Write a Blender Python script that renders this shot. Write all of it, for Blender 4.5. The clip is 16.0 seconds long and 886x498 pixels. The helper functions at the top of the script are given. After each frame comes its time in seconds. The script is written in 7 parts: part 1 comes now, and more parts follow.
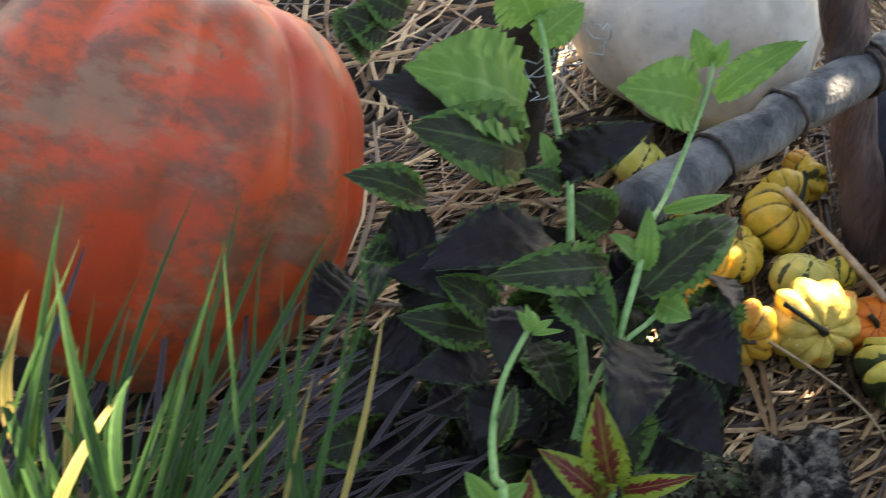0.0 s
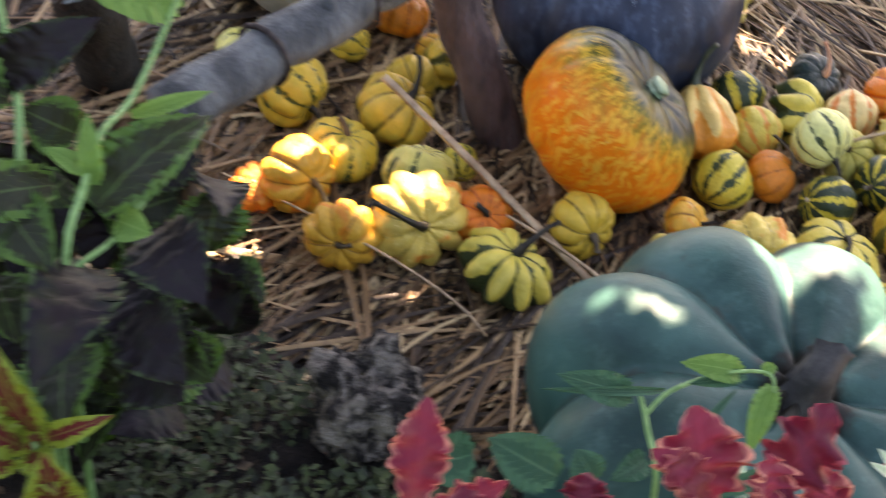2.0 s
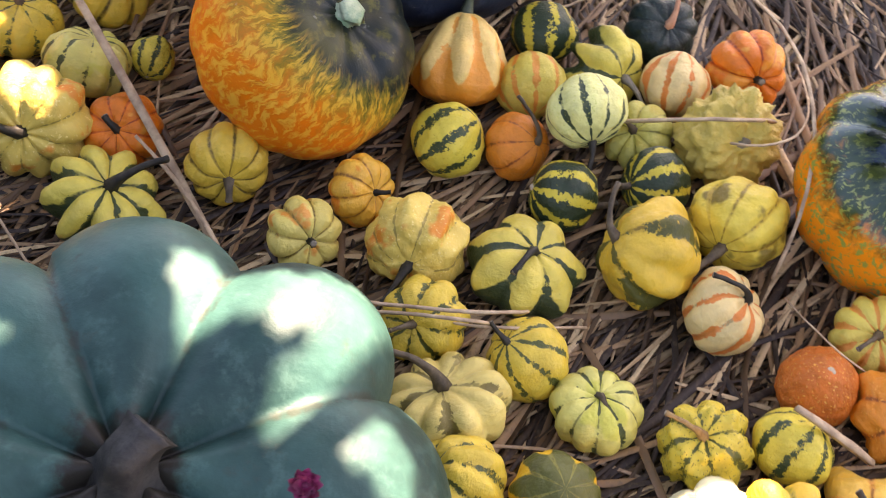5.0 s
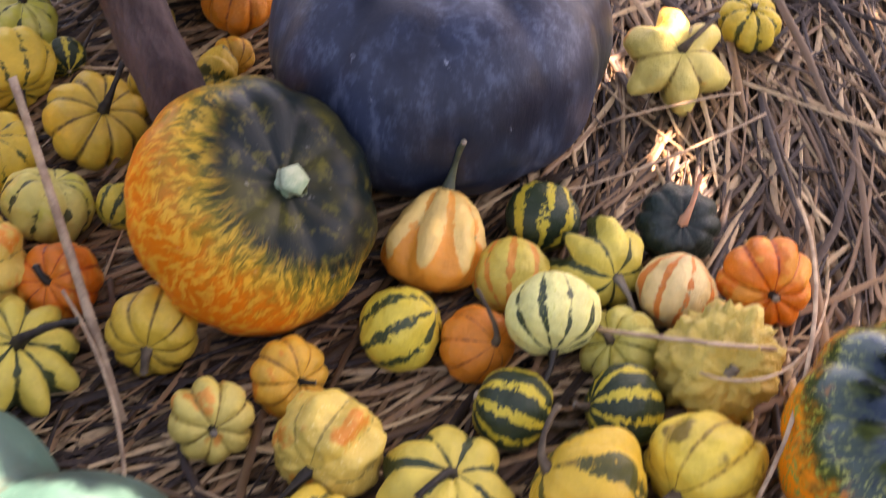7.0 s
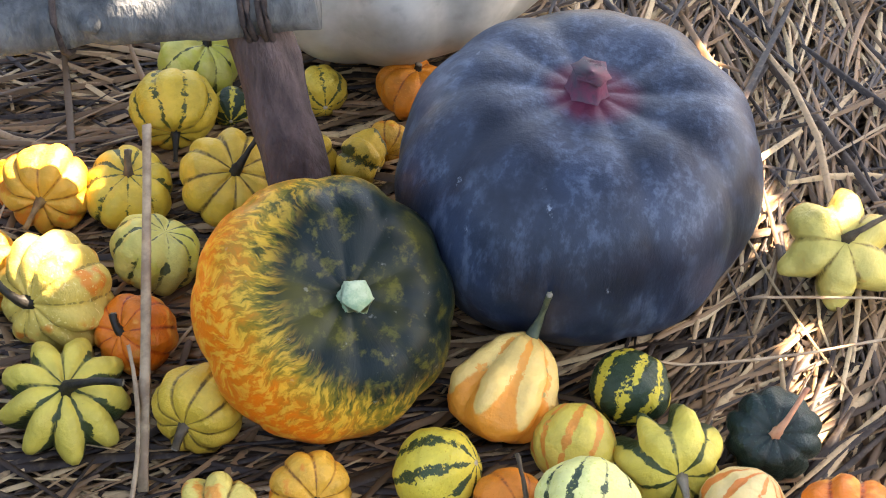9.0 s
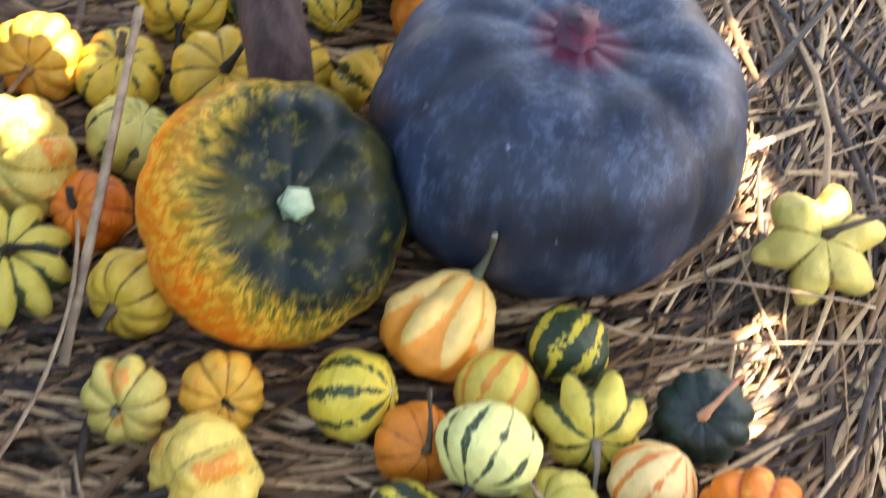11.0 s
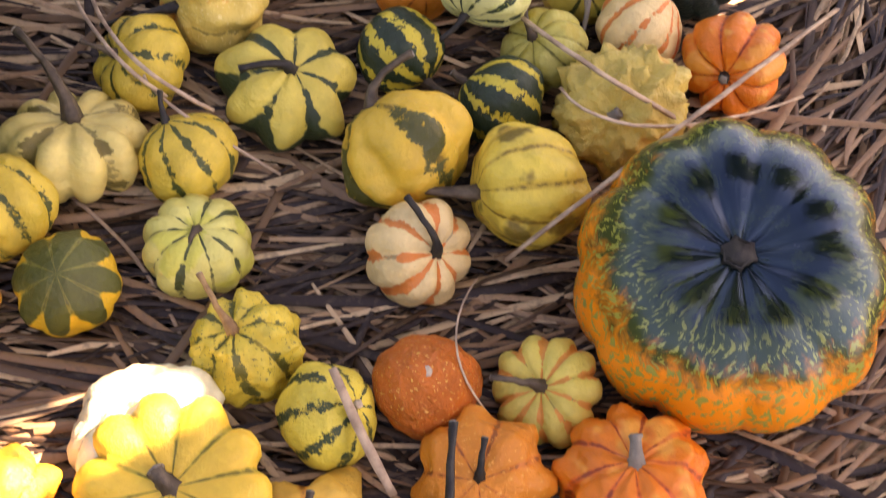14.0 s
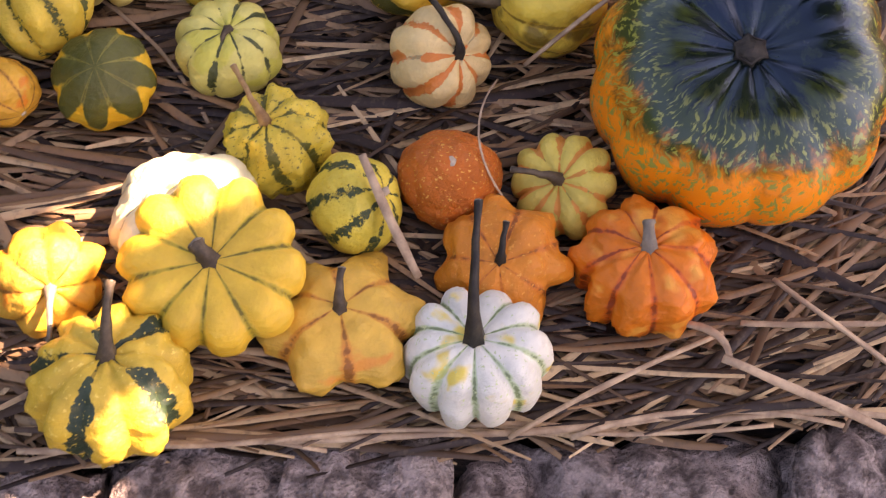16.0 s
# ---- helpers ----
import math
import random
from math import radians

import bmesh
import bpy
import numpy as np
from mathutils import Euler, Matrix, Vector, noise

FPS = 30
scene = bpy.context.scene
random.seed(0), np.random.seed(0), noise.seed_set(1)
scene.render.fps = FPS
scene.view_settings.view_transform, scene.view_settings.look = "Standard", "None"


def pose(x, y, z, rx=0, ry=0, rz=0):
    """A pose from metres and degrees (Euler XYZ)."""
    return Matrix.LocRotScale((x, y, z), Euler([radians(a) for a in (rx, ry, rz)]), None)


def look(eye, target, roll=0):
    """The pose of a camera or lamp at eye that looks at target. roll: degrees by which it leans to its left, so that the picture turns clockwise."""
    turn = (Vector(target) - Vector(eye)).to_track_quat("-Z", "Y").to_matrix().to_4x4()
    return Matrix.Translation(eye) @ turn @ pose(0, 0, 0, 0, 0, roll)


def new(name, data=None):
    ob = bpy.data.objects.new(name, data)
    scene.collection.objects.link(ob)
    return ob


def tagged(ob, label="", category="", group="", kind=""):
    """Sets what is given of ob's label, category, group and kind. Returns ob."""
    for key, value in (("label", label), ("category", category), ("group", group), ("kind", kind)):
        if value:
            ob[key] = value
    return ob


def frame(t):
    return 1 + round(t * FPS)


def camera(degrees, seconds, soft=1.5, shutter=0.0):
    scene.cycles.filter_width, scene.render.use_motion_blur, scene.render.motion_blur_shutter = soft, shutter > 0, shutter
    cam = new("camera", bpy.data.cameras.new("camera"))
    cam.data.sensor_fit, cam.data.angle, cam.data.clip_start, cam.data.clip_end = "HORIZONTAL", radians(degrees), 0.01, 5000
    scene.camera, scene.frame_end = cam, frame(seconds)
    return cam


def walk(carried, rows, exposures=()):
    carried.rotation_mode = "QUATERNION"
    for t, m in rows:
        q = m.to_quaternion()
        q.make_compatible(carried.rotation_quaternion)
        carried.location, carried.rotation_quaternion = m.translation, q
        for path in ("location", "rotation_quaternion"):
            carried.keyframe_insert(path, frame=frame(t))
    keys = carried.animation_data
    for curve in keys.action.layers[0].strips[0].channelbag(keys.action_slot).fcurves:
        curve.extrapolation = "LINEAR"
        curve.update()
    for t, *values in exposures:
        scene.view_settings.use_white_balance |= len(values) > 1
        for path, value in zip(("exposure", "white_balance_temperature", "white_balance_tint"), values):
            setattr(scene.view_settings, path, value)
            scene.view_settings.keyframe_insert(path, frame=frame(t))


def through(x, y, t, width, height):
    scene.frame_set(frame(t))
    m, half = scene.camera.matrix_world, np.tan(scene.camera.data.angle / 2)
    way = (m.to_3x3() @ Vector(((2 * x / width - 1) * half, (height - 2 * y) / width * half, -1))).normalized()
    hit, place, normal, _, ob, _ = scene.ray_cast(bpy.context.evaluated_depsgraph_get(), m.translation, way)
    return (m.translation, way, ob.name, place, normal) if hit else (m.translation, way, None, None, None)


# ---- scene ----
cam = camera(36.0, 16.0, soft=1.0, shutter=0.5)
EXPOSURES = [(0.0, 3.15, 8600, 16), (2.0, 3.4, 8700, 26), (3.5, 3.5, 8400, 26), (4.2, 3.45, 8500, 28), (7.0, 3.3, 9200, 42), (8.5, 3.58, 8100, 20), (11.0, 3.62, 8100, 20), (12.5, 3.25, 8900, 38), (14.0, 3.12, 9000, 44), (16.0, 2.9, 8800, 46)]
PATH = [
    (0, (-1.8268, -0.1664, 1.2045), (-1.2130, 0.3174, 0.5806), 7.82),
    (0.5, (-1.7788, -0.2303, 1.2034), (-1.1528, 0.2527, 0.5912), 7.90),
    (1, (-1.7218, -0.3177, 1.1999), (-1.0876, 0.1462, 0.5813), 6.73),
    (1.5, (-1.6498, -0.3591, 1.1907), (-1.0106, 0.0706, 0.5529), 6.28),
    (2, (-1.5036, -0.3876, 1.1532), (-0.8644, -0.0032, 0.4871), 7.12),
    (2.5, (-1.3532, -0.4430, 1.1434), (-0.7348, -0.1047, 0.4341), 8.55),
    (3, (-1.2475, -0.5500, 1.1694), (-0.6749, -0.1917, 0.4320), 8.83),
    (3.5, (-1.1451, -0.6443, 1.1812), (-0.6217, -0.2502, 0.4257), 6.17),
    (4, (-0.9918, -0.6687, 1.1495), (-0.4880, -0.2727, 0.3818), 7.91),
    (4.2, (-0.9211, -0.6692, 1.1376), (-0.4305, -0.2695, 0.3633), 8.71),
    (6.3, (-0.5106, -0.8232, 1.0496), (-0.2382, -0.2150, 0.3041), -3.31),
    (6.5, (-0.4780, -0.8064, 1.0415), (-0.2014, -0.1937, 0.3011), -2.57),
    (7, (-0.3798, -0.7320, 1.0332), (-0.0947, -0.1041, 0.3090), -0.85),
    (7.5, (-0.2968, -0.6899, 1.0352), (-0.0443, -0.0337, 0.3241), -0.65),
    (8, (-0.2207, -0.6890, 1.0380), (-0.0389, 0.0010, 0.3374), 0.11),
    (8.5, (-0.1610, -0.7006, 1.0552), (-0.0629, 0.0019, 0.3504), -1.30),
    (8.7, (-0.1513, -0.6903, 1.0534), (-0.0685, 0.0150, 0.3494), -1.42),
    (10.8, (-0.0260, -0.6560, 1.0077), (-0.0004, 0.0444, 0.2944), 4.93),
    (11, (-0.0097, -0.6884, 1.0056), (-0.0014, 0.0040, 0.2841), 4.94),
    (11.5, (0.0035, -0.7480, 0.9877), (-0.0231, -0.0828, 0.2414), 5.05),
    (12, (0.0122, -0.7625, 0.9772), (-0.0236, -0.1206, 0.2113), 5.30),
    (12.5, (0.0079, -0.8016, 0.9634), (-0.0100, -0.1768, 0.1828), 6.57),
    (13, (0.0076, -0.8313, 0.9573), (0.0076, -0.2338, 0.1555), 7.17),
    (13.5, (0.0088, -0.8457, 0.9543), (0.0218, -0.2756, 0.1328), 7.55),
    (14, (0.0090, -0.8572, 0.9427), (0.0366, -0.3163, 0.1021), 9.19),
    (14.5, (0.0164, -0.8702, 0.9400), (0.0530, -0.3592, 0.0812), 10.29),
    (15, (0.0043, -0.8997, 0.9381), (0.0494, -0.4043, 0.0707), 11.15),
    (15.5, (0.0007, -0.9315, 0.9369), (0.0480, -0.4456, 0.0641), 11.37),
    (16, (-0.0102, -0.9555, 0.9389), (0.0358, -0.4737, 0.0638), 11.89),
]
walk(cam, [(t, look(eye, target, roll)) for t, eye, target, roll in PATH], EXPOSURES)

# ---- world, sun ----
SUN_FROM = Vector((0.80, 0.22, 1.05)).normalized()
world = bpy.data.worlds.new("sky")
scene.world = world
world.use_nodes = True
wn = world.node_tree
sky = wn.nodes.new("ShaderNodeTexSky")
sky.sky_type = "NISHITA"
sky.sun_disc = False
sky.sun_elevation = math.asin(SUN_FROM.z)
sky.sun_rotation = math.atan2(SUN_FROM.x, SUN_FROM.y)
wn.nodes["Background"].inputs["Strength"].default_value = 0.075
wn.links.new(sky.outputs[0], wn.nodes["Background"].inputs["Color"])
sun = new("sun", bpy.data.lights.new("sun", "SUN"))
sun.data.energy = 5.0
sun.data.angle = radians(0.3)
sun.data.color = (1.0, 0.93, 0.82)
sun.matrix_world = look(SUN_FROM * 10, (0, 0, 0))

# ---- material tools ----
def srgb(r, g, b):
    return tuple((c / 12.92 if c <= 0.04045 else ((c + 0.055) / 1.055) ** 2.4) for c in (r / 255, g / 255, b / 255)) + (1.0,)


class Nodes:
    """A small writer of node materials."""

    def __init__(self, name):
        self.mat = bpy.data.materials.new(name)
        self.mat.use_nodes = True
        self.tree = self.mat.node_tree
        self.out = self.tree.nodes["Principled BSDF"]

    def node(self, kind, **inputs):
        n = self.tree.nodes.new("ShaderNode" + kind)
        for key, value in inputs.items():
            self.put(n.inputs[key.replace("_", " ")], value)
        return n

    def put(self, socket, value):
        if isinstance(value, bpy.types.NodeSocket):
            self.tree.links.new(value, socket)
        else:
            socket.default_value = value

    def math(self, op, a, b=0.0, c=0.0):
        n = self.tree.nodes.new("ShaderNodeMath")
        n.operation = op
        for s, v in zip(n.inputs, (a, b, c)):
            self.put(s, v)
        return n.outputs[0]

    def smooth(self, v, lo, hi):
        n = self.tree.nodes.new("ShaderNodeMapRange")
        n.interpolation_type = "SMOOTHSTEP"
        for s, x in zip(n.inputs[:5], (v, lo, hi, 0.0, 1.0)):
            self.put(s, x)
        return n.outputs[0]

    def mix(self, f, a, b, blend="MIX"):
        n = self.tree.nodes.new("ShaderNodeMix")
        n.data_type, n.blend_type = "RGBA", blend
        self.put(n.inputs[0], f), self.put(n.inputs[6], a), self.put(n.inputs[7], b)
        return n.outputs[2]

    def noise(self, vec, scale, detail=4.0, rough=0.55):
        n = self.node("TexNoise", Scale=scale, Detail=detail, Roughness=rough)
        self.put(n.inputs["Vector"], vec)
        return n.outputs["Fac"]

    def coords(self, which="Object"):
        return self.node("TexCoord").outputs[which]

    def random(self):
        return self.node("ObjectInfo").outputs["Random"]

    def shift(self, vec, amount):
        n = self.tree.nodes.new("ShaderNodeVectorMath")
        n.operation = "ADD"
        self.put(n.inputs[0], vec), self.put(n.inputs[1], amount)
        return n.outputs[0]

    def scaled(self, vec, s):
        n = self.tree.nodes.new("ShaderNodeVectorMath")
        n.operation = "MULTIPLY"
        self.put(n.inputs[0], vec), self.put(n.inputs[1], s)
        return n.outputs[0]

    def finish(self, color, rough=0.5, height=None, bump=0.2, distance=0.003, metal=0.0, spec=0.38, sky_tint=None):
        self.put(self.out.inputs["Base Color"], color)
        self.put(self.out.inputs["Roughness"], rough)
        self.put(self.out.inputs["Specular IOR Level"], spec)
        self.out.inputs["Metallic"].default_value = metal
        if sky_tint:
            self.out.inputs["Specular Tint"].default_value = sky_tint
        if height is not None:
            b = self.node("Bump", Strength=bump, Distance=distance, Height=height)
            self.put(self.out.inputs["Normal"], b.outputs[0])
        return self.mat


def rind(name, base, second=None, n=9, width=0.3, jag=0.5, low=None, low_at=0.35, patch=None, patch_at=0.62, speck=None, rough=0.38, groove=None, bump=0.28):
    """The rind of a gourd: a base colour, stripes from stem to blossom end, a darker lower end, patches and specks."""
    w = Nodes(name)
    gen = w.shift(w.coords("Generated"), (-0.5, -0.5, -0.5))
    sep = w.node("SeparateXYZ", Vector=gen)
    x, y, z = sep.outputs
    seed = w.random()
    own = w.shift(gen, w.node("CombineXYZ", X=w.math("MULTIPLY", seed, 37.0), Y=w.math("MULTIPLY", seed, 11.0)).outputs[0])
    ang = w.math("ARCTAN2", y, x)
    coarse, fine = w.noise(own, 3.0), w.noise(own, 16.0, 5.0)
    col = w.mix(w.smooth(coarse, 0.35, 0.7), srgb(*base), tuple(c * 0.78 for c in srgb(*base)[:3]) + (1,))
    col = w.mix(w.math("MULTIPLY", w.smooth(fine, 0.5, 0.75), 0.25), col, tuple(min(c * 1.25, 0.9) for c in srgb(*base)[:3]) + (1,))
    if patch:
        big = w.noise(own, 2.2, 3.0)
        col = w.mix(w.smooth(big, patch_at - 0.02, patch_at + 0.06), col, srgb(*patch))
    wave = w.math("COSINE", w.math("MULTIPLY", ang, float(n)))
    frayed = w.math("ADD", wave, w.math("MULTIPLY", w.math("SUBTRACT", fine, 0.5), 0.35))
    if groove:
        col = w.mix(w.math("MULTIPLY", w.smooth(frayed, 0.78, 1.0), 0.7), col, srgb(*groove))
    # Thin shade painted into the rind colour along the bottom of each groove.
    groove_shade = w.smooth(w.math("ADD", frayed, w.math("MULTIPLY", w.math("SUBTRACT", coarse, 0.5), 0.3)), 0.955, 1.02)
    col = w.mix(w.math("MULTIPLY", groove_shade, 0.75 if bump < 0.5 else 0.0), col, tuple(c * 0.3 for c in srgb(*(groove or base))[:3]) + (1,))
    if second:
        wob = w.math("MULTIPLY", w.math("SUBTRACT", w.noise(own, 11.0, 6.0, 0.7), 0.5), 5.5 * jag)
        wob = w.math("ADD", wob, w.math("MULTIPLY", w.math("SUBTRACT", w.noise(own, 3.6, 2.0), 0.5), 2.2))
        f = w.smooth(w.math("ADD", wave, wob), 1.0 - 2 * width, 1.12 - 2 * width)
        col = w.mix(f, col, srgb(*second))
    if low:
        edge = w.math("ADD", w.math("ADD", w.math("MULTIPLY", z, -1.0), w.math("MULTIPLY", wave, 0.16)), w.math("MULTIPLY", w.math("SUBTRACT", w.noise(own, 7.0), 0.5), 0.25))
        col = w.mix(w.smooth(edge, low_at - 0.25, low_at - 0.19), col, srgb(*low))
    if speck:
        col = w.mix(w.smooth(w.noise(own, 30.0, 2.0), 0.62, 0.68), col, srgb(*speck))
    scab = w.noise(own, 24.0, 6.0, 0.7)
    col = w.mix(w.math("MULTIPLY", w.smooth(scab, 0.66, 0.74), 0.4), col, srgb(120, 92, 50))
    worn = w.noise(own, 5.0, 7.0, 0.7)
    col = w.mix(w.math("MULTIPLY", w.smooth(worn, 0.5, 0.68), 0.15), col, tuple(c * 0.55 for c in srgb(*base)[:3]) + (1,))
    height = w.math("ADD", w.math("MULTIPLY", coarse, 0.7), w.math("ADD", w.math("MULTIPLY", fine, 0.5), w.math("MULTIPLY", worn, 0.9)))
    return w.finish(col, w.math("ADD", w.math("MULTIPLY", worn, 0.4), rough - 0.16), height, bump * 2.1, 0.005)


def pumpkin_two(name, top, mid, bottom, vein, edge, rough, flip=0.0, band=0.03, flames=True, mottle=0.75, glossy=False):
    """A pumpkin that is green round the stem and orange towards the blossom end, mottled along its ribs."""
    w = Nodes(name)
    gen = w.shift(w.coords("Generated"), (-0.5, -0.5, -0.5))
    x, y, z = w.node("SeparateXYZ", Vector=gen).outputs
    rad = w.math("SQRT", w.math("ADD", w.math("MULTIPLY", x, x), w.math("MULTIPLY", y, y)))
    ang = w.math("ADD", w.math("ARCTAN2", y, x), w.math("MULTIPLY", w.math("SUBTRACT", w.noise(gen, 5.0, 3.0), 0.5), 0.35))
    along = w.math("MULTIPLY", w.math("SUBTRACT", z, rad), 5.0 if glossy else 3.6)
    flow = w.node("CombineXYZ", X=w.math("MULTIPLY", w.math("COSINE", ang), 6.5), Y=w.math("MULTIPLY", w.math("SINE", ang), 6.5), Z=along).outputs[0]
    mott = w.noise(flow, 1.9, 6.0, 0.62)
    wide = w.noise(gen, 2.4, 3.0)
    lean = w.math("ADD", w.math("ADD", w.math("MULTIPLY", z, 0.6), w.math("MULTIPLY", rad, -0.9)), w.math("ADD", w.math("MULTIPLY", x, flip), 0.45))
    height = w.math("ADD", w.math("ADD", lean, w.math("MULTIPLY", w.math("SUBTRACT", mott, 0.5), mottle)), w.math("MULTIPLY", w.math("SUBTRACT", wide, 0.5), 0.35))
    soft = 0.14 if flames else 0.03
    col = w.mix(w.smooth(height, edge - 0.13 - soft, edge + 0.02 + soft), srgb(*bottom), srgb(*mid))
    cap = w.mix(w.math("MULTIPLY", w.smooth(wide, 0.42, 0.62), 0.22), srgb(*top), srgb(*mid))
    cap = w.mix(w.math("MULTIPLY", w.smooth(w.noise(gen, 14.0, 6.0, 0.65), 0.52, 0.66), 0.3), cap, srgb(*mid))
    col = w.mix(w.smooth(height, edge + band, edge + band + 0.17 + soft * 0.4), col, cap)
    lines = w.noise(flow, 3.4 if glossy else 2.9, 4.0, 0.6)
    tone = w.smooth(lines, 0.53, 0.60) if glossy else w.math("MULTIPLY", w.smooth(lines, 0.44, 0.62), 0.65)
    col = w.mix(w.math("MULTIPLY", tone, w.smooth(lean, edge + (0.27 if glossy else 0.28), edge + 0.05)), col, srgb(*vein))
    dust = w.noise(gen, 26.0, 6.0)
    col = w.mix(w.math("MULTIPLY", w.smooth(dust, 0.66, 0.74), 0.04 if glossy else 0.18), col, srgb(190, 190, 175))
    # The glossy rind's reflections are tinted blue to stand in for sky colour.
    if glossy:
        return w.finish(col, w.math("ADD", w.math("MULTIPLY", dust, 0.1), rough - 0.03), w.math("ADD", mott, w.math("MULTIPLY", dust, 0.12)), 0.15, 0.006, spec=0.6, sky_tint=(0.45, 0.7, 1.0, 1.0))
    return w.finish(col, w.math("ADD", w.math("MULTIPLY", dust, 0.2), rough - 0.1), w.math("ADD", lines, dust), 0.12, 0.004, spec=0.14)


# ---- mesh tools ----
def part(name, bm, material, parent, label=""):
    """Links a bmesh as one mesh object under a thing or a part."""
    me = bpy.data.meshes.new(name)
    bm.to_mesh(me)
    bm.free()
    return part_mesh(name, me, material, parent, label)


def part_mesh(name, me, material, parent, label=""):
    if material and not me.materials:
        me.materials.append(material)
    me.polygons.foreach_set("use_smooth", [True] * len(me.polygons))
    ob = new(name, me)
    ob.parent = parent
    return tagged(ob, label)


def frame_of(axis, spin=0.0):
    """A turn that takes z to the axis, spun about it."""
    return axis.to_track_quat("Z", "Y").to_matrix().to_4x4() @ Matrix.Rotation(spin, 4, "Z")


def tube(points, radii, sides=8, ridge=0.0, close=True):
    """A bmesh tube along points, with a radius at each."""
    bm = bmesh.new()
    rings = []
    for i, p in enumerate(points):
        d = (points[min(i + 1, len(points) - 1)] - points[max(i - 1, 0)]).normalized()
        q = d.to_track_quat("Z", "Y")
        ring = []
        for k in range(sides):
            a = 2 * math.pi * k / sides
            r = radii[i] * (1 + (ridge if k % 2 else -ridge))
            ring.append(bm.verts.new(p + q @ Vector((math.cos(a) * r, math.sin(a) * r, 0))))
        rings.append(ring)
    for a, b in zip(rings, rings[1:]):
        for k in range(sides):
            bm.faces.new((a[k], a[(k + 1) % sides], b[(k + 1) % sides], b[k]))
    if close:
        bm.faces.new(rings[0][::-1])
        bm.faces.new(rings[-1])
    return bm


def stem_tube(points, radii):
    """A ridged, knobbly stem."""
    bm = tube(points, radii, 12, 0.12)
    top = radii[0]
    for v in bm.verts:
        q = v.co / top
        v.co += Vector((noise.noise(q * 0.8), noise.noise(q * 0.8 + Vector((5, 0, 0))), noise.noise(q * 0.8 + Vector((0, 5, 0))))) * top * 0.16
    return bm


def bezier(a, b, c, d, n):
    return [a * (1 - t) ** 3 + b * 3 * t * (1 - t) ** 2 + c * 3 * t * t * (1 - t) + d * t ** 3 for t in (i / n for i in range(n + 1))]


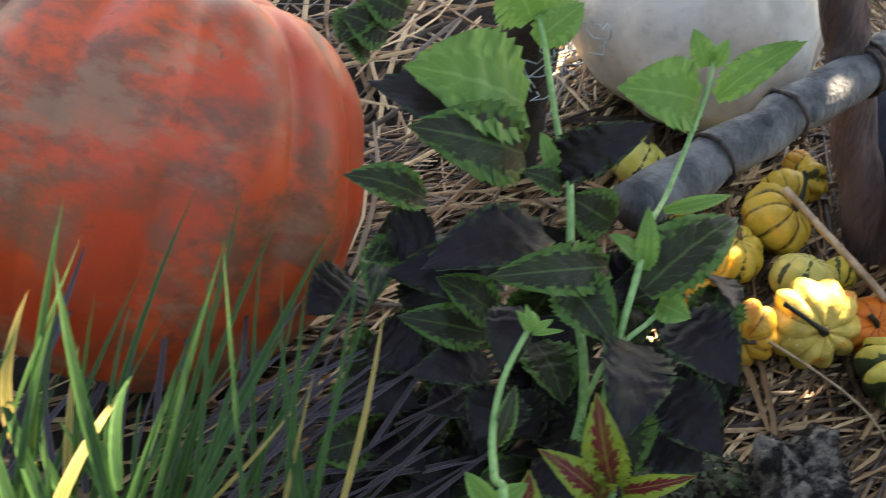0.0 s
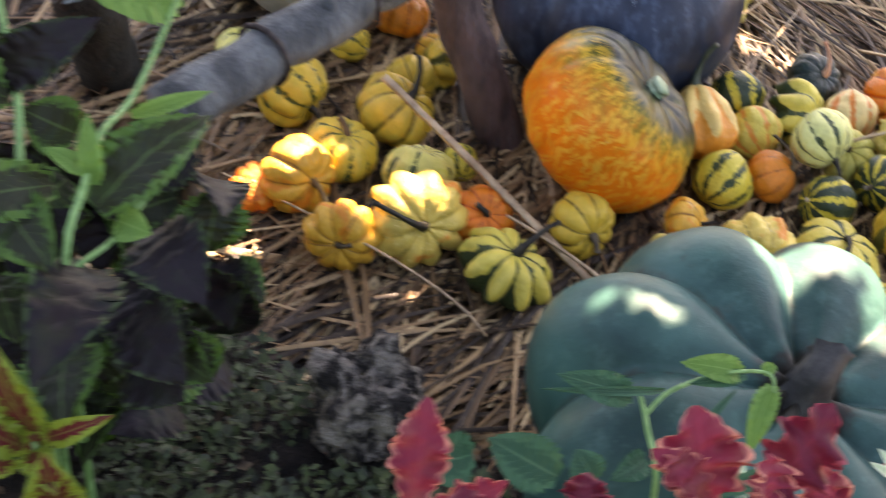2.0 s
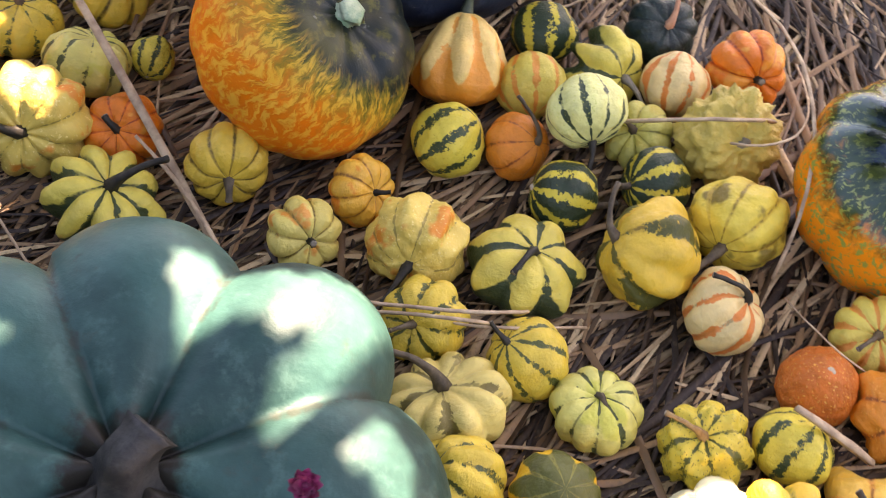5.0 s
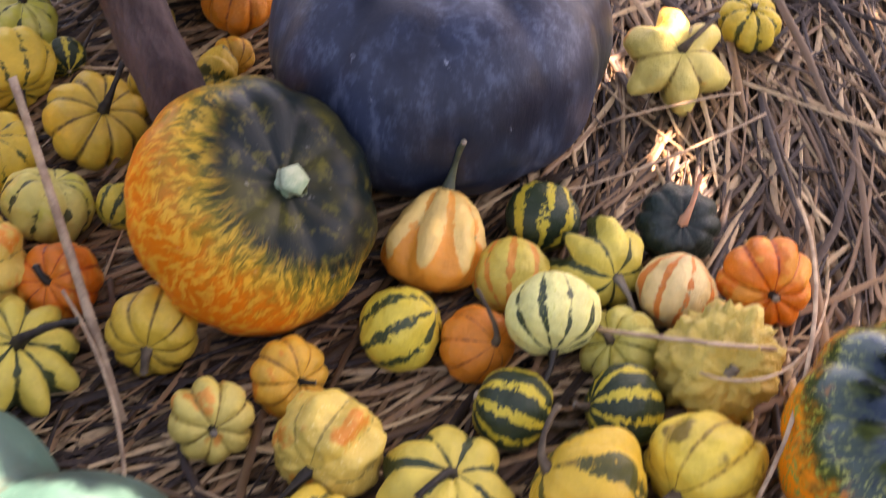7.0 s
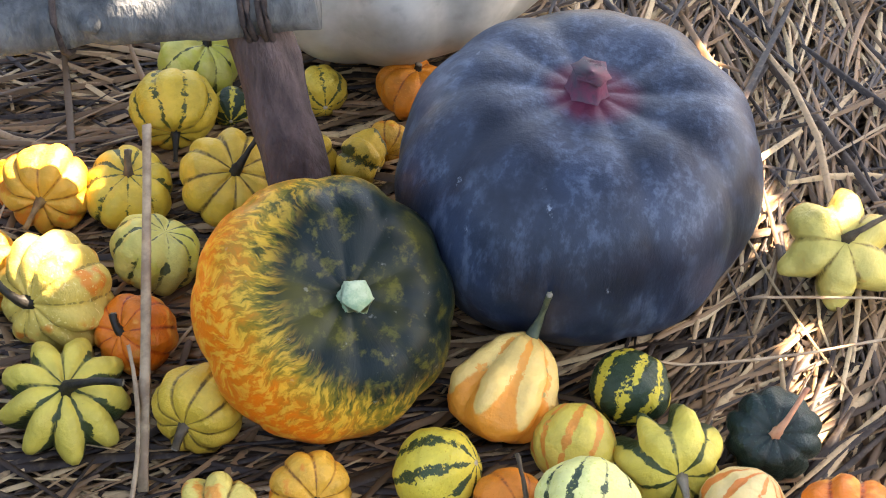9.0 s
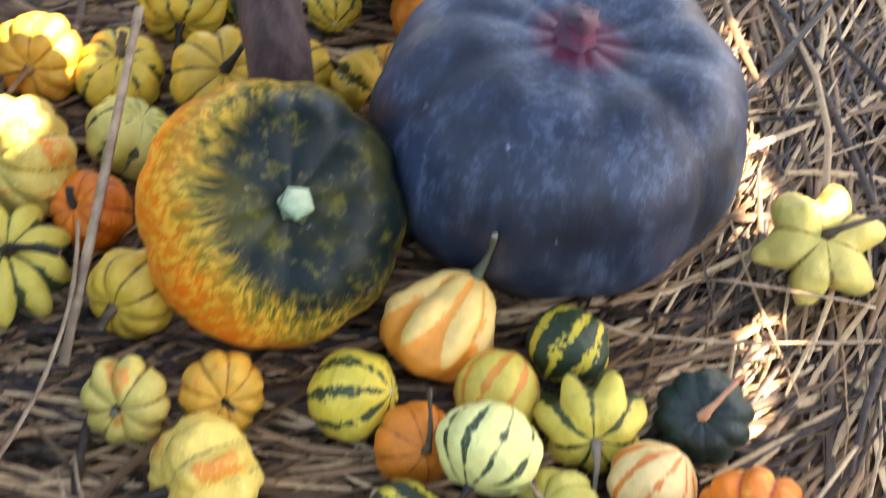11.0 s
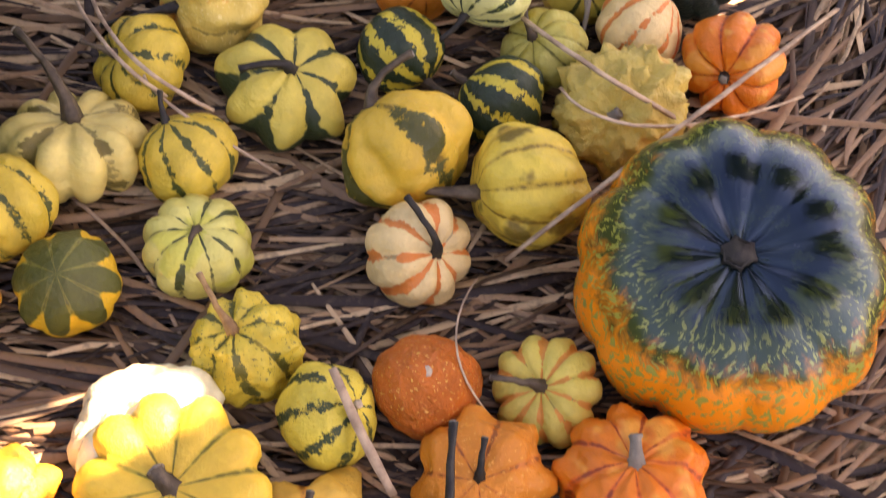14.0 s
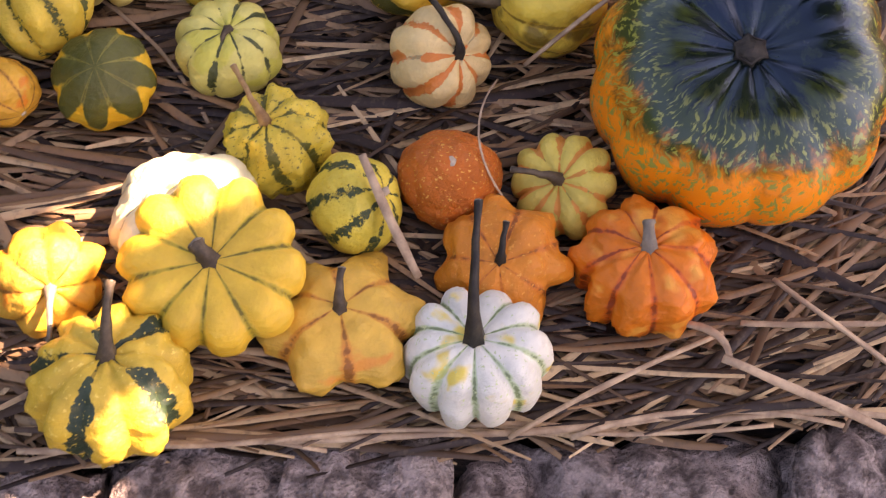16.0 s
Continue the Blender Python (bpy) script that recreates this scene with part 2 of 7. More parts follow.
# ---- gourds ----
def gourd_shell(kind, R, flat, lobes, depth, star, wart, seed, fine=1):
    """The shell of a gourd about its own centre, its stem end at +z."""
    around, up = 72 * fine, 36 * fine
    rng = random.Random(seed)
    amp = [1 + rng.uniform(-0.4, 0.4) for _ in range(lobes)]
    out = [rng.uniform(0.7, 1.25) for _ in range(lobes)]
    off = Vector((rng.uniform(0, 90), rng.uniform(0, 90), rng.uniform(0, 90)))
    skew = rng.uniform(-0.05, 0.05), rng.uniform(-0.05, 0.05)
    bm = bmesh.new()
    rings = []
    for j in range(up + 1):
        lat = math.pi * j / up - math.pi / 2
        s, c = math.sin(lat), math.cos(lat)
        ring = []
        for i in range(1 if j in (0, up) else around):
            th = 2 * math.pi * i / around
            k = th / (2 * math.pi) * lobes
            lobe = int(k) % lobes
            u = abs(math.cos(k * math.pi))          # 0 in a groove at mid lobe edge, 1 on the grooves' far side
            ridge = 1 - u ** (4 if kind == "scal" else 2.6)   # 1 at the middle of a lobe
            a = amp[lobe]
            shape = 1 - depth * a * (1 - ridge ** 0.45) * (0.35 + 0.65 * c ** 0.4)
            r = R * shape
            x = r * c
            z = R * flat * s
            if kind in ("pump", "scal", "crown", "star", "lump", "broad", "bowl"):
                bowl = kind == "bowl" and s > 0
                dip = math.exp(-((1 - abs(s)) / ((0.15 if depth > 0.1 else 0.055) if bowl else 0.10)))
                z -= math.copysign(R * flat * dip * ((0.32 if depth > 0.1 else 0.26) if bowl else 0.20 if s > 0 else 0.14), s)
                z += math.copysign(R * flat * 0.06 * ridge * c * (1 - c), s)
            if kind in ("pump", "broad", "bowl"):
                x = r * c ** (0.68 if kind == "broad" else 0.82)
                if s > 0:
                    z -= R * flat * depth * ((0.8 if depth > 0.1 else 0.7) if kind == "bowl" else 0.2 if kind == "broad" else 0.55 if depth > 0.1 else 0.4) * (1 - ridge ** 0.5) * s * (1 - 0.3 * s)
            if kind in ("scal",):
                x = r * c ** 0.7 * (0.96 + 0.04 * ridge)
                z *= 0.9 + 0.25 * ridge * c
            if kind == "bell":
                t = (s + 1) / 2
                x = r * float(np.interp(t, (0, 0.04, 0.12, 0.22, 0.34, 0.5, 0.68, 0.84, 0.94, 0.985, 1), (0, 0.42, 0.80, 0.97, 1.0, 0.93, 0.78, 0.58, 0.36, 0.2, 0)))
            if kind == "pear":
                x = r * c ** 0.9
                z += R * flat * 0.12 * math.exp(-((th - 2.2) ** 2) / 0.25) * c
                x *= 1 + 0.13 * math.exp(-((th - 4.2) ** 2) / 0.18) * math.exp(-(lat / 0.5) ** 2)
            if star:
                tip = ridge ** 2.2 * out[lobe]
                x *= 1 + star * (0.65 if kind == "crown" else 1.0) * tip * math.exp(-((lat + 0.05) / 0.5) ** 2)
                if kind == "crown":
                    z -= R * 0.95 * star * 2 * tip * math.exp(-((lat + 0.45) / 0.5) ** 2)
            p = Vector((x * math.cos(th), x * math.sin(th), z))
            w = noise.noise(p / R * 1.3 + off) * (0.05 if fine > 1 else 0.10) + noise.noise(p / R * 3.4 + off) * (0.018 if fine > 1 else 0.04)
            if wart:
                v = noise.noise(p / R * 4.2 + off)
                v2 = noise.noise(p / R * 8.5 + off)
                w += wart * (0.9 * max(v, -0.1) + 0.55 * max(v2, -0.1)) * 1.3
            if kind == "lump":
                w += 0.10 * noise.noise(p / R * 2.2 + off)
            p *= 1 + w
            p.x += skew[0] * p.z
            p.y += skew[1] * p.z
            ring.append(bm.verts.new(p))
        rings.append(ring)
    for a, b in zip(rings, rings[1:]):
        if len(a) == 1:
            for i in range(around):
                bm.faces.new((a[0], b[(i + 1) % around], b[i]))
        elif len(b) == 1:
            for i in range(around):
                bm.faces.new((a[i], a[(i + 1) % around], b[0]))
        else:
            for i in range(around):
                bm.faces.new((a[i], a[(i + 1) % around], b[(i + 1) % around], b[i]))
    return bm


GOURDS = {}


def gourd(key, at, R, axis, flat, kind, lobes, depth, star, wart, stem, tip, stalk, skin, name="gourd", label="", fine=1, toward=None):
    """One gourd lying with its stem end along axis; tip is the stem's end from its foot."""
    seed = sum(ord(ch) * (i + 3) for i, ch in enumerate(key))
    rng = random.Random(seed)
    spin = rng.uniform(0, 6.28)
    if toward:
        flat_way = frame_of(Vector(axis).normalized()).to_3x3().inverted() @ Vector(toward)
        spin = math.atan2(flat_way.y, flat_way.x)
    turn = frame_of(Vector(axis).normalized(), spin)
    thing = new(name)
    thing.matrix_world = Matrix.Translation(at) @ turn
    tagged(thing, label or "small ornamental gourd lying on straw", "pumpkin" if name == "pumpkin" else "gourd", "pumpkins in the straw" if name == "pumpkin" else "ornamental gourds on the straw")
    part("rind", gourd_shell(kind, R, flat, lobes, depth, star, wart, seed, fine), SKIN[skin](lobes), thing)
    end_z = -R * flat * (0.86 if kind in ("pump", "scal", "crown", "star", "lump", "broad", "bowl") else 0.99)
    if name == "gourd":
        part("blossom_scar", tube([Vector((0, 0, end_z + R * h)) for h in (0.06, 0.0, -0.03)], [R * 0.10, R * 0.09, R * 0.04], 9, 0.1), STALK["scar"], thing, "small dry blossom scar")
    foot_z = R * flat * ((0.64 if depth > 0.1 else 0.72) if kind == "bowl" else 0.76 if kind in ("pump", "scal", "crown", "star", "lump", "broad", "bowl") else 0.93)
    foot = Vector((0, 0, foot_z))
    if stalk == "scar":
        pts = [foot + Vector((0, 0, R * 0.02 * i)) for i in range(-3, 3 if kind == "oct" else 5)]
        part("stem_scar", tube(pts, [R * 0.14] * 4 + [R * 0.11] * (len(pts) - 4), 12, 0.05), STALK["scar"], thing, "dry pale stem scar")
    elif stem:
        end = (turn.to_3x3().inverted() @ Vector(tip)) if Vector(tip).length > 0 else Vector((0, 0, R * stem))
        if end.z < 0:
            end.z *= 0.6
        thick = R * (0.062 if stem > 0.4 else 0.10)
        if name == "pumpkin":
            thick = R * {"cut": 0.13, "gy2": 0.095}.get(stalk, 0.11)
        base = foot - Vector((0, 0, R * 0.12))
        pts = bezier(base, foot + Vector((0, 0, max(end.length * 0.4, R * 0.1))), foot + end * 0.75 + Vector((0, 0, end.length * 0.14)), foot + end, 9)
        flare = (2.5, 1.9, 1.35, 1.05, 0.92, 0.84, 0.8, 0.8, 0.88, 1.0) if stem > 0.4 else (1.9, 1.45, 1.1, 0.95, 0.86, 0.8, 0.78, 0.78, 0.85, 0.95)
        rad = [thick * f for f in flare]
        stem_ob = part("stem", stem_tube(pts, rad), STALK[stalk], thing, STALK_LABEL[stalk])
        way = (pts[-1] - pts[-2]).normalized()
        if name == "gourd" or stalk == "cut":
            part("cut_end", tube([pts[-1] - way * thick * 0.15, pts[-1] + way * thick * 0.18, pts[-1] + way * thick * 0.28], [thick * 0.9, thick * 0.86, thick * 0.5], 10, 0.08), STALK[{"dk": "gy", "tan": "scar", "cut": "cut"}.get(stalk, "gy")], stem_ob, "pale dry cut end")
    return thing

# ---- skins ----
OWN_BANDS = ("rind_yellow_banded", "rind_cream_scallop", "rind_yellow_dark_grooves")


def skin_of(make, name, *args, **kw):
    """A rind that is made for a count of lobes when a gourd first asks for it."""
    made = {}

    def ask(lobes):
        key = lobes if make is rind and name not in OWN_BANDS else 0
        if key not in made:
            given = dict(zip(("base", "second", "n", "width", "jag"), args), **kw) if make is rind else None
            if key:
                given["n"] = key
            made[key] = make(name, **given) if given else make(name, *args, **kw)
        return made[key]
    return ask


SKIN = {
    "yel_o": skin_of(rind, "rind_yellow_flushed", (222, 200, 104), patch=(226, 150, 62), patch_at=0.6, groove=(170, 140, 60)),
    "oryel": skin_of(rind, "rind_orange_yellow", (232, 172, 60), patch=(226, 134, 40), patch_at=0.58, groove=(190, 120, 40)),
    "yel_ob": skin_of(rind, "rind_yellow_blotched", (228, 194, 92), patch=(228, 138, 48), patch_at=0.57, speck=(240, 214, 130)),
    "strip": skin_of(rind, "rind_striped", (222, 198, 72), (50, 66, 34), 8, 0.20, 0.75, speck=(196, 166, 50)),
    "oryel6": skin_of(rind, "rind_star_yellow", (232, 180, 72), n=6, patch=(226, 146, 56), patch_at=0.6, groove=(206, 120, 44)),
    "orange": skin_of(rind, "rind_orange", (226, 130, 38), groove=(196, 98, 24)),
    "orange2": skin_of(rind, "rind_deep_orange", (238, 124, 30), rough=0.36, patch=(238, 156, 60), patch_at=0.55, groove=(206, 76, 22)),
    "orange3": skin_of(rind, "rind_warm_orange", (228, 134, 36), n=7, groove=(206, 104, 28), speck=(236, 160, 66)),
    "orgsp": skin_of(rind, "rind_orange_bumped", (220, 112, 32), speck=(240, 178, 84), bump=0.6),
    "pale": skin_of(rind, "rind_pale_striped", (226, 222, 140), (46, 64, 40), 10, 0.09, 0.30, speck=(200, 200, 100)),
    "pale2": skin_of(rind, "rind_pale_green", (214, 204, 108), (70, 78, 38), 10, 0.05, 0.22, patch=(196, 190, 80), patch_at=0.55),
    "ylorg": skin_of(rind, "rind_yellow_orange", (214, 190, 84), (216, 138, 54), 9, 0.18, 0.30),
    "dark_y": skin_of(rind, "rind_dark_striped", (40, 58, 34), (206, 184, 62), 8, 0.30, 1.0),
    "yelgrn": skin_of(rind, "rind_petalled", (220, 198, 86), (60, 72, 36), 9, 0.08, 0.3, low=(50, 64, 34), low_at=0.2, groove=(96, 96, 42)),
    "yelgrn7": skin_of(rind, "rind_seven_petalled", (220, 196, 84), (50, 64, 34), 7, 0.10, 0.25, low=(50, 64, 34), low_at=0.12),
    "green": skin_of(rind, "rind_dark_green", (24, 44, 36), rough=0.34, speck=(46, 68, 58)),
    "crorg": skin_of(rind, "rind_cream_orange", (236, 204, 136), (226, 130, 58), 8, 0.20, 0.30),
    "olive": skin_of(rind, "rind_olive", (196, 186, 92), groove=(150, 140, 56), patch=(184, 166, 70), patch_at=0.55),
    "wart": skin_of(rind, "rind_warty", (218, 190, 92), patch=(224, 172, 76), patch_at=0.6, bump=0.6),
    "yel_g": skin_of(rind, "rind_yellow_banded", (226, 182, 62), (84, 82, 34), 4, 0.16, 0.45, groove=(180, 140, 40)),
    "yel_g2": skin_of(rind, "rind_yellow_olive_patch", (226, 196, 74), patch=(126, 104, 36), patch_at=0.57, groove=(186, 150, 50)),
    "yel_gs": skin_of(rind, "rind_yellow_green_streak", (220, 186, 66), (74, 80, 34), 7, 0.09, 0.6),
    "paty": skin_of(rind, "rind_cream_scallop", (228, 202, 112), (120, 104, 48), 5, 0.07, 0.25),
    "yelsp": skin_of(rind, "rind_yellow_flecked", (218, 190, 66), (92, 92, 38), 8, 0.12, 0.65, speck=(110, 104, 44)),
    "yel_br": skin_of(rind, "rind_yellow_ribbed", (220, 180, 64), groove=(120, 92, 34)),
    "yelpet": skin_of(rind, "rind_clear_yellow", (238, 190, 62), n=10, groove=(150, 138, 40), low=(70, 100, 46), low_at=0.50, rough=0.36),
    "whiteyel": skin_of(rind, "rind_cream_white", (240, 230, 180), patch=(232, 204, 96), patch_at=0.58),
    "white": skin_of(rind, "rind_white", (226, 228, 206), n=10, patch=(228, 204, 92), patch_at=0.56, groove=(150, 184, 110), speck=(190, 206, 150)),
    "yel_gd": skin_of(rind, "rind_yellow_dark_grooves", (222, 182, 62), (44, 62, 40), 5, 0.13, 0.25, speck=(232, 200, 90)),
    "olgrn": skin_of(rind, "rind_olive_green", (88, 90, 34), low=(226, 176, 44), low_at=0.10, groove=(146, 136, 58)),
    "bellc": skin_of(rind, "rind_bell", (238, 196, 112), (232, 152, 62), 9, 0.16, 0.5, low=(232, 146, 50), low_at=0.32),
    "bicol": skin_of(pumpkin_two, "rind_mottled_pumpkin", (18, 30, 28), (128, 120, 42), (240, 122, 26), (244, 186, 66), 0.15, 0.34, -0.5, 0.0, True, 0.5),
    "bicol2": skin_of(pumpkin_two, "rind_glossy_pumpkin", (6, 16, 18), (56, 68, 28), (244, 140, 28), (144, 146, 60), 0.26, 0.15, -0.26, 0.12, False, 0.45, True),
}


def skin_black():
    w = Nodes("rind_blue_black")
    c = w.coords("Object")
    gen = w.shift(w.coords("Generated"), (-0.5, -0.5, -0.5))
    x, y, z = w.node("SeparateXYZ", Vector=gen).outputs
    rad = w.math("SQRT", w.math("ADD", w.math("MULTIPLY", x, x), w.math("MULTIPLY", y, y)))
    cloud, fine = w.noise(c, 9.0, 5.0), w.noise(w.scaled(c, (1, 1, 0.3)), 60.0, 6.0, 0.7)
    col = w.mix(w.smooth(cloud, 0.3, 0.75), srgb(22, 30, 42), srgb(50, 64, 84))
    col = w.mix(w.math("MULTIPLY", w.smooth(fine, 0.46, 0.66), w.smooth(cloud, 0.34, 0.62)), col, srgb(76, 90, 108))
    scuff = w.noise(w.scaled(c, (1, 1, 0.45)), 38.0, 7.0, 0.75)
    col = w.mix(w.math("MULTIPLY", w.smooth(scuff, 0.65, 0.72), 0.7), col, srgb(140, 150, 160))
    ring = w.math("ADD", rad, w.math("MULTIPLY", w.math("SUBTRACT", cloud, 0.5), 0.08))
    col = w.mix(w.math("MULTIPLY", w.math("MULTIPLY", w.smooth(ring, 0.15, 0.07), w.smooth(z, 0.1, 0.2)), 0.8), col, srgb(92, 26, 44))
    return w.finish(col, w.math("ADD", w.math("MULTIPLY", cloud, 0.2), 0.34), w.math("ADD", fine, cloud), 0.3, 0.004, spec=0.32)


def skin_teal():
    w = Nodes("rind_blue_green")
    c = w.coords("Object")
    x, y, z = w.node("SeparateXYZ", Vector=c).outputs
    ang = w.math("ARCTAN2", y, x)
    rad = w.math("SQRT", w.math("ADD", w.math("MULTIPLY", x, x), w.math("MULTIPLY", y, y)))
    cloud, fine = w.noise(c, 7.0, 5.0, 0.6), w.noise(w.scaled(c, (1, 1, 0.5)), 45.0, 6.0, 0.65)
    col = w.mix(w.smooth(cloud, 0.3, 0.72), srgb(25, 54, 50), srgb(54, 94, 86))
    col = w.mix(w.math("MULTIPLY", w.smooth(fine, 0.5, 0.7), 0.35), col, srgb(78, 114, 104))
    col = w.mix(w.math("MULTIPLY", w.smooth(w.noise(c, 22.0, 6.0, 0.7), 0.6, 0.72), 0.6), col, srgb(58, 66, 56))
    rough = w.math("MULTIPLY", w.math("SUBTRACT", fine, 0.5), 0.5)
    # Creases between ribs get a dark brown tone, their shade put into colour.
    crease_shade = w.smooth(w.math("ADD", w.math("COSINE", w.math("MULTIPLY", ang, 8.0)), rough), 0.95, 1.05)
    col = w.mix(w.math("MULTIPLY", w.math("MULTIPLY", crease_shade, 0.75), w.smooth(rad, 0.03, 0.12)), col, srgb(46, 46, 38))
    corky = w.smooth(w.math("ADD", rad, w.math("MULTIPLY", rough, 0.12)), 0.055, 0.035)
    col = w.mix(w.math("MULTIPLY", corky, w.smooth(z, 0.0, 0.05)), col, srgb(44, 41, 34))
    return w.finish(col, w.math("ADD", w.math("MULTIPLY", fine, 0.25), 0.34), w.math("ADD", fine, w.math("MULTIPLY", cloud, 0.6)), 0.35, 0.004, spec=0.22)


def skin_big_orange():
    w = Nodes("rind_scuffed_orange")
    c = w.coords("Object")
    cloud, fine = w.noise(c, 3.2, 5.0, 0.6), w.noise(w.scaled(c, (1, 1, 1.7)), 13.0, 7.0, 0.7)
    col = w.mix(w.smooth(cloud, 0.35, 0.7), srgb(184, 60, 28), srgb(204, 84, 44))
    scuff = w.math("MULTIPLY", w.smooth(fine, 0.40, 0.60), w.smooth(cloud, 0.32, 0.54))
    col = w.mix(w.math("MULTIPLY", scuff, 0.85), col, srgb(104, 74, 56))
    tan = w.noise(w.scaled(c, (1, 1, 2.2)), 6.0, 6.0, 0.65)
    col = w.mix(w.math("MULTIPLY", w.smooth(tan, 0.52, 0.64), 0.6), col, srgb(150, 112, 86))
    col = w.mix(w.math("MULTIPLY", w.smooth(w.noise(c, 40.0, 4.0), 0.62, 0.7), 0.4), col, srgb(90, 52, 34))
    return w.finish(col, w.math("ADD", w.math("MULTIPLY", fine, 0.3), 0.3), fine, 0.3, 0.005)


def plain(name, a, b, scale=30.0, rough=0.6, bump=0.4, stretch=(1, 1, 1), coords="Object", distance=0.002, lo=0.35, hi=0.65):
    w = Nodes(name)
    c = w.scaled(w.coords(coords), stretch)
    n1, n2 = w.noise(c, scale, 5.0, 0.6), w.noise(c, scale * 5, 4.0)
    col = w.mix(w.smooth(n1, lo, hi), srgb(*a), srgb(*b))
    col = w.mix(w.math("MULTIPLY", w.smooth(n2, 0.55, 0.75), 0.35), col, tuple(x * 0.6 for x in srgb(*a)[:3]) + (1,))
    return w.finish(col, rough, w.math("ADD", n1, n2), bump, distance)


SKIN["black"], SKIN["teal"], SKIN["big_orange"] = (lambda lobes: skin_black()), (lambda lobes: skin_teal()), (lambda lobes: skin_big_orange())
SKIN["cream"] = lambda lobes: plain("rind_cream_pumpkin", (164, 158, 144), (198, 193, 180), 9.0, 0.5, 0.15)
STALK = {
    "dk": plain("stem_dark", (28, 25, 18), (56, 50, 36), 60.0), "br": plain("stem_brown", (66, 54, 38), (104, 88, 64), 60.0),
    "gy": plain("stem_grey", (112, 104, 88), (140, 130, 110), 60.0), "gy2": plain("stem_charcoal", (30, 30, 29), (64, 62, 58), 40.0),
    "sal": plain("stem_salmon", (206, 150, 112), (186, 120, 84), 50.0), "tan": plain("stem_tan", (160, 128, 80), (112, 78, 46), 60.0),
    "cut": plain("stem_pale_green", (120, 150, 116), (176, 186, 150), 60.0), "pur": plain("stem_purple", (70, 60, 70), (112, 50, 70), 40.0),
    "grn": plain("stem_grey_green", (88, 96, 70), (64, 72, 56), 60.0), "scar": plain("stem_scar", (200, 180, 150), (150, 138, 116), 80.0),
}
STALK_LABEL = {"dk": "dark dry stem", "br": "brown dry stem", "gy": "grey dry stem", "gy2": "charcoal stub of stem", "sal": "salmon-pink stem", "tan": "tan curled stem",
               "cut": "cut pale green stem", "pur": "purple-tinged stub of stem", "grn": "grey-green curved stem", "scar": "dry pale stem scar"}

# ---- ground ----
# Near-black colour stands in for the deep shade between the strands.
STRAW_GAP_SHADE = plain("straw_gap_shade", (24, 18, 13), (46, 35, 25), 60.0, 0.9, 0.8, (1, 4, 1), distance=0.01)
# Unseen ground, made pale so it throws sunlight up onto the gourds' fronts.
BOUNCE_EARTH = plain("bounce_earth", (112, 98, 80), (142, 126, 104), 14.0, 0.95, 0.8, distance=0.02)


def sheet(name, x0, x1, y0, y1, step, height, material, label):
    nx, ny = int((x1 - x0) / step), int((y1 - y0) / step)
    bm = bmesh.new()
    grid = [[bm.verts.new((x0 + (x1 - x0) * i / nx, y0 + (y1 - y0) * j / ny, 0)) for i in range(nx + 1)] for j in range(ny + 1)]
    for row in grid:
        for v in row:
            v.co.z = height(v.co.x, v.co.y)
    for a, b in zip(grid, grid[1:]):
        for i in range(nx):
            bm.faces.new((a[i], a[i + 1], b[i + 1], b[i]))
    ob = part(name, bm, material, None)
    return tagged(ob, label, "ground", kind="structure")


def bed_height(x, y):
    return -0.055 + 0.008 * noise.noise(Vector((x * 5, y * 5, 0)))


sheet("ground", -60, 60, -60, 60, 2.0, lambda x, y: -0.35, BOUNCE_EARTH, "unseen ground round the planting bed, paled to bounce sunlight")
sheet("straw_bed", -3.2, 3.4, -0.70, 4.0, 0.05, lambda x, y: bed_height(x, y) - (0.25 if y < -0.607 + (x - 0.08) * 0.165 else 0), STRAW_GAP_SHADE, "sheet under the straw, coloured dark for the shade in its gaps")

# ---- gourds and pumpkins on the straw ----
gourd("U", (-0.267, 0.030, 0.035), 0.0401, (-0.13, -0.86, 0.48), 0.62, "pump", 8, 0.16, 0, 0, 0.25, (0, 0, 0), "dk", "yel_o", label="small yellow gourd flushed with orange")
gourd("V", (-0.185, 0.046, 0.034), 0.0391, (0.28, -0.81, 0.52), 0.65, "pump", 9, 0.12, 0, 0, 0.45, (0.011, -0.012, 0.005), "dk", "oryel", label="small yellow gourd flushed with orange")
gourd("T", (-0.183, -0.048, 0.045), 0.0481, (-0.75, -0.63, 0.20), 0.95, "lump", 9, 0.08, 0.10, 0.06, 1.1, (-0.061, -0.025, -0.008), "dk", "yel_ob", label="small yellow gourd flushed with orange")
gourd("D", (-0.069, 0.053, 0.038), 0.0409, (-0.88, 0.16, -0.44), 0.95, "round", 8, 0.04, 0, 0, 0, (0, 0, 0), "dk", "strip", label="round yellow gourd with jagged dark green stripes")
gourd("E", (-0.010, 0.008, 0.032), 0.0363, (0.29, -0.68, 0.67), 0.85, "round", 8, 0.05, 0, 0, 0.9, (-0.001, 0.036, 0.04), "br", "orange", label="small orange gourd with shallow ribs")
gourd("F", (0.051, -0.024, 0.082), 0.0437, (-0.38, -0.85, -0.37), 0.85, "round", 10, 0.07, 0, 0, 0.6, (-0.021, -0.021, -0.014), "dk", "pale", label="pale cream gourd with thin dark green stripes")
gourd("I", (0.059, 0.070, 0.037), 0.0399, (0.48, 0.77, 0.42), 0.9, "round", 9, 0.05, 0, 0, 0, (0, 0, 0), "dk", "ylorg", label="small gourd striped in yellow and orange")
gourd("J", (0.124, 0.129, 0.037), 0.0397, (0.54, 0.68, 0.50), 0.95, "round", 8, 0.04, 0, 0, 0, (0, 0, 0), "dk", "dark_y", label="round dark green gourd with yellow flecked stripes")
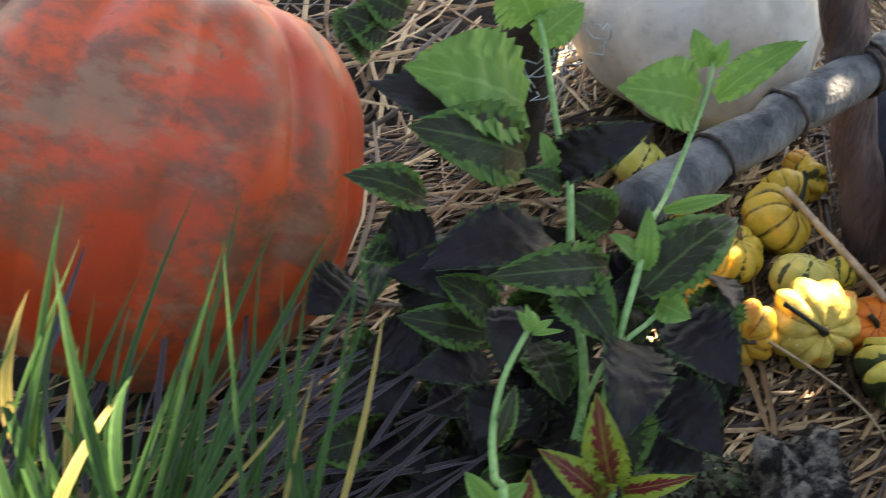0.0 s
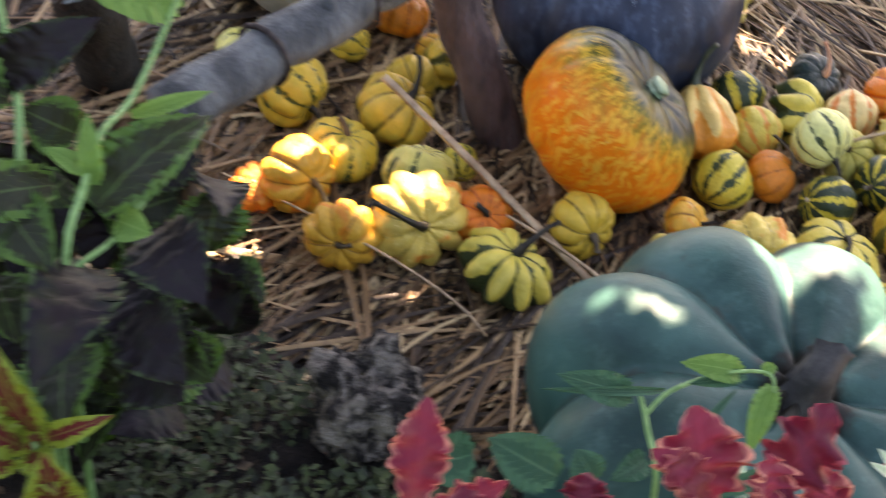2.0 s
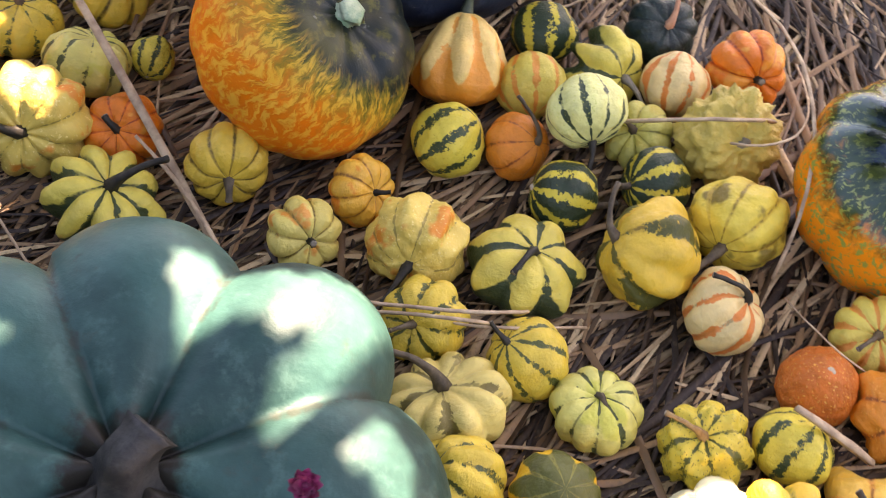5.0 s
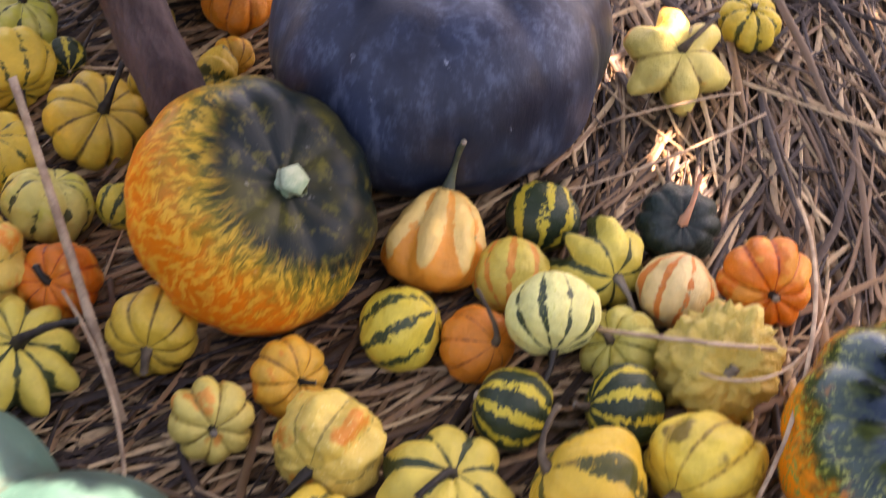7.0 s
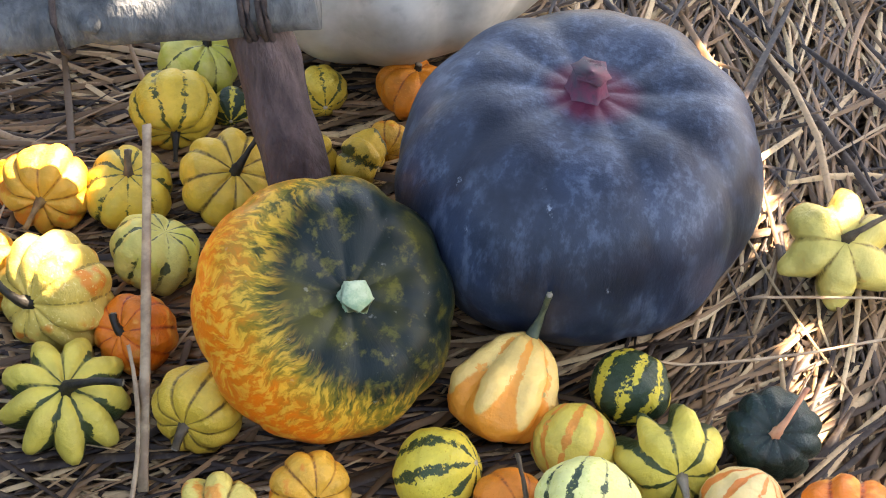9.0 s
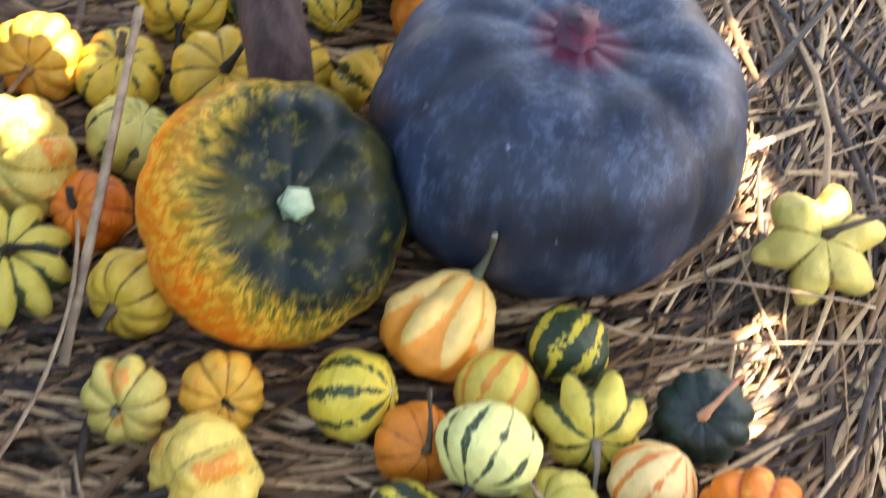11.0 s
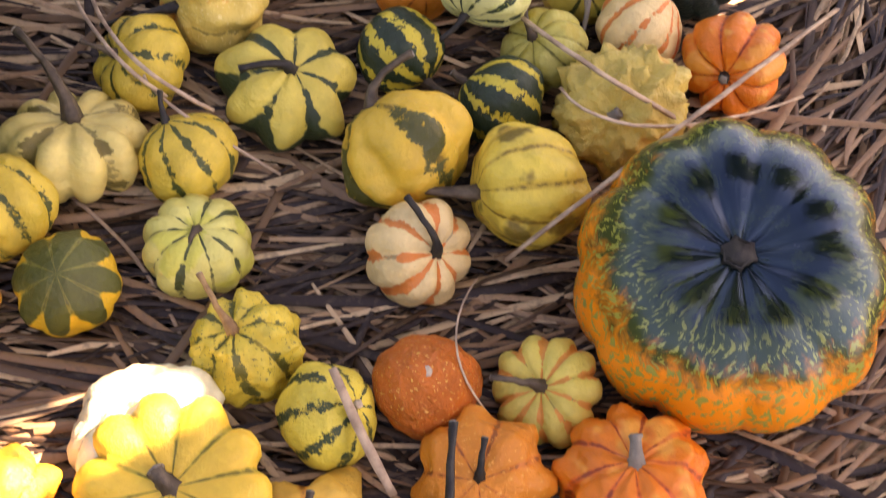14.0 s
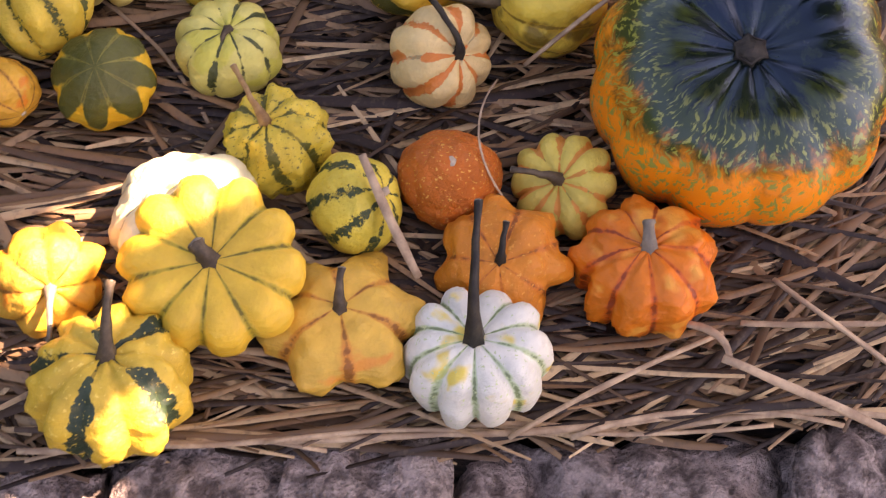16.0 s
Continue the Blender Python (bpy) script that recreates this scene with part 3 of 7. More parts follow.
gourd("K", (0.145, 0.037, 0.039), 0.0425, (0.02, -0.94, 0.33), 0.75, "crown", 7, 0.1, 0.38, 0, 0.9, (-0.001, -0.045, -0.024), "gy", "yelgrn", label="yellow and green crown gourd with prongs")
gourd("L", (0.243, 0.060, 0.036), 0.0438, (-0.18, -0.60, 0.78), 0.75, "pump", 10, 0.1, 0, 0, 1, (0.031, 0.023, 0.033), "sal", "green", label="small dark green gourd with a salmon stem")
gourd("M", (0.195, -0.019, 0.037), 0.0401, (-0.55, -0.44, -0.71), 0.92, "round", 9, 0.05, 0, 0, 0, (0, 0, 0), "dk", "crorg", label="small gourd striped in yellow and orange")
gourd("N", (0.276, -0.051, 0.042), 0.0461, (-0.36, -0.85, 0.39), 0.75, "pump", 9, 0.13, 0, 0.02, 0.2, (0, 0, 0), "dk", "orange2", label="small orange gourd with shallow ribs")
gourd("O", (0.111, -0.051, 0.032), 0.0401, (-0.56, -0.18, 0.81), 0.75, "pump", 9, 0.12, 0, 0, 0.7, (-0.012, 0.02, 0.024), "br", "olive", label="pale yellow-green ribbed gourd with fine dark lines")
gourd("P", (0.178, -0.120, 0.047), 0.0524, (-0.34, -0.74, 0.58), 0.85, "lump", 9, 0.05, 0.05, 0.26, 0.3, (0.003, -0.003, 0.01), "gy", "wart", label="very warty pale yellow gourd")
gourd("G", (-0.016, -0.077, 0.037), 0.0395, (0.73, -0.62, -0.28), 0.92, "round", 9, 0.04, 0, 0, 0.4, (0.026, -0.008, -0.006), "br", "dark_y", label="round dark green gourd with yellow flecked stripes")
gourd("H", (0.077, -0.119, 0.037), 0.0395, (-0.93, 0.21, 0.30), 0.9, "round", 9, 0.04, 0, 0, 0.3, (-0.015, 0.006, 0.005), "br", "dark_y", label="round dark green gourd with yellow flecked stripes")
gourd("Q", (0.000, -0.192, 0.050), 0.0544, (-0.71, 0.47, 0.53), 0.85, "pear", 9, 0.1, 0.06, 0.03, 1, (0.027, 0.037, 0.031), "br", "yel_g", label="yellow gourd with dark green bands and a curled stem")
gourd("R", (0.103, -0.213, 0.049), 0.0519, (-0.92, -0.37, 0.15), 0.9, "pear", 9, 0.08, 0, 0.02, 1.3, (-0.089, -0.003, 0.008), "br", "yel_g2", label="round yellow gourd with an olive patch")
gourd("S", (-0.107, -0.129, 0.036), 0.0565, (0.15, -0.13, 0.98), 0.65, "pump", 7, 0.15, 0.06, 0, 0.9, (-0.039, -0.015, 0.01), "dk", "yelgrn7", label="yellow lobed gourd with a dark green underside")
gourd("AA", (-0.230, -0.125, 0.037), 0.0424, (-0.69, -0.28, 0.67), 0.8, "pump", 8, 0.1, 0.06, 0, 0.6, (-0.028, -0, 0.012), "br", "yel_gs", label="small yellow ribbed gourd with green markings")
gourd("AB", (-0.266, -0.213, 0.034), 0.0596, (-0.03, 0.29, 0.96), 0.55, "scal", 10, 0.15, 0, 0, 1, (-0.049, 0.044, 0.048), "br", "paty", label="cream scalloped gourd with a long thin stem")
gourd("AC", (-0.174, -0.216, 0.036), 0.0412, (-0.51, 0.32, 0.80), 0.85, "round", 9, 0.05, 0, 0, 0.5, (-0.008, 0.02, 0.019), "dk", "yel_gs", label="small yellow ribbed gourd with green markings")
gourd("AD", (-0.152, -0.294, 0.029), 0.0449, (0.01, 0.07, 1.00), 0.68, "pump", 10, 0.12, 0, 0, 0.7, (-0.006, -0.023, -0.008), "br", "pale2", label="pale yellow-green ribbed gourd with fine dark lines")
gourd("AE", (-0.306, -0.285, 0.038), 0.0410, (-0.55, 0.47, 0.69), 0.95, "pump", 8, 0.12, 0.06, 0, 0, (0, 0, 0), "dk", "yel_gs", label="small yellow ribbed gourd with green markings")
gourd("AF", (-0.243, -0.342, 0.032), 0.0410, (-0.05, -0.32, 0.94), 0.8, "oct", 8, 0.05, 0, 0, 0, (0, 0, 0), "scar", "olgrn", label="olive green and yellow round gourd with a pale scar")
gourd("AG", (0.019, -0.281, 0.038), 0.0434, (0.50, -0.43, 0.75), 0.85, "pump", 8, 0.12, 0, 0, 1.1, (-0.028, 0.027, 0.032), "dk", "crorg", label="cream gourd with orange stripes and a dark stem")
gourd("SP2", (0.255, -0.298, 0.082), 0.1202, (-0.16, -0.28, 0.95), 0.70, "bowl", 11, 0.06, 0, 0, 0.04, (0, 0, 0), "dk", "bicol2", name="pumpkin", label="glossy dark green pumpkin with an orange speckled base", fine=2, toward=(-0.45, -0.9, 0.0))
gourd("AH", (-0.099, -0.382, 0.036), 0.0411, (-0.33, -0.03, 0.94), 0.9, "pump", 8, 0.12, 0.04, 0.12, 0.9, (-0.028, 0.028, 0.029), "tan", "yelsp", label="small yellow ribbed gourd with green markings")
gourd("AI", (-0.033, -0.429, 0.035), 0.0390, (-0.65, -0.01, -0.76), 0.9, "round", 8, 0.05, 0, 0, 0, (0, 0, 0), "dk", "strip", label="round yellow gourd with jagged dark green stripes")
gourd("AJ", (0.036, -0.394, 0.034), 0.0403, (-0.04, -0.19, 0.98), 0.88, "round", 12, 0.02, 0, 0.03, 0, (0, 0, 0), "scar", "orgsp", label="round orange gourd covered in fine bumps")
gourd("AK", (0.128, -0.384, 0.029), 0.0429, (-0.35, -0.31, 0.88), 0.6, "pump", 10, 0.16, 0, 0, 0.9, (-0.039, -0.004, 0.012), "br", "ylorg", label="small gourd striped in yellow and orange")
gourd("AL", (0.083, -0.460, 0.030), 0.0442, (-0.14, -0.45, 0.88), 0.62, "star", 7, 0.08, 0.15, 0.08, 0.7, (-0, 0.021, 0.023), "dk", "orange3", label="orange star-shaped gourd with pointed lobes")
gourd("AM", (0.193, -0.454, 0.037), 0.0540, (-0.16, 0.04, 0.99), 0.72, "pump", 9, 0.12, 0.04, 0.1, 0.3, (-0.003, 0.015, 0.013), "gy", "orange2", label="orange knobbly gourd with a short dark stem")
gourd("AN", (-0.128, -0.508, 0.060), 0.0685, (-0.05, -0.27, 0.96), 0.42, "scal", 10, 0.12, 0, 0, 0.13, (-0.009, 0.007, 0.006), "br", "yelpet", label="flat yellow scalloped gourd with ten petals")
gourd("AO", (-0.160, -0.456, 0.038), 0.0590, (-0.35, 0.30, 0.88), 0.62, "lump", 7, 0.14, 0.03, 0.05, 0, (0, 0, 0), "dk", "whiteyel", label="pale cream scalloped gourd lying behind a yellow one")
gourd("AP", (-0.032, -0.526, 0.027), 0.0531, (-0.09, 0.09, 0.99), 0.52, "star", 6, 0.12, 0.2, 0.08, 0.45, (-0.002, 0.023, 0.019), "br", "oryel6", label="yellow star-shaped gourd with orange tints")
gourd("AQ", (0.069, -0.543, 0.033), 0.0553, (-0.18, 0.12, 0.98), 0.6, "scal", 10, 0.11, 0, 0, 1.5, (-0.01, 0.077, 0.063), "dk", "white", label="small white scalloped gourd with a tall dark stem")
gourd("AR", (-0.246, -0.523, 0.033), 0.0400, (0.30, -0.63, 0.72), 0.7, "pump", 8, 0.12, 0.05, 0.05, 0.8, (0.006, -0.036, -0.01), "gy", "oryel", label="small yellow gourd flushed with orange")
gourd("AS", (-0.183, -0.600, 0.040), 0.0571, (-0.06, 0.21, 0.98), 0.72, "pump", 10, 0.15, 0, 0.1, 0.8, (-0.002, 0.041, 0.034), "br", "yel_gd", label="yellow ribbed gourd with dark green grooves")
gourd("AT", (-0.320, -0.364, 0.027), 0.0288, (-0.81, 0.58, 0.02), 0.95, "round", 8, 0.05, 0, 0, 0, (0, 0, 0), "dk", "oryel", label="small yellow gourd flushed with orange")
gourd("X", (-0.411, 0.178, 0.038), 0.0591, (0.22, -0.32, 0.92), 0.6, "pump", 9, 0.22, 0.1, 0, 1, (0.058, -0.019, 0.024), "dk", "yelgrn", label="yellow lobed gourd with a dark green underside")
gourd("W", (-0.283, 0.148, 0.042), 0.0442, (-0.48, -0.86, 0.19), 0.82, "pump", 9, 0.1, 0, 0, 0.3, (-0.01, -0.015, -0.012), "br", "yel_br", label="small yellow ribbed gourd with green markings")
gourd("Y", (-0.348, 0.257, 0.036), 0.0423, (-0.45, -0.56, 0.70), 0.8, "pump", 9, 0.1, 0, 0, 0.3, (-0.006, 0.013, 0.013), "dk", "orange2", label="small orange gourd with shallow ribs")
gourd("Z", (-0.426, 0.303, 0.056), 0.0615, (-0.58, -0.70, 0.41), 0.75, "pump", 10, 0.14, 0.04, 0.03, 1.1, (-0.047, 0.046, 0.043), "dk", "yel_ob", label="small yellow gourd flushed with orange")
gourd("BG", (-0.367, 0.472, 0.037), 0.0508, (0.18, -0.19, 0.97), 0.75, "pump", 9, 0.1, 0, 0, 0.4, (0.002, 0.015, 0.019), "br", "yel_gs", label="small yellow ribbed gourd with green markings")
gourd("BC", (-0.254, 0.466, 0.045), 0.0561, (0.27, -0.53, 0.80), 0.75, "pump", 9, 0.12, 0, 0, 0.9, (0.034, 0.016, 0.043), "dk", "yel_br", label="small yellow ribbed gourd with green markings")
gourd("BD", (-0.333, 0.368, 0.038), 0.0487, (0.47, 0.12, 0.88), 0.75, "pump", 9, 0.08, 0, 0, 0, (0, 0, 0), "dk", "pale2", label="pale yellow-green ribbed gourd with fine dark lines")
gourd("BE", (-0.264, 0.348, 0.024), 0.0254, (0.70, 0.60, 0.39), 0.95, "round", 8, 0.05, 0, 0, 0, (0, 0, 0), "dk", "strip", label="round yellow gourd with jagged dark green stripes")
gourd("BF", (-0.319, 0.595, 0.048), 0.0515, (0.05, -0.94, -0.33), 0.85, "pump", 9, 0.12, 0, 0, 0.5, (-0.003, -0.025, -0.021), "dk", "yel_gs", label="small yellow ribbed gourd with green markings")
gourd("BH", (-0.293, 0.695, 0.040), 0.0523, (0.45, -0.16, 0.88), 0.75, "pump", 9, 0.12, 0, 0, 0.5, (0.009, 0.011, 0.026), "dk", "pale2", label="pale yellow-green ribbed gourd with fine dark lines")
gourd("BI", (-0.254, 0.619, 0.024), 0.0256, (0.06, 0.99, 0.16), 0.9, "round", 8, 0.05, 0, 0, 0, (0, 0, 0), "dk", "dark_y", label="round dark green gourd with yellow flecked stripes")
gourd("BJ", (-0.109, 0.495, 0.032), 0.0341, (-0.84, 0.48, 0.25), 0.8, "pump", 6, 0.2, 0.1, 0, 0, (0, 0, 0), "dk", "yel_g", label="small yellow ribbed gourd with green markings")
gourd("BK", (-0.075, 0.533, 0.025), 0.0265, (0.11, 0.99, -0.02), 0.8, "round", 8, 0.1, 0, 0, 0, (0, 0, 0), "dk", "oryel", label="small yellow gourd flushed with orange")
gourd("BL", (-0.037, 0.619, 0.033), 0.0430, (0.25, 0.01, 0.97), 0.8, "pump", 8, 0.12, 0, 0, 0.2, (0, 0, 0), "dk", "orange3", label="small orange gourd with shallow ribs")
gourd("BM", (-0.147, 0.630, 0.031), 0.0326, (-0.14, 0.98, 0.16), 0.9, "round", 8, 0.08, 0, 0, 0, (0, 0, 0), "dk", "yel_gs", label="small yellow ribbed gourd with green markings")
gourd("BN", (-0.452, 0.473, 0.048), 0.0515, (-0.13, -0.96, 0.23), 0.75, "pump", 9, 0.12, 0, 0, 0.7, (-0.015, -0.034, -0.008), "tan", "oryel", label="small yellow gourd flushed with orange")
gourd("BP", (-0.490, 0.512, 0.026), 0.0347, (0.36, 0.23, -0.91), 0.75, "pump", 9, 0.12, 0, 0, 0, (0, 0, 0), "dk", "orange2", label="small orange gourd with shallow ribs")
gourd("BQ", (-0.503, 0.361, 0.045), 0.0478, (-0.88, -0.45, 0.17), 0.65, "pump", 9, 0.14, 0.06, 0.02, 0.5, (0.005, -0.017, 0.006), "br", "oryel", label="small yellow gourd flushed with orange")
gourd("BT", (-0.171, 0.501, 0.036), 0.0382, (0.64, 0.77, 0.00), 0.85, "pump", 9, 0.12, 0, 0, 0, (0, 0, 0), "dk", "yel_br", label="small yellow ribbed gourd with green markings")
gourd("bow", (0.381, 0.287, 0.041), 0.0541, (-0.11, -0.51, 0.85), 0.7, "lump", 6, 0.22, 0.22, 0, 0.7, (0.051, 0.01, 0.024), "br", "yel_o", label="pale yellow gourd with deep swollen lobes")
gourd("BR", (0.508, 0.322, 0.029), 0.0381, (-0.06, -0.24, 0.97), 0.8, "pump", 8, 0.12, 0, 0, 0.2, (0, 0, 0), "dk", "yel_gs", label="small yellow ribbed gourd with green markings")
gourd("A", (-0.157, 0.198, 0.112), 0.1255, (0.33, -0.57, 0.75), 0.78, "pump", 10, 0.035, 0, 0, 0.09, (0, 0, 0), "cut", "bicol", name="pumpkin", label="orange and dark green mottled pumpkin tipped on its side", fine=2, toward=(-0.9, -0.25, -0.2))
gourd("B", (0.106, 0.338, 0.127), 0.1850, (0.04, -0.04, 1.00), 0.73, "broad", 10, 0.035, 0, 0, 0.16, (0, 0, 0), "pur", "black", name="pumpkin", label="large blue-black pumpkin with chalky streaks resting on straw", fine=2)
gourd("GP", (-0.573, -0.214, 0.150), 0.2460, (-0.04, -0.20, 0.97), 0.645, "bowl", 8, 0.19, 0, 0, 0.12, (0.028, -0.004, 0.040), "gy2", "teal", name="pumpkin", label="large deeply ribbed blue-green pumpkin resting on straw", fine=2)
gourd("C", (0.008, 0.134, 0.051), 0.0521, (0.48, 0.54, 0.70), 1.05, "bell", 8, 0.13, 0.10, 0, 0.55, (0.012, -0.012, 0.068), "grn", "bellc", label="cream and orange bell-shaped gourd standing upright")
gourd("OP", (-1.047, 0.912, 0.252), 0.2710, (0.50, 0.14, 0.86), 0.97, "pump", 12, 0.05, 0, 0, 0.1, (0, 0, 0), "br", "big_orange", name="pumpkin", label="huge scuffed red-orange pumpkin standing on the soil", fine=2)

# ---- plants ----
LEAVES = {}


def leaf_material(name, inner, outer, edge=0.55, vein=None, rough=0.45, through=0.0, blotch=0.25):
    """A leaf with a heart of one colour and a margin of another; u runs to the tip, v across."""
    w = Nodes(name)
    uv = w.coords("UV")
    u, v, _ = w.node("SeparateXYZ", Vector=uv).outputs
    c = w.coords("Object")
    n = w.noise(c, 90.0, 5.0)
    side = w.math("ABSOLUTE", v)
    ribs = w.math("ABSOLUTE", w.math("SINE", w.math("ADD", w.math("MULTIPLY", u, 26.0), w.math("MULTIPLY", side, -9.0))))
    f = w.math("ADD", w.math("ADD", side, w.math("MULTIPLY", w.math("SUBTRACT", n, 0.5), blotch * 2)), w.math("MULTIPLY", w.math("SUBTRACT", 0.5, ribs), 0.22))
    col = w.mix(w.smooth(f, edge - 0.12, edge + 0.12), srgb(*inner), srgb(*outer))
    col = w.mix(w.math("MULTIPLY", w.smooth(w.noise(c, 35.0), 0.45, 0.7), 0.35), col, tuple(x * 0.55 for x in srgb(*outer)[:3]) + (1,))
    mid = w.math("ADD", w.smooth(side, 0.07, 0.02), w.math("MULTIPLY", w.smooth(ribs, 0.16, 0.04), 0.5))
    col = w.mix(w.math("MULTIPLY", mid, 0.32), col, srgb(*(vein or outer)))
    mat = w.finish(col, rough, w.math("ADD", ribs, n), 0.2, 0.0015, spec=0.22)
    if through:
        t = w.node("BsdfTranslucent", Color=col)
        m = w.node("MixShader", Fac=through)
        out = w.tree.nodes["Material Output"]
        w.tree.links.new(w.out.outputs[0], m.inputs[1])
        w.tree.links.new(t.outputs[0], m.inputs[2])
        w.tree.links.new(m.outputs[0], out.inputs["Surface"])
    return mat


LEAVES["leaf_dark"] = leaf_material("leaf_near_black", (22, 14, 18), (50, 68, 34), 0.88, (40, 28, 34), 0.5, 0.08, 0.12)
LEAVES["leaf_mid"] = leaf_material("leaf_green_dark_heart", (40, 44, 28), (74, 110, 50), 0.66, (98, 130, 70), 0.45, 0.25)
LEAVES["leaf_bright"] = leaf_material("leaf_fresh_green", (90, 132, 62), (108, 150, 76), 0.5, (136, 174, 102), 0.45, 0.4)
LEAVES["leaf_plain"] = leaf_material("leaf_blue_green", (40, 80, 58), (56, 100, 72), 0.5, (96, 138, 104), 0.45, 0.25)
LEAVES["leaf_pale"] = leaf_material("leaf_silver_green", (170, 196, 160), (206, 222, 196), 0.5, (220, 230, 210), 0.5, 0.3)
LEAVES["leaf_variegated"] = leaf_material("leaf_maroon_and_lime", (92, 26, 34), (118, 138, 50), 0.44, (140, 152, 74), 0.45, 0.25, 0.6)
LEAVES["leaf_red"] = leaf_material("leaf_wine_red", (136, 44, 62), (214, 142, 120), 0.88, (164, 70, 84), 0.5, 0.35)
LEAVES["leaf_wine"] = leaf_material("leaf_dark_wine", (98, 26, 44), (164, 76, 84), 0.90, (124, 42, 60), 0.5, 0.3)
LEAVES["blade_green"] = leaf_material("grass_green", (32, 62, 30), (58, 96, 46), 0.5, (110, 146, 84), 0.5, 0.3)
LEAVES["blade_dry"] = leaf_material("grass_dry", (132, 126, 66), (170, 152, 92), 0.5, (210, 196, 140), 0.6, 0.3)
LEAVES["blade_purple"] = leaf_material("grass_grey_purple", (52, 48, 56), (84, 76, 80), 0.5, (140, 130, 130), 0.6, 0.1)
for key, a, b in (("petal_red", (190, 36, 24), (220, 60, 40)), ("petal_dark", (88, 16, 46), (140, 40, 80)), ("petal_black", (30, 14, 20), (60, 24, 36)),
                  ("petal_magenta", (90, 14, 50), (196, 34, 96)), ("petal_pink", (226, 90, 120), (236, 150, 160)), ("stem_green", (98, 140, 78), (124, 164, 100)), ("stem_red", (140, 80, 80), (170, 110, 100))):
    LEAVES[key] = plain(key, a, b, 120.0, 0.5, 0.2)
FACING = Vector((-0.5, -0.42, 0.76))


def plant(name, at, label, category):
    thing = new(name)
    thing.location = at
    return tagged(thing, label, category, "plants round the bed")


def under(ob, thing):
    """Parts are built in world places and then hung under their plant."""
    ob.matrix_parent_inverse = Matrix.Translation(thing.location).inverted()
    return ob


def leaf_bmesh(base, tip, width, ruffle=0.0, teeth=13, seed=0, bow=0.1, narrow=False):
    rng = random.Random(seed)
    base, tip = Vector(base), Vector(tip)
    d = tip - base
    L = d.length
    d.normalize()
    n = (FACING + Vector((rng.uniform(-0.35, 0.35), rng.uniform(-0.35, 0.35), rng.uniform(-0.2, 0.3))))
    n = (n - d * n.dot(d)).normalized()
    s = d.cross(n)
    bm = bmesh.new()
    uv = bm.loops.layers.uv.new()
    rows, cols = (10, 2) if narrow else (60, 10) if ruffle >= 1 else (teeth * 2, 6)
    grid = []
    for i in range(rows + 1):
        t = i / rows
        if narrow:
            half = width / 2 * (1 - t ** 2.2) ** 0.8 * min(1, 0.6 + t * 3)
        else:
            half = width / 2 * (math.sin(math.pi * min(1.0, t ** 0.72)) ** 0.75) * 1.05 + 0.0004
            if ruffle >= 1:
                half = width / 2 * min(1.0, 0.12 + t * 1.9) ** 0.8 * (1 - 0.94 * max(0.0, (t - 0.55) / 0.45) ** 1.7)
                half *= 0.80 + 0.24 * abs(math.sin(t * 31 + seed)) ** 0.6
            else:
                half *= 1 + (0.09 if i % 2 else -0.03) * (1 if 0 < i < rows else 0) + ruffle * 0.14 * math.sin(i * 1.9 + seed)
        row = []
        for k in range(cols + 1):
            v = 2 * k / cols - 1
            h = -bow * L * (2 * t - 0.9) ** 2 + 0.16 * half * (abs(v) ** 1.5) * (1 if not narrow else 2)
            h += 0.05 * half * math.sin(t * 30 - abs(v) * 5) * (0 if narrow else 1)
            h += ruffle * half * 0.5 * abs(v) ** 1.6 * math.sin(t * 25 + seed + 2.0 * (v > 0))
            p = base + d * (L * t - (0.05 * L * abs(v) if i % 2 and not narrow and ruffle < 1 else 0)) + s * (half * v) + n * h
            row.append((bm.verts.new(p), t, v))
        grid.append(row)
    for a, b in zip(grid, grid[1:]):
        for k in range(cols):
            q = (a[k], a[k + 1], b[k + 1], b[k])
            f = bm.faces.new([x[0] for x in q])
            for loop, x in zip(f.loops, q):
                loop[uv].uv = (x[1], x[2])
    return bm


COUNT = [0]


def leaf(thing, base, tip, width, mat, ruffle=0.0):
    COUNT[0] += 1
    me = leaf_bmesh(base, tip, width, ruffle, 9 if width < 0.02 else 13, COUNT[0], 0.12)
    return under(part("leaf", me, LEAVES[mat], thing), thing)


def stalk(thing, points, r, mat):
    pts = [Vector(p) for p in points]
    path = []
    for i in range(len(pts) - 1):
        a, b = pts[i], pts[i + 1]
        ta = (pts[i + 1] - pts[max(i - 1, 0)]) / 6
        tb = (pts[min(i + 2, len(pts) - 1)] - pts[i]) / 6
        path += bezier(a, a + ta, b - tb, b, 5)[: 5 if i < len(pts) - 2 else 6]
    n = len(path)
    return under(part("stem", tube(path, [r * (1.15 - 0.5 * i / n) for i in range(n)], 7, 0.08), LEAVES[mat], thing), thing)


def bud(thing, at, r, mat):
    bm = gourd_shell("round", r, 1.15, 9, 0.12, 0, 0.06, 3)
    ob = part("bud", bm, LEAVES[mat], thing)
    ob.matrix_world = Matrix.Translation(at)
    return under(ob, thing)


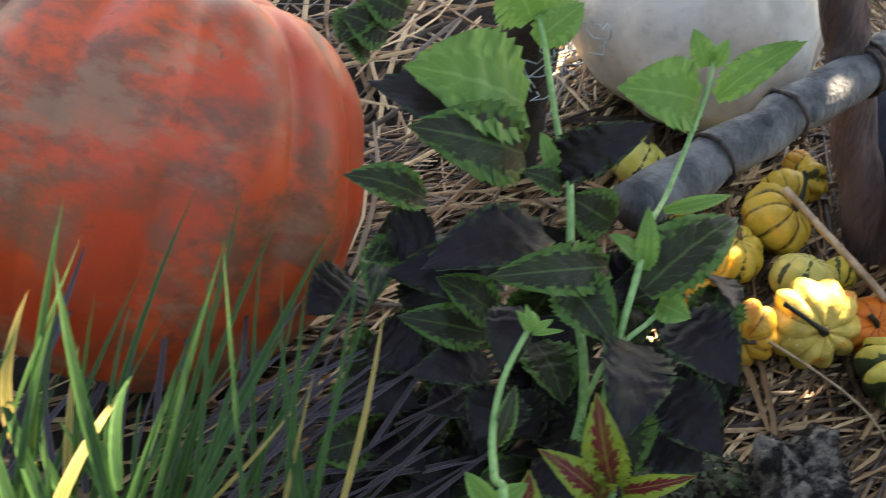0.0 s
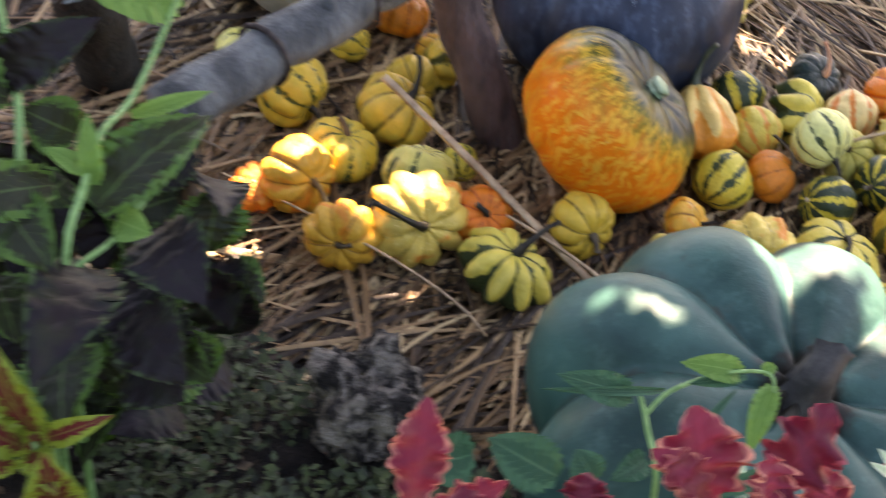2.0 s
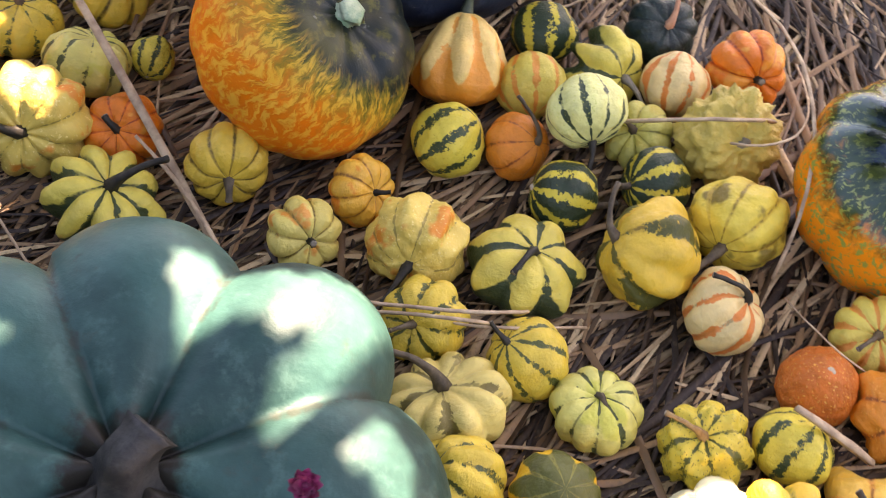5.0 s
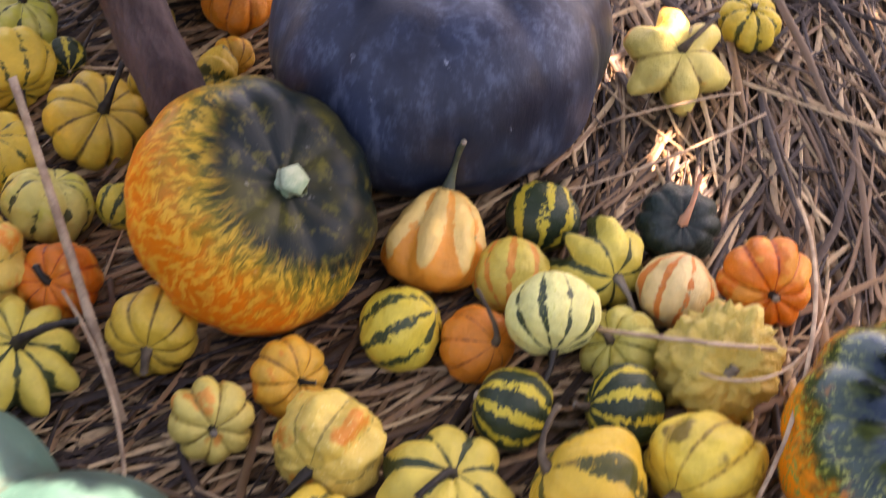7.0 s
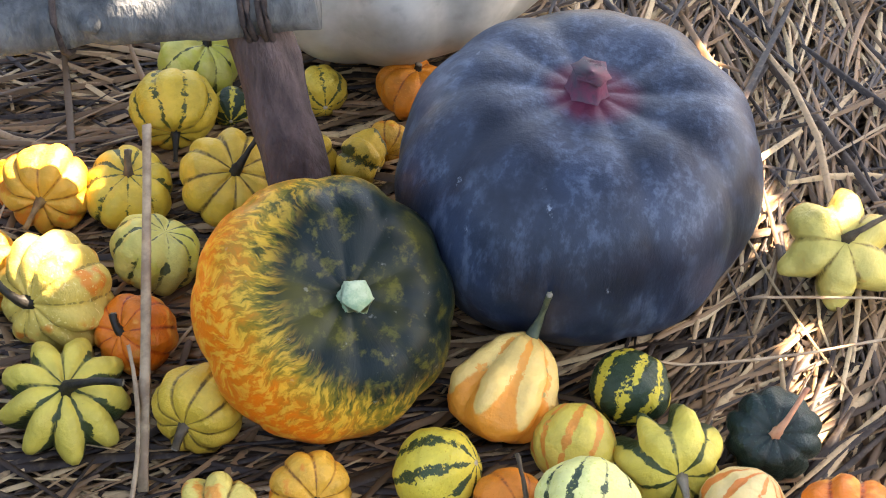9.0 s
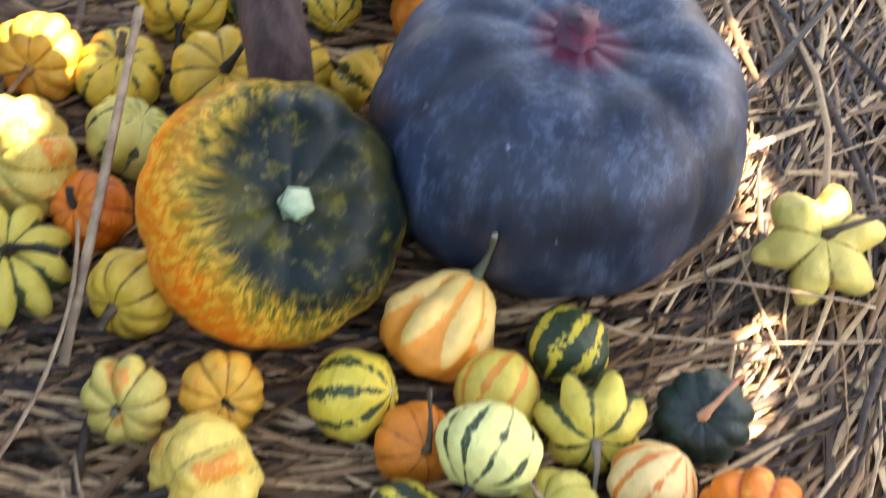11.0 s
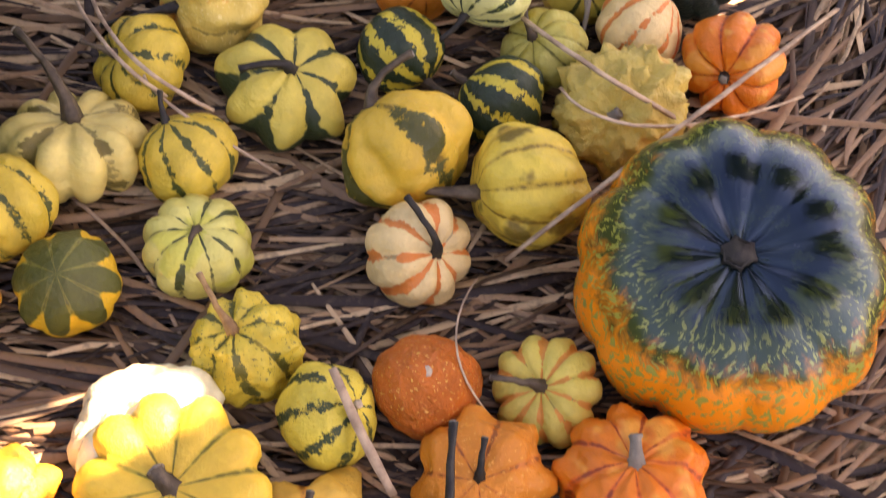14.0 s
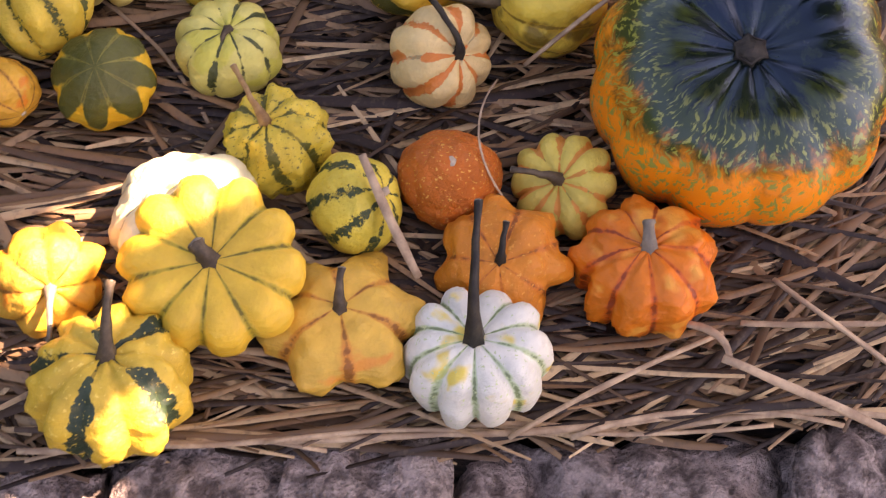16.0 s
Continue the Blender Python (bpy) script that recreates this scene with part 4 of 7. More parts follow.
def flower_head(thing, at, r, mat):
    """Rounded petals in two rings about a small knobbly heart."""
    at = Vector(at)
    turn = frame_of((FACING + Vector((0.1, -0.1, 0.2))).normalized())
    rng = random.Random(int(r * 1e5))
    small = r < 0.015
    for ring, (count, size, rise) in enumerate(((9, 1.0, 0.1 if not small else 0.7), (7, 0.7, 0.35 if not small else 1.1))):
        for k in range(count):
            a = 2 * math.pi * (k + 0.5 * ring) / count + rng.uniform(-0.1, 0.1)
            out = turn.to_3x3() @ Vector((math.cos(a), math.sin(a), rise + rng.uniform(-0.15, 0.15)))
            bm = leaf_bmesh(at + out * r * 0.12, at + out * r * size * (1.0 if not small else 0.8), r * 0.62, 0.4, 5, k + 7 * ring, 0.05)
            under(part("petal", bm, LEAVES[mat], thing), thing)
    ob = part("flower_heart", gourd_shell("round", r * 0.26, 0.8, 9, 0.1, 0, 0.2, 5), LEAVES["petal_pink" if not small else mat], thing)
    ob.matrix_world = Matrix.Translation(at) @ turn
    under(ob, thing)


BLADES = []


def blade(base, tip, width, mat):
    BLADES.append((base, tip, width, mat))


def grass_done():
    """Each blade runs on down to the soil as a part of the clump."""
    for i, (base, tip, width, mat) in enumerate(BLADES):
        b, t = Vector(base), Vector(tip)
        if mat != "blade_purple" and b.z > 0.0:
            g = b + (b - t) * min(b.z / max(t.z - b.z, 0.05), 1.2) * 0.6
            b = Vector((g.x, g.y, max(0.0, min(g.z, b.z))))
        under(part("blade", leaf_bmesh(b, t, width, 0, 5, i, 0.05 + 0.14 * ((i * 37) % 11) / 10, True), LEAVES[mat], grass), grass)


coleus = plant("coleus_plant", (-0.93, 0.33, 0.0), "tall coleus with near-black leaves edged in green", "plant")
stalk(coleus, [(-1.001, 0.291, -0.010), (-1.002, 0.291, 0.294), (-0.953, 0.362, 0.377), (-0.900, 0.419, 0.433), (-0.866, 0.470, 0.465), (-0.821, 0.537, 0.521), (-0.801, 0.580, 0.553)], 0.0042, "stem_green")
stalk(coleus, [(-0.981, 0.282, -0.010), (-0.982, 0.282, 0.348), (-0.932, 0.306, 0.416), (-0.889, 0.329, 0.434), (-0.825, 0.352, 0.434), (-0.723, 0.391, 0.483), (-0.694, 0.408, 0.504)], 0.0034, "stem_green")
stalk(coleus, [(-1.009, 0.284, -0.010), (-1.010, 0.284, 0.321), (-0.920, 0.283, 0.368), (-0.874, 0.292, 0.380)], 0.0030, "stem_green")
leaf(coleus, (-0.872, 0.497, 0.480), (-0.993, 0.552, 0.547), 0.104, "leaf_bright")
leaf(coleus, (-0.892, 0.479, 0.447), (-0.997, 0.597, 0.516), 0.084, "leaf_dark")
leaf(coleus, (-0.902, 0.466, 0.447), (-1.023, 0.513, 0.507), 0.075, "leaf_mid")
leaf(coleus, (-0.909, 0.444, 0.444), (-0.849, 0.373, 0.509), 0.047, "leaf_dark")
leaf(coleus, (-1.013, 0.501, 0.426), (-1.077, 0.548, 0.460), 0.042, "leaf_mid")
leaf(coleus, (-0.944, 0.403, 0.417), (-1.083, 0.436, 0.429), 0.065, "leaf_dark")
leaf(coleus, (-0.944, 0.324, 0.417), (-1.063, 0.371, 0.439), 0.046, "leaf_mid")
leaf(coleus, (-0.933, 0.296, 0.406), (-0.813, 0.278, 0.450), 0.063, "leaf_mid")
leaf(coleus, (-0.980, 0.353, 0.404), (-0.999, 0.278, 0.389), 0.053, "leaf_mid")
leaf(coleus, (-0.953, 0.276, 0.371), (-1.080, 0.202, 0.393), 0.066, "leaf_dark")
leaf(coleus, (-1.024, 0.378, 0.381), (-1.084, 0.330, 0.366), 0.042, "leaf_dark")
leaf(coleus, (-0.894, 0.274, 0.367), (-0.928, 0.183, 0.365), 0.068, "leaf_dark")
leaf(coleus, (-1.013, 0.251, 0.333), (-1.074, 0.194, 0.331), 0.064, "leaf_mid")
leaf(coleus, (-0.956, 0.235, 0.337), (-0.983, 0.155, 0.330), 0.061, "leaf_dark")
leaf(coleus, (-1.020, 0.390, 0.353), (-1.065, 0.430, 0.401), 0.043, "leaf_mid")
leaf(coleus, (-1.026, 0.395, 0.331), (-1.098, 0.445, 0.360), 0.041, "leaf_mid")
leaf(coleus, (-1.035, 0.380, 0.310), (-1.110, 0.412, 0.322), 0.046, "leaf_dark")
leaf(coleus, (-0.969, 0.422, 0.367), (-1.075, 0.486, 0.374), 0.061, "leaf_dark")
leaf(coleus, (-0.927, 0.301, 0.416), (-0.910, 0.322, 0.470), 0.020, "leaf_bright")
leaf(coleus, (-0.926, 0.312, 0.426), (-0.942, 0.336, 0.448), 0.017, "leaf_bright")
leaf(coleus, (-0.922, 0.283, 0.387), (-0.916, 0.250, 0.387), 0.029, "leaf_bright")
leaf(coleus, (-0.997, 0.359, 0.331), (-1.024, 0.296, 0.317), 0.062, "leaf_mid")
leaf(coleus, (-1.041, 0.348, 0.300), (-1.104, 0.337, 0.290), 0.059, "leaf_dark")
leaf(coleus, (-0.939, 0.259, 0.331), (-0.969, 0.202, 0.319), 0.059, "leaf_dark")
leaf(coleus, (-1.048, 0.390, 0.264), (-1.101, 0.396, 0.279), 0.050, "leaf_dark")
leaf(coleus, (-0.725, 0.388, 0.480), (-0.821, 0.426, 0.516), 0.069, "leaf_bright")
leaf(coleus, (-0.717, 0.385, 0.485), (-0.651, 0.338, 0.554), 0.036, "leaf_bright")
leaf(coleus, (-0.701, 0.410, 0.499), (-0.703, 0.432, 0.535), 0.025, "leaf_bright")
leaf(coleus, (-0.696, 0.405, 0.501), (-0.684, 0.402, 0.530), 0.018, "leaf_bright")
leaf(coleus, (-0.845, 0.339, 0.425), (-0.783, 0.301, 0.437), 0.014, "leaf_bright")
leaf(coleus, (-0.827, 0.538, 0.516), (-0.766, 0.527, 0.546), 0.040, "leaf_bright")
leaf(coleus, (-0.822, 0.549, 0.529), (-0.844, 0.575, 0.588), 0.063, "leaf_bright")
leaf(coleus, (-0.902, 0.436, 0.445), (-0.905, 0.458, 0.478), 0.019, "leaf_bright")
leaf(coleus, (-0.903, 0.422, 0.433), (-0.939, 0.446, 0.456), 0.028, "leaf_mid")
leaf(coleus, (-0.954, 0.347, 0.344), (-0.933, 0.317, 0.382), 0.038, "leaf_dark")
leaf(coleus, (-0.948, 0.327, 0.294), (-0.969, 0.376, 0.332), 0.050, "leaf_dark")
leaf(coleus, (-0.871, 0.256, 0.314), (-0.893, 0.296, 0.344), 0.045, "leaf_dark")
leaf(coleus, (-1.017, 0.532, 0.344), (-1.055, 0.535, 0.351), 0.034, "leaf_mid")
leaf(coleus, (-0.876, 0.376, 0.402), (-0.903, 0.413, 0.425), 0.050, "leaf_mid")
leaf(coleus, (-0.958, 0.238, 0.276), (-0.966, 0.174, 0.279), 0.060, "leaf_dark")
leaf(coleus, (-1.037, 0.302, 0.248), (-1.052, 0.241, 0.247), 0.060, "leaf_dark")
leaf(coleus, (-1.010, 0.496, 0.146), (-1.087, 0.451, 0.149), 0.052, "leaf_dark")
leaf(coleus, (-0.863, 0.456, 0.264), (-0.901, 0.363, 0.331), 0.062, "leaf_mid")
leaf(coleus, (-0.989, 0.509, 0.366), (-1.028, 0.558, 0.334), 0.065, "leaf_dark")
leaf(coleus, (-0.918, 0.431, 0.353), (-0.902, 0.504, 0.270), 0.047, "leaf_mid")
leaf(coleus, (-0.907, 0.432, 0.183), (-0.986, 0.337, 0.227), 0.052, "leaf_dark")
leaf(coleus, (-0.804, 0.365, 0.302), (-0.864, 0.404, 0.278), 0.065, "leaf_dark")
leaf(coleus, (-1.032, 0.510, 0.233), (-1.092, 0.507, 0.224), 0.069, "leaf_mid")
leaf(coleus, (-0.902, 0.447, 0.236), (-0.940, 0.490, 0.206), 0.046, "leaf_mid")
leaf(coleus, (-0.917, 0.408, 0.231), (-0.961, 0.374, 0.186), 0.051, "leaf_dark")
leaf(coleus, (-0.991, 0.527, 0.311), (-1.030, 0.446, 0.300), 0.053, "leaf_dark")
leaf(coleus, (-1.046, 0.515, 0.104), (-1.101, 0.515, 0.075), 0.066, "leaf_dark")
leaf(coleus, (-1.014, 0.356, 0.139), (-1.089, 0.372, 0.150), 0.067, "leaf_mid")
leaf(coleus, (-0.744, 0.357, 0.293), (-0.817, 0.248, 0.369), 0.068, "leaf_dark")
leaf(coleus, (-0.929, 0.531, 0.230), (-0.950, 0.488, 0.197), 0.048, "leaf_dark")
leaf(coleus, (-0.902, 0.308, 0.298), (-0.891, 0.248, 0.258), 0.056, "leaf_dark")
leaf(coleus, (-0.827, 0.279, 0.148), (-0.950, 0.269, 0.192), 0.058, "leaf_mid")
leaf(coleus, (-0.936, 0.393, 0.331), (-0.933, 0.424, 0.259), 0.060, "leaf_mid")
leaf(coleus, (-0.884, 0.333, 0.120), (-1.003, 0.267, 0.182), 0.058, "leaf_mid")
leaf(coleus, (-0.975, 0.589, 0.291), (-1.004, 0.486, 0.351), 0.049, "leaf_mid")
leaf(coleus, (-0.905, 0.408, 0.287), (-0.909, 0.389, 0.227), 0.048, "leaf_dark")
leaf(coleus, (-0.909, 0.418, 0.381), (-0.929, 0.434, 0.302), 0.062, "leaf_dark")
leaf(coleus, (-1.087, 0.482, 0.180), (-1.104, 0.394, 0.202), 0.050, "leaf_dark")
leaf(coleus, (-0.889, 0.491, 0.227), (-1.029, 0.445, 0.302), 0.061, "leaf_mid")
leaf(coleus, (-0.893, 0.373, 0.235), (-0.961, 0.367, 0.196), 0.053, "leaf_dark")
leaf(coleus, (-1.109, 0.460, 0.192), (-1.168, 0.477, 0.196), 0.051, "leaf_mid")
leaf(coleus, (-1.064, 0.495, 0.132), (-1.138, 0.474, 0.133), 0.062, "leaf_dark")
leaf(coleus, (-0.930, 0.397, 0.285), (-0.913, 0.377, 0.215), 0.045, "leaf_dark")
leaf(coleus, (-0.847, 0.285, 0.186), (-0.848, 0.259, 0.124), 0.056, "leaf_mid")
leaf(coleus, (-1.024, 0.536, 0.208), (-1.053, 0.497, 0.158), 0.069, "leaf_dark")
leaf(coleus, (-0.928, 0.299, 0.177), (-0.969, 0.297, 0.121), 0.051, "leaf_mid")
leaf(coleus, (-0.896, 0.239, 0.161), (-0.974, 0.248, 0.192), 0.052, "leaf_dark")
leaf(coleus, (-0.901, 0.419, 0.365), (-0.830, 0.401, 0.254), 0.062, "leaf_dark")
leaf(coleus, (-0.786, 0.409, 0.264), (-0.873, 0.313, 0.298), 0.066, "leaf_mid")
leaf(coleus, (-1.048, 0.414, 0.175), (-1.032, 0.351, 0.158), 0.049, "leaf_dark")
leaf(coleus, (-0.810, 0.272, 0.273), (-0.858, 0.220, 0.253), 0.051, "leaf_dark")
leaf(coleus, (-1.099, 0.401, 0.177), (-1.036, 0.361, 0.132), 0.066, "leaf_dark")
leaf(coleus, (-1.094, 0.493, 0.235), (-1.128, 0.493, 0.191), 0.043, "leaf_mid")
leaf(coleus, (-0.977, 0.364, 0.144), (-1.042, 0.291, 0.182), 0.066, "leaf_mid")
leaf(coleus, (-0.960, 0.538, 0.199), (-1.006, 0.500, 0.175), 0.069, "leaf_mid")
leaf(coleus, (-1.090, 0.510, 0.230), (-1.082, 0.428, 0.246), 0.062, "leaf_dark")
leaf(coleus, (-0.872, 0.284, 0.249), (-0.916, 0.265, 0.211), 0.064, "leaf_dark")
leaf(coleus, (-0.977, 0.456, 0.180), (-1.074, 0.432, 0.225), 0.047, "leaf_dark")
leaf(coleus, (-0.969, 0.505, 0.353), (-0.958, 0.439, 0.366), 0.061, "leaf_mid")
leaf(coleus, (-0.854, 0.251, 0.288), (-0.806, 0.232, 0.178), 0.061, "leaf_dark")
leaf(coleus, (-0.930, 0.566, 0.302), (-0.972, 0.489, 0.296), 0.063, "leaf_dark")
leaf(coleus, (-1.032, 0.472, 0.113), (-1.095, 0.484, 0.071), 0.065, "leaf_dark")
leaf(coleus, (-0.932, 0.353, 0.115), (-1.064, 0.332, 0.202), 0.072, "leaf_mid")
leaf(coleus, (-0.937, 0.458, 0.158), (-1.028, 0.403, 0.164), 0.065, "leaf_mid")
leaf(coleus, (-0.743, 0.351, 0.279), (-0.867, 0.352, 0.325), 0.068, "leaf_dark")
leaf(coleus, (-1.058, 0.510, 0.275), (-1.065, 0.437, 0.279), 0.064, "leaf_dark")
leaf(coleus, (-0.913, 0.441, 0.169), (-0.929, 0.350, 0.222), 0.053, "leaf_dark")
leaf(coleus, (-0.787, 0.298, 0.221), (-0.785, 0.239, 0.223), 0.058, "leaf_mid")
leaf(coleus, (-0.850, 0.395, 0.291), (-0.890, 0.343, 0.271), 0.058, "leaf_dark")
leaf(coleus, (-1.048, 0.529, 0.090), (-1.147, 0.452, 0.123), 0.068, "leaf_dark")
leaf(coleus, (-0.926, 0.480, 0.366), (-0.980, 0.461, 0.331), 0.058, "leaf_mid")
leaf(coleus, (-0.893, 0.291, 0.177), (-0.932, 0.254, 0.161), 0.055, "leaf_mid")
leaf(coleus, (-0.979, 0.410, 0.216), (-1.042, 0.372, 0.195), 0.067, "leaf_dark")
leaf(coleus, (-0.921, 0.260, 0.230), (-0.956, 0.287, 0.200), 0.064, "leaf_mid")
leaf(coleus, (-0.876, 0.395, 0.344), (-0.937, 0.397, 0.329), 0.061, "leaf_mid")
leaf(coleus, (-0.960, 0.367, 0.203), (-0.979, 0.291, 0.209), 0.053, "leaf_dark")
leaf(coleus, (-0.958, 0.581, 0.301), (-1.070, 0.514, 0.334), 0.049, "leaf_mid")
leaf(coleus, (-0.858, 0.331, 0.210), (-0.892, 0.284, 0.180), 0.071, "leaf_dark")
leaf(coleus, (-0.968, 0.445, 0.290), (-0.981, 0.476, 0.204), 0.055, "leaf_dark")
leaf(coleus, (-1.104, 0.494, 0.228), (-1.102, 0.479, 0.161), 0.058, "leaf_mid")
leaf(coleus, (-1.074, 0.439, 0.191), (-1.093, 0.382, 0.178), 0.049, "leaf_dark")
leaf(coleus, (-0.937, 0.314, 0.176), (-0.908, 0.277, 0.129), 0.058, "leaf_dark")
leaf(coleus, (-1.061, 0.436, 0.223), (-1.089, 0.410, 0.190), 0.049, "leaf_dark")
leaf(coleus, (-0.954, 0.327, 0.189), (-0.944, 0.317, 0.088), 0.044, "leaf_mid")
leaf(coleus, (-0.987, 0.410, 0.158), (-1.004, 0.325, 0.213), 0.069, "leaf_dark")
leaf(coleus, (-0.797, 0.317, 0.375), (-0.849, 0.354, 0.349), 0.062, "leaf_dark")
leaf(coleus, (-0.936, 0.312, 0.252), (-0.941, 0.267, 0.196), 0.044, "leaf_dark")
leaf(coleus, (-0.876, 0.279, 0.199), (-0.896, 0.212, 0.220), 0.047, "leaf_mid")
leaf(coleus, (-0.993, 0.393, 0.144), (-1.041, 0.329, 0.136), 0.062, "leaf_dark")
leaf(coleus, (-1.012, 0.487, 0.231), (-1.045, 0.414, 0.238), 0.049, "leaf_mid")
leaf(coleus, (-1.007, 0.591, 0.262), (-1.084, 0.581, 0.268), 0.063, "leaf_dark")
leaf(coleus, (-0.841, 0.340, 0.219), (-0.888, 0.279, 0.219), 0.062, "leaf_mid")
leaf(coleus, (-0.999, 0.410, 0.123), (-1.032, 0.433, 0.078), 0.064, "leaf_dark")
leaf(coleus, (-0.827, 0.309, 0.338), (-0.864, 0.346, 0.315), 0.053, "leaf_mid")
leaf(coleus, (-0.833, 0.414, 0.261), (-0.835, 0.348, 0.229), 0.063, "leaf_mid")
leaf(coleus, (-0.802, 0.263, 0.131), (-0.901, 0.278, 0.162), 0.067, "leaf_dark")
leaf(coleus, (-1.006, 0.371, 0.250), (-1.011, 0.325, 0.228), 0.052, "leaf_dark")
leaf(coleus, (-0.984, 0.368, 0.198), (-0.951, 0.311, 0.190), 0.047, "leaf_dark")
leaf(coleus, (-0.834, 0.364, 0.243), (-0.850, 0.313, 0.196), 0.049, "leaf_mid")
leaf(coleus, (-0.805, 0.277, 0.343), (-0.834, 0.266, 0.295), 0.061, "leaf_mid")
leaf(coleus, (-0.835, 0.732, 0.434), (-0.876, 0.765, 0.461), 0.057, "leaf_mid")
leaf(coleus, (-0.812, 0.730, 0.455), (-0.853, 0.764, 0.482), 0.051, "leaf_mid")
leaf(coleus, (-0.856, 0.736, 0.417), (-0.886, 0.753, 0.441), 0.044, "leaf_mid")
leaf(coleus, (-0.847, 0.767, 0.450), (-0.892, 0.754, 0.436), 0.044, "leaf_mid")
seedling = plant("bud_stalk", (-1.207, 0.233, 0.000), "single green stalk with a closed bud", "plant")
stalk(seedling, [(-1.269, 0.185, -0.010), (-1.270, 0.185, 0.425), (-1.255, 0.208, 0.455), (-1.235, 0.230, 0.470), (-1.209, 0.247, 0.497), (-1.177, 0.254, 0.524)], 0.0032, "stem_green")
leaf(seedling, (-1.235, 0.224, 0.462), (-1.207, 0.235, 0.498), 0.015, "leaf_mid")
leaf(seedling, (-1.256, 0.203, 0.427), (-1.259, 0.232, 0.443), 0.016, "leaf_bright")
leaf(seedling, (-1.254, 0.203, 0.428), (-1.232, 0.193, 0.444), 0.015, "leaf_bright")
leaf(seedling, (-1.183, 0.247, 0.530), (-1.183, 0.263, 0.541), 0.006, "leaf_bright")
leaf(seedling, (-1.183, 0.247, 0.530), (-1.169, 0.240, 0.539), 0.006, "leaf_bright")
leaf(seedling, (-1.182, 0.247, 0.530), (-1.177, 0.260, 0.545), 0.006, "leaf_bright")
leaf(seedling, (-1.183, 0.246, 0.529), (-1.167, 0.230, 0.534), 0.004, "leaf_bright")
leaf(seedling, (-1.265, 0.195, 0.413), (-1.274, 0.215, 0.417), 0.016, "leaf_bright")
leaf(seedling, (-1.264, 0.194, 0.413), (-1.246, 0.175, 0.418), 0.012, "leaf_bright")
bud(seedling, (-1.174, 0.256, 0.529), 0.007, "leaf_bright")
variegated = plant("variegated_coleus", (-1.128, 0.168, 0.000), "coleus with yellow-green leaves and maroon hearts", "plant")
stalk(variegated, [(-1.095, 0.193, -0.010), (-1.096, 0.193, 0.266), (-1.102, 0.187, 0.336)], 0.0040, "stem_green")
leaf(variegated, (-1.101, 0.189, 0.338), (-1.111, 0.219, 0.428), 0.036, "leaf_variegated")
leaf(variegated, (-1.107, 0.189, 0.332), (-1.153, 0.228, 0.392), 0.029, "leaf_variegated")
leaf(variegated, (-1.098, 0.185, 0.338), (-1.078, 0.134, 0.383), 0.019, "leaf_variegated")
leaf(variegated, (-1.172, 0.217, 0.285), (-1.172, 0.228, 0.372), 0.034, "leaf_variegated")
leaf(variegated, (-1.115, 0.149, 0.296), (-1.131, 0.140, 0.375), 0.042, "leaf_variegated")
leaf(variegated, (-1.142, 0.215, 0.274), (-1.206, 0.257, 0.319), 0.028, "leaf_variegated")
leaf(variegated, (-1.106, 0.190, 0.334), (-1.129, 0.136, 0.354), 0.024, "leaf_variegated")
leaf(variegated, (-1.114, 0.195, 0.330), (-1.165, 0.187, 0.352), 0.024, "leaf_variegated")
leaf(variegated, (-1.095, 0.194, 0.308), (-1.088, 0.220, 0.352), 0.024, "leaf_variegated")
red_coleus = plant("red_coleus", (-0.93, -0.22, 0.0), "coleus with ruffled wine-red leaves", "plant")
leaf(red_coleus, (-0.989, -0.080, 0.361), (-0.946, -0.055, 0.429), 0.044, "leaf_red", ruffle=1.0)
leaf(red_coleus, (-1.022, -0.103, 0.410), (-0.971, -0.143, 0.428), 0.030, "leaf_red", ruffle=1.0)
leaf(red_coleus, (-0.924, -0.262, 0.450), (-0.901, -0.231, 0.510), 0.062, "leaf_red", ruffle=1.0)
leaf(red_coleus, (-0.920, -0.263, 0.463), (-0.936, -0.223, 0.497), 0.030, "leaf_red", ruffle=1.0)
leaf(red_coleus, (-0.897, -0.285, 0.453), (-0.834, -0.302, 0.506), 0.053, "leaf_wine", ruffle=1.0)
leaf(red_coleus, (-0.915, -0.295, 0.476), (-0.904, -0.285, 0.509), 0.037, "leaf_red", ruffle=1.0)
leaf(red_coleus, (-0.783, -0.325, 0.348), (-0.776, -0.294, 0.386), 0.040, "leaf_red", ruffle=1.0)
leaf(red_coleus, (-0.947, -0.189, 0.402), (-0.918, -0.176, 0.420), 0.035, "leaf_wine", ruffle=1.0)
leaf(red_coleus, (-1.024, -0.153, 0.416), (-1.002, -0.122, 0.441), 0.044, "leaf_wine", ruffle=1.0)
leaf(red_coleus, (-0.952, -0.281, 0.453), (-0.943, -0.245, 0.472), 0.044, "leaf_wine", ruffle=1.0)
leaf(red_coleus, (-0.871, -0.315, 0.386), (-0.846, -0.292, 0.406), 0.044, "leaf_wine", ruffle=1.0)
stalk(red_coleus, [(-0.872, -0.262, -0.010), (-0.880, -0.262, 0.250), (-0.922, -0.272, 0.423), (-0.919, -0.257, 0.448)], 0.0050, "stem_red")
stalk(red_coleus, [(-0.872, -0.262, -0.010), (-0.840, -0.290, 0.200), (-0.793, -0.334, 0.328), (-0.782, -0.324, 0.349)], 0.0040, "stem_red")
stalk(red_coleus, [(-0.872, -0.262, -0.010), (-0.930, -0.180, 0.200), (-1.002, -0.099, 0.347), (-0.989, -0.080, 0.361)], 0.0040, "stem_red")
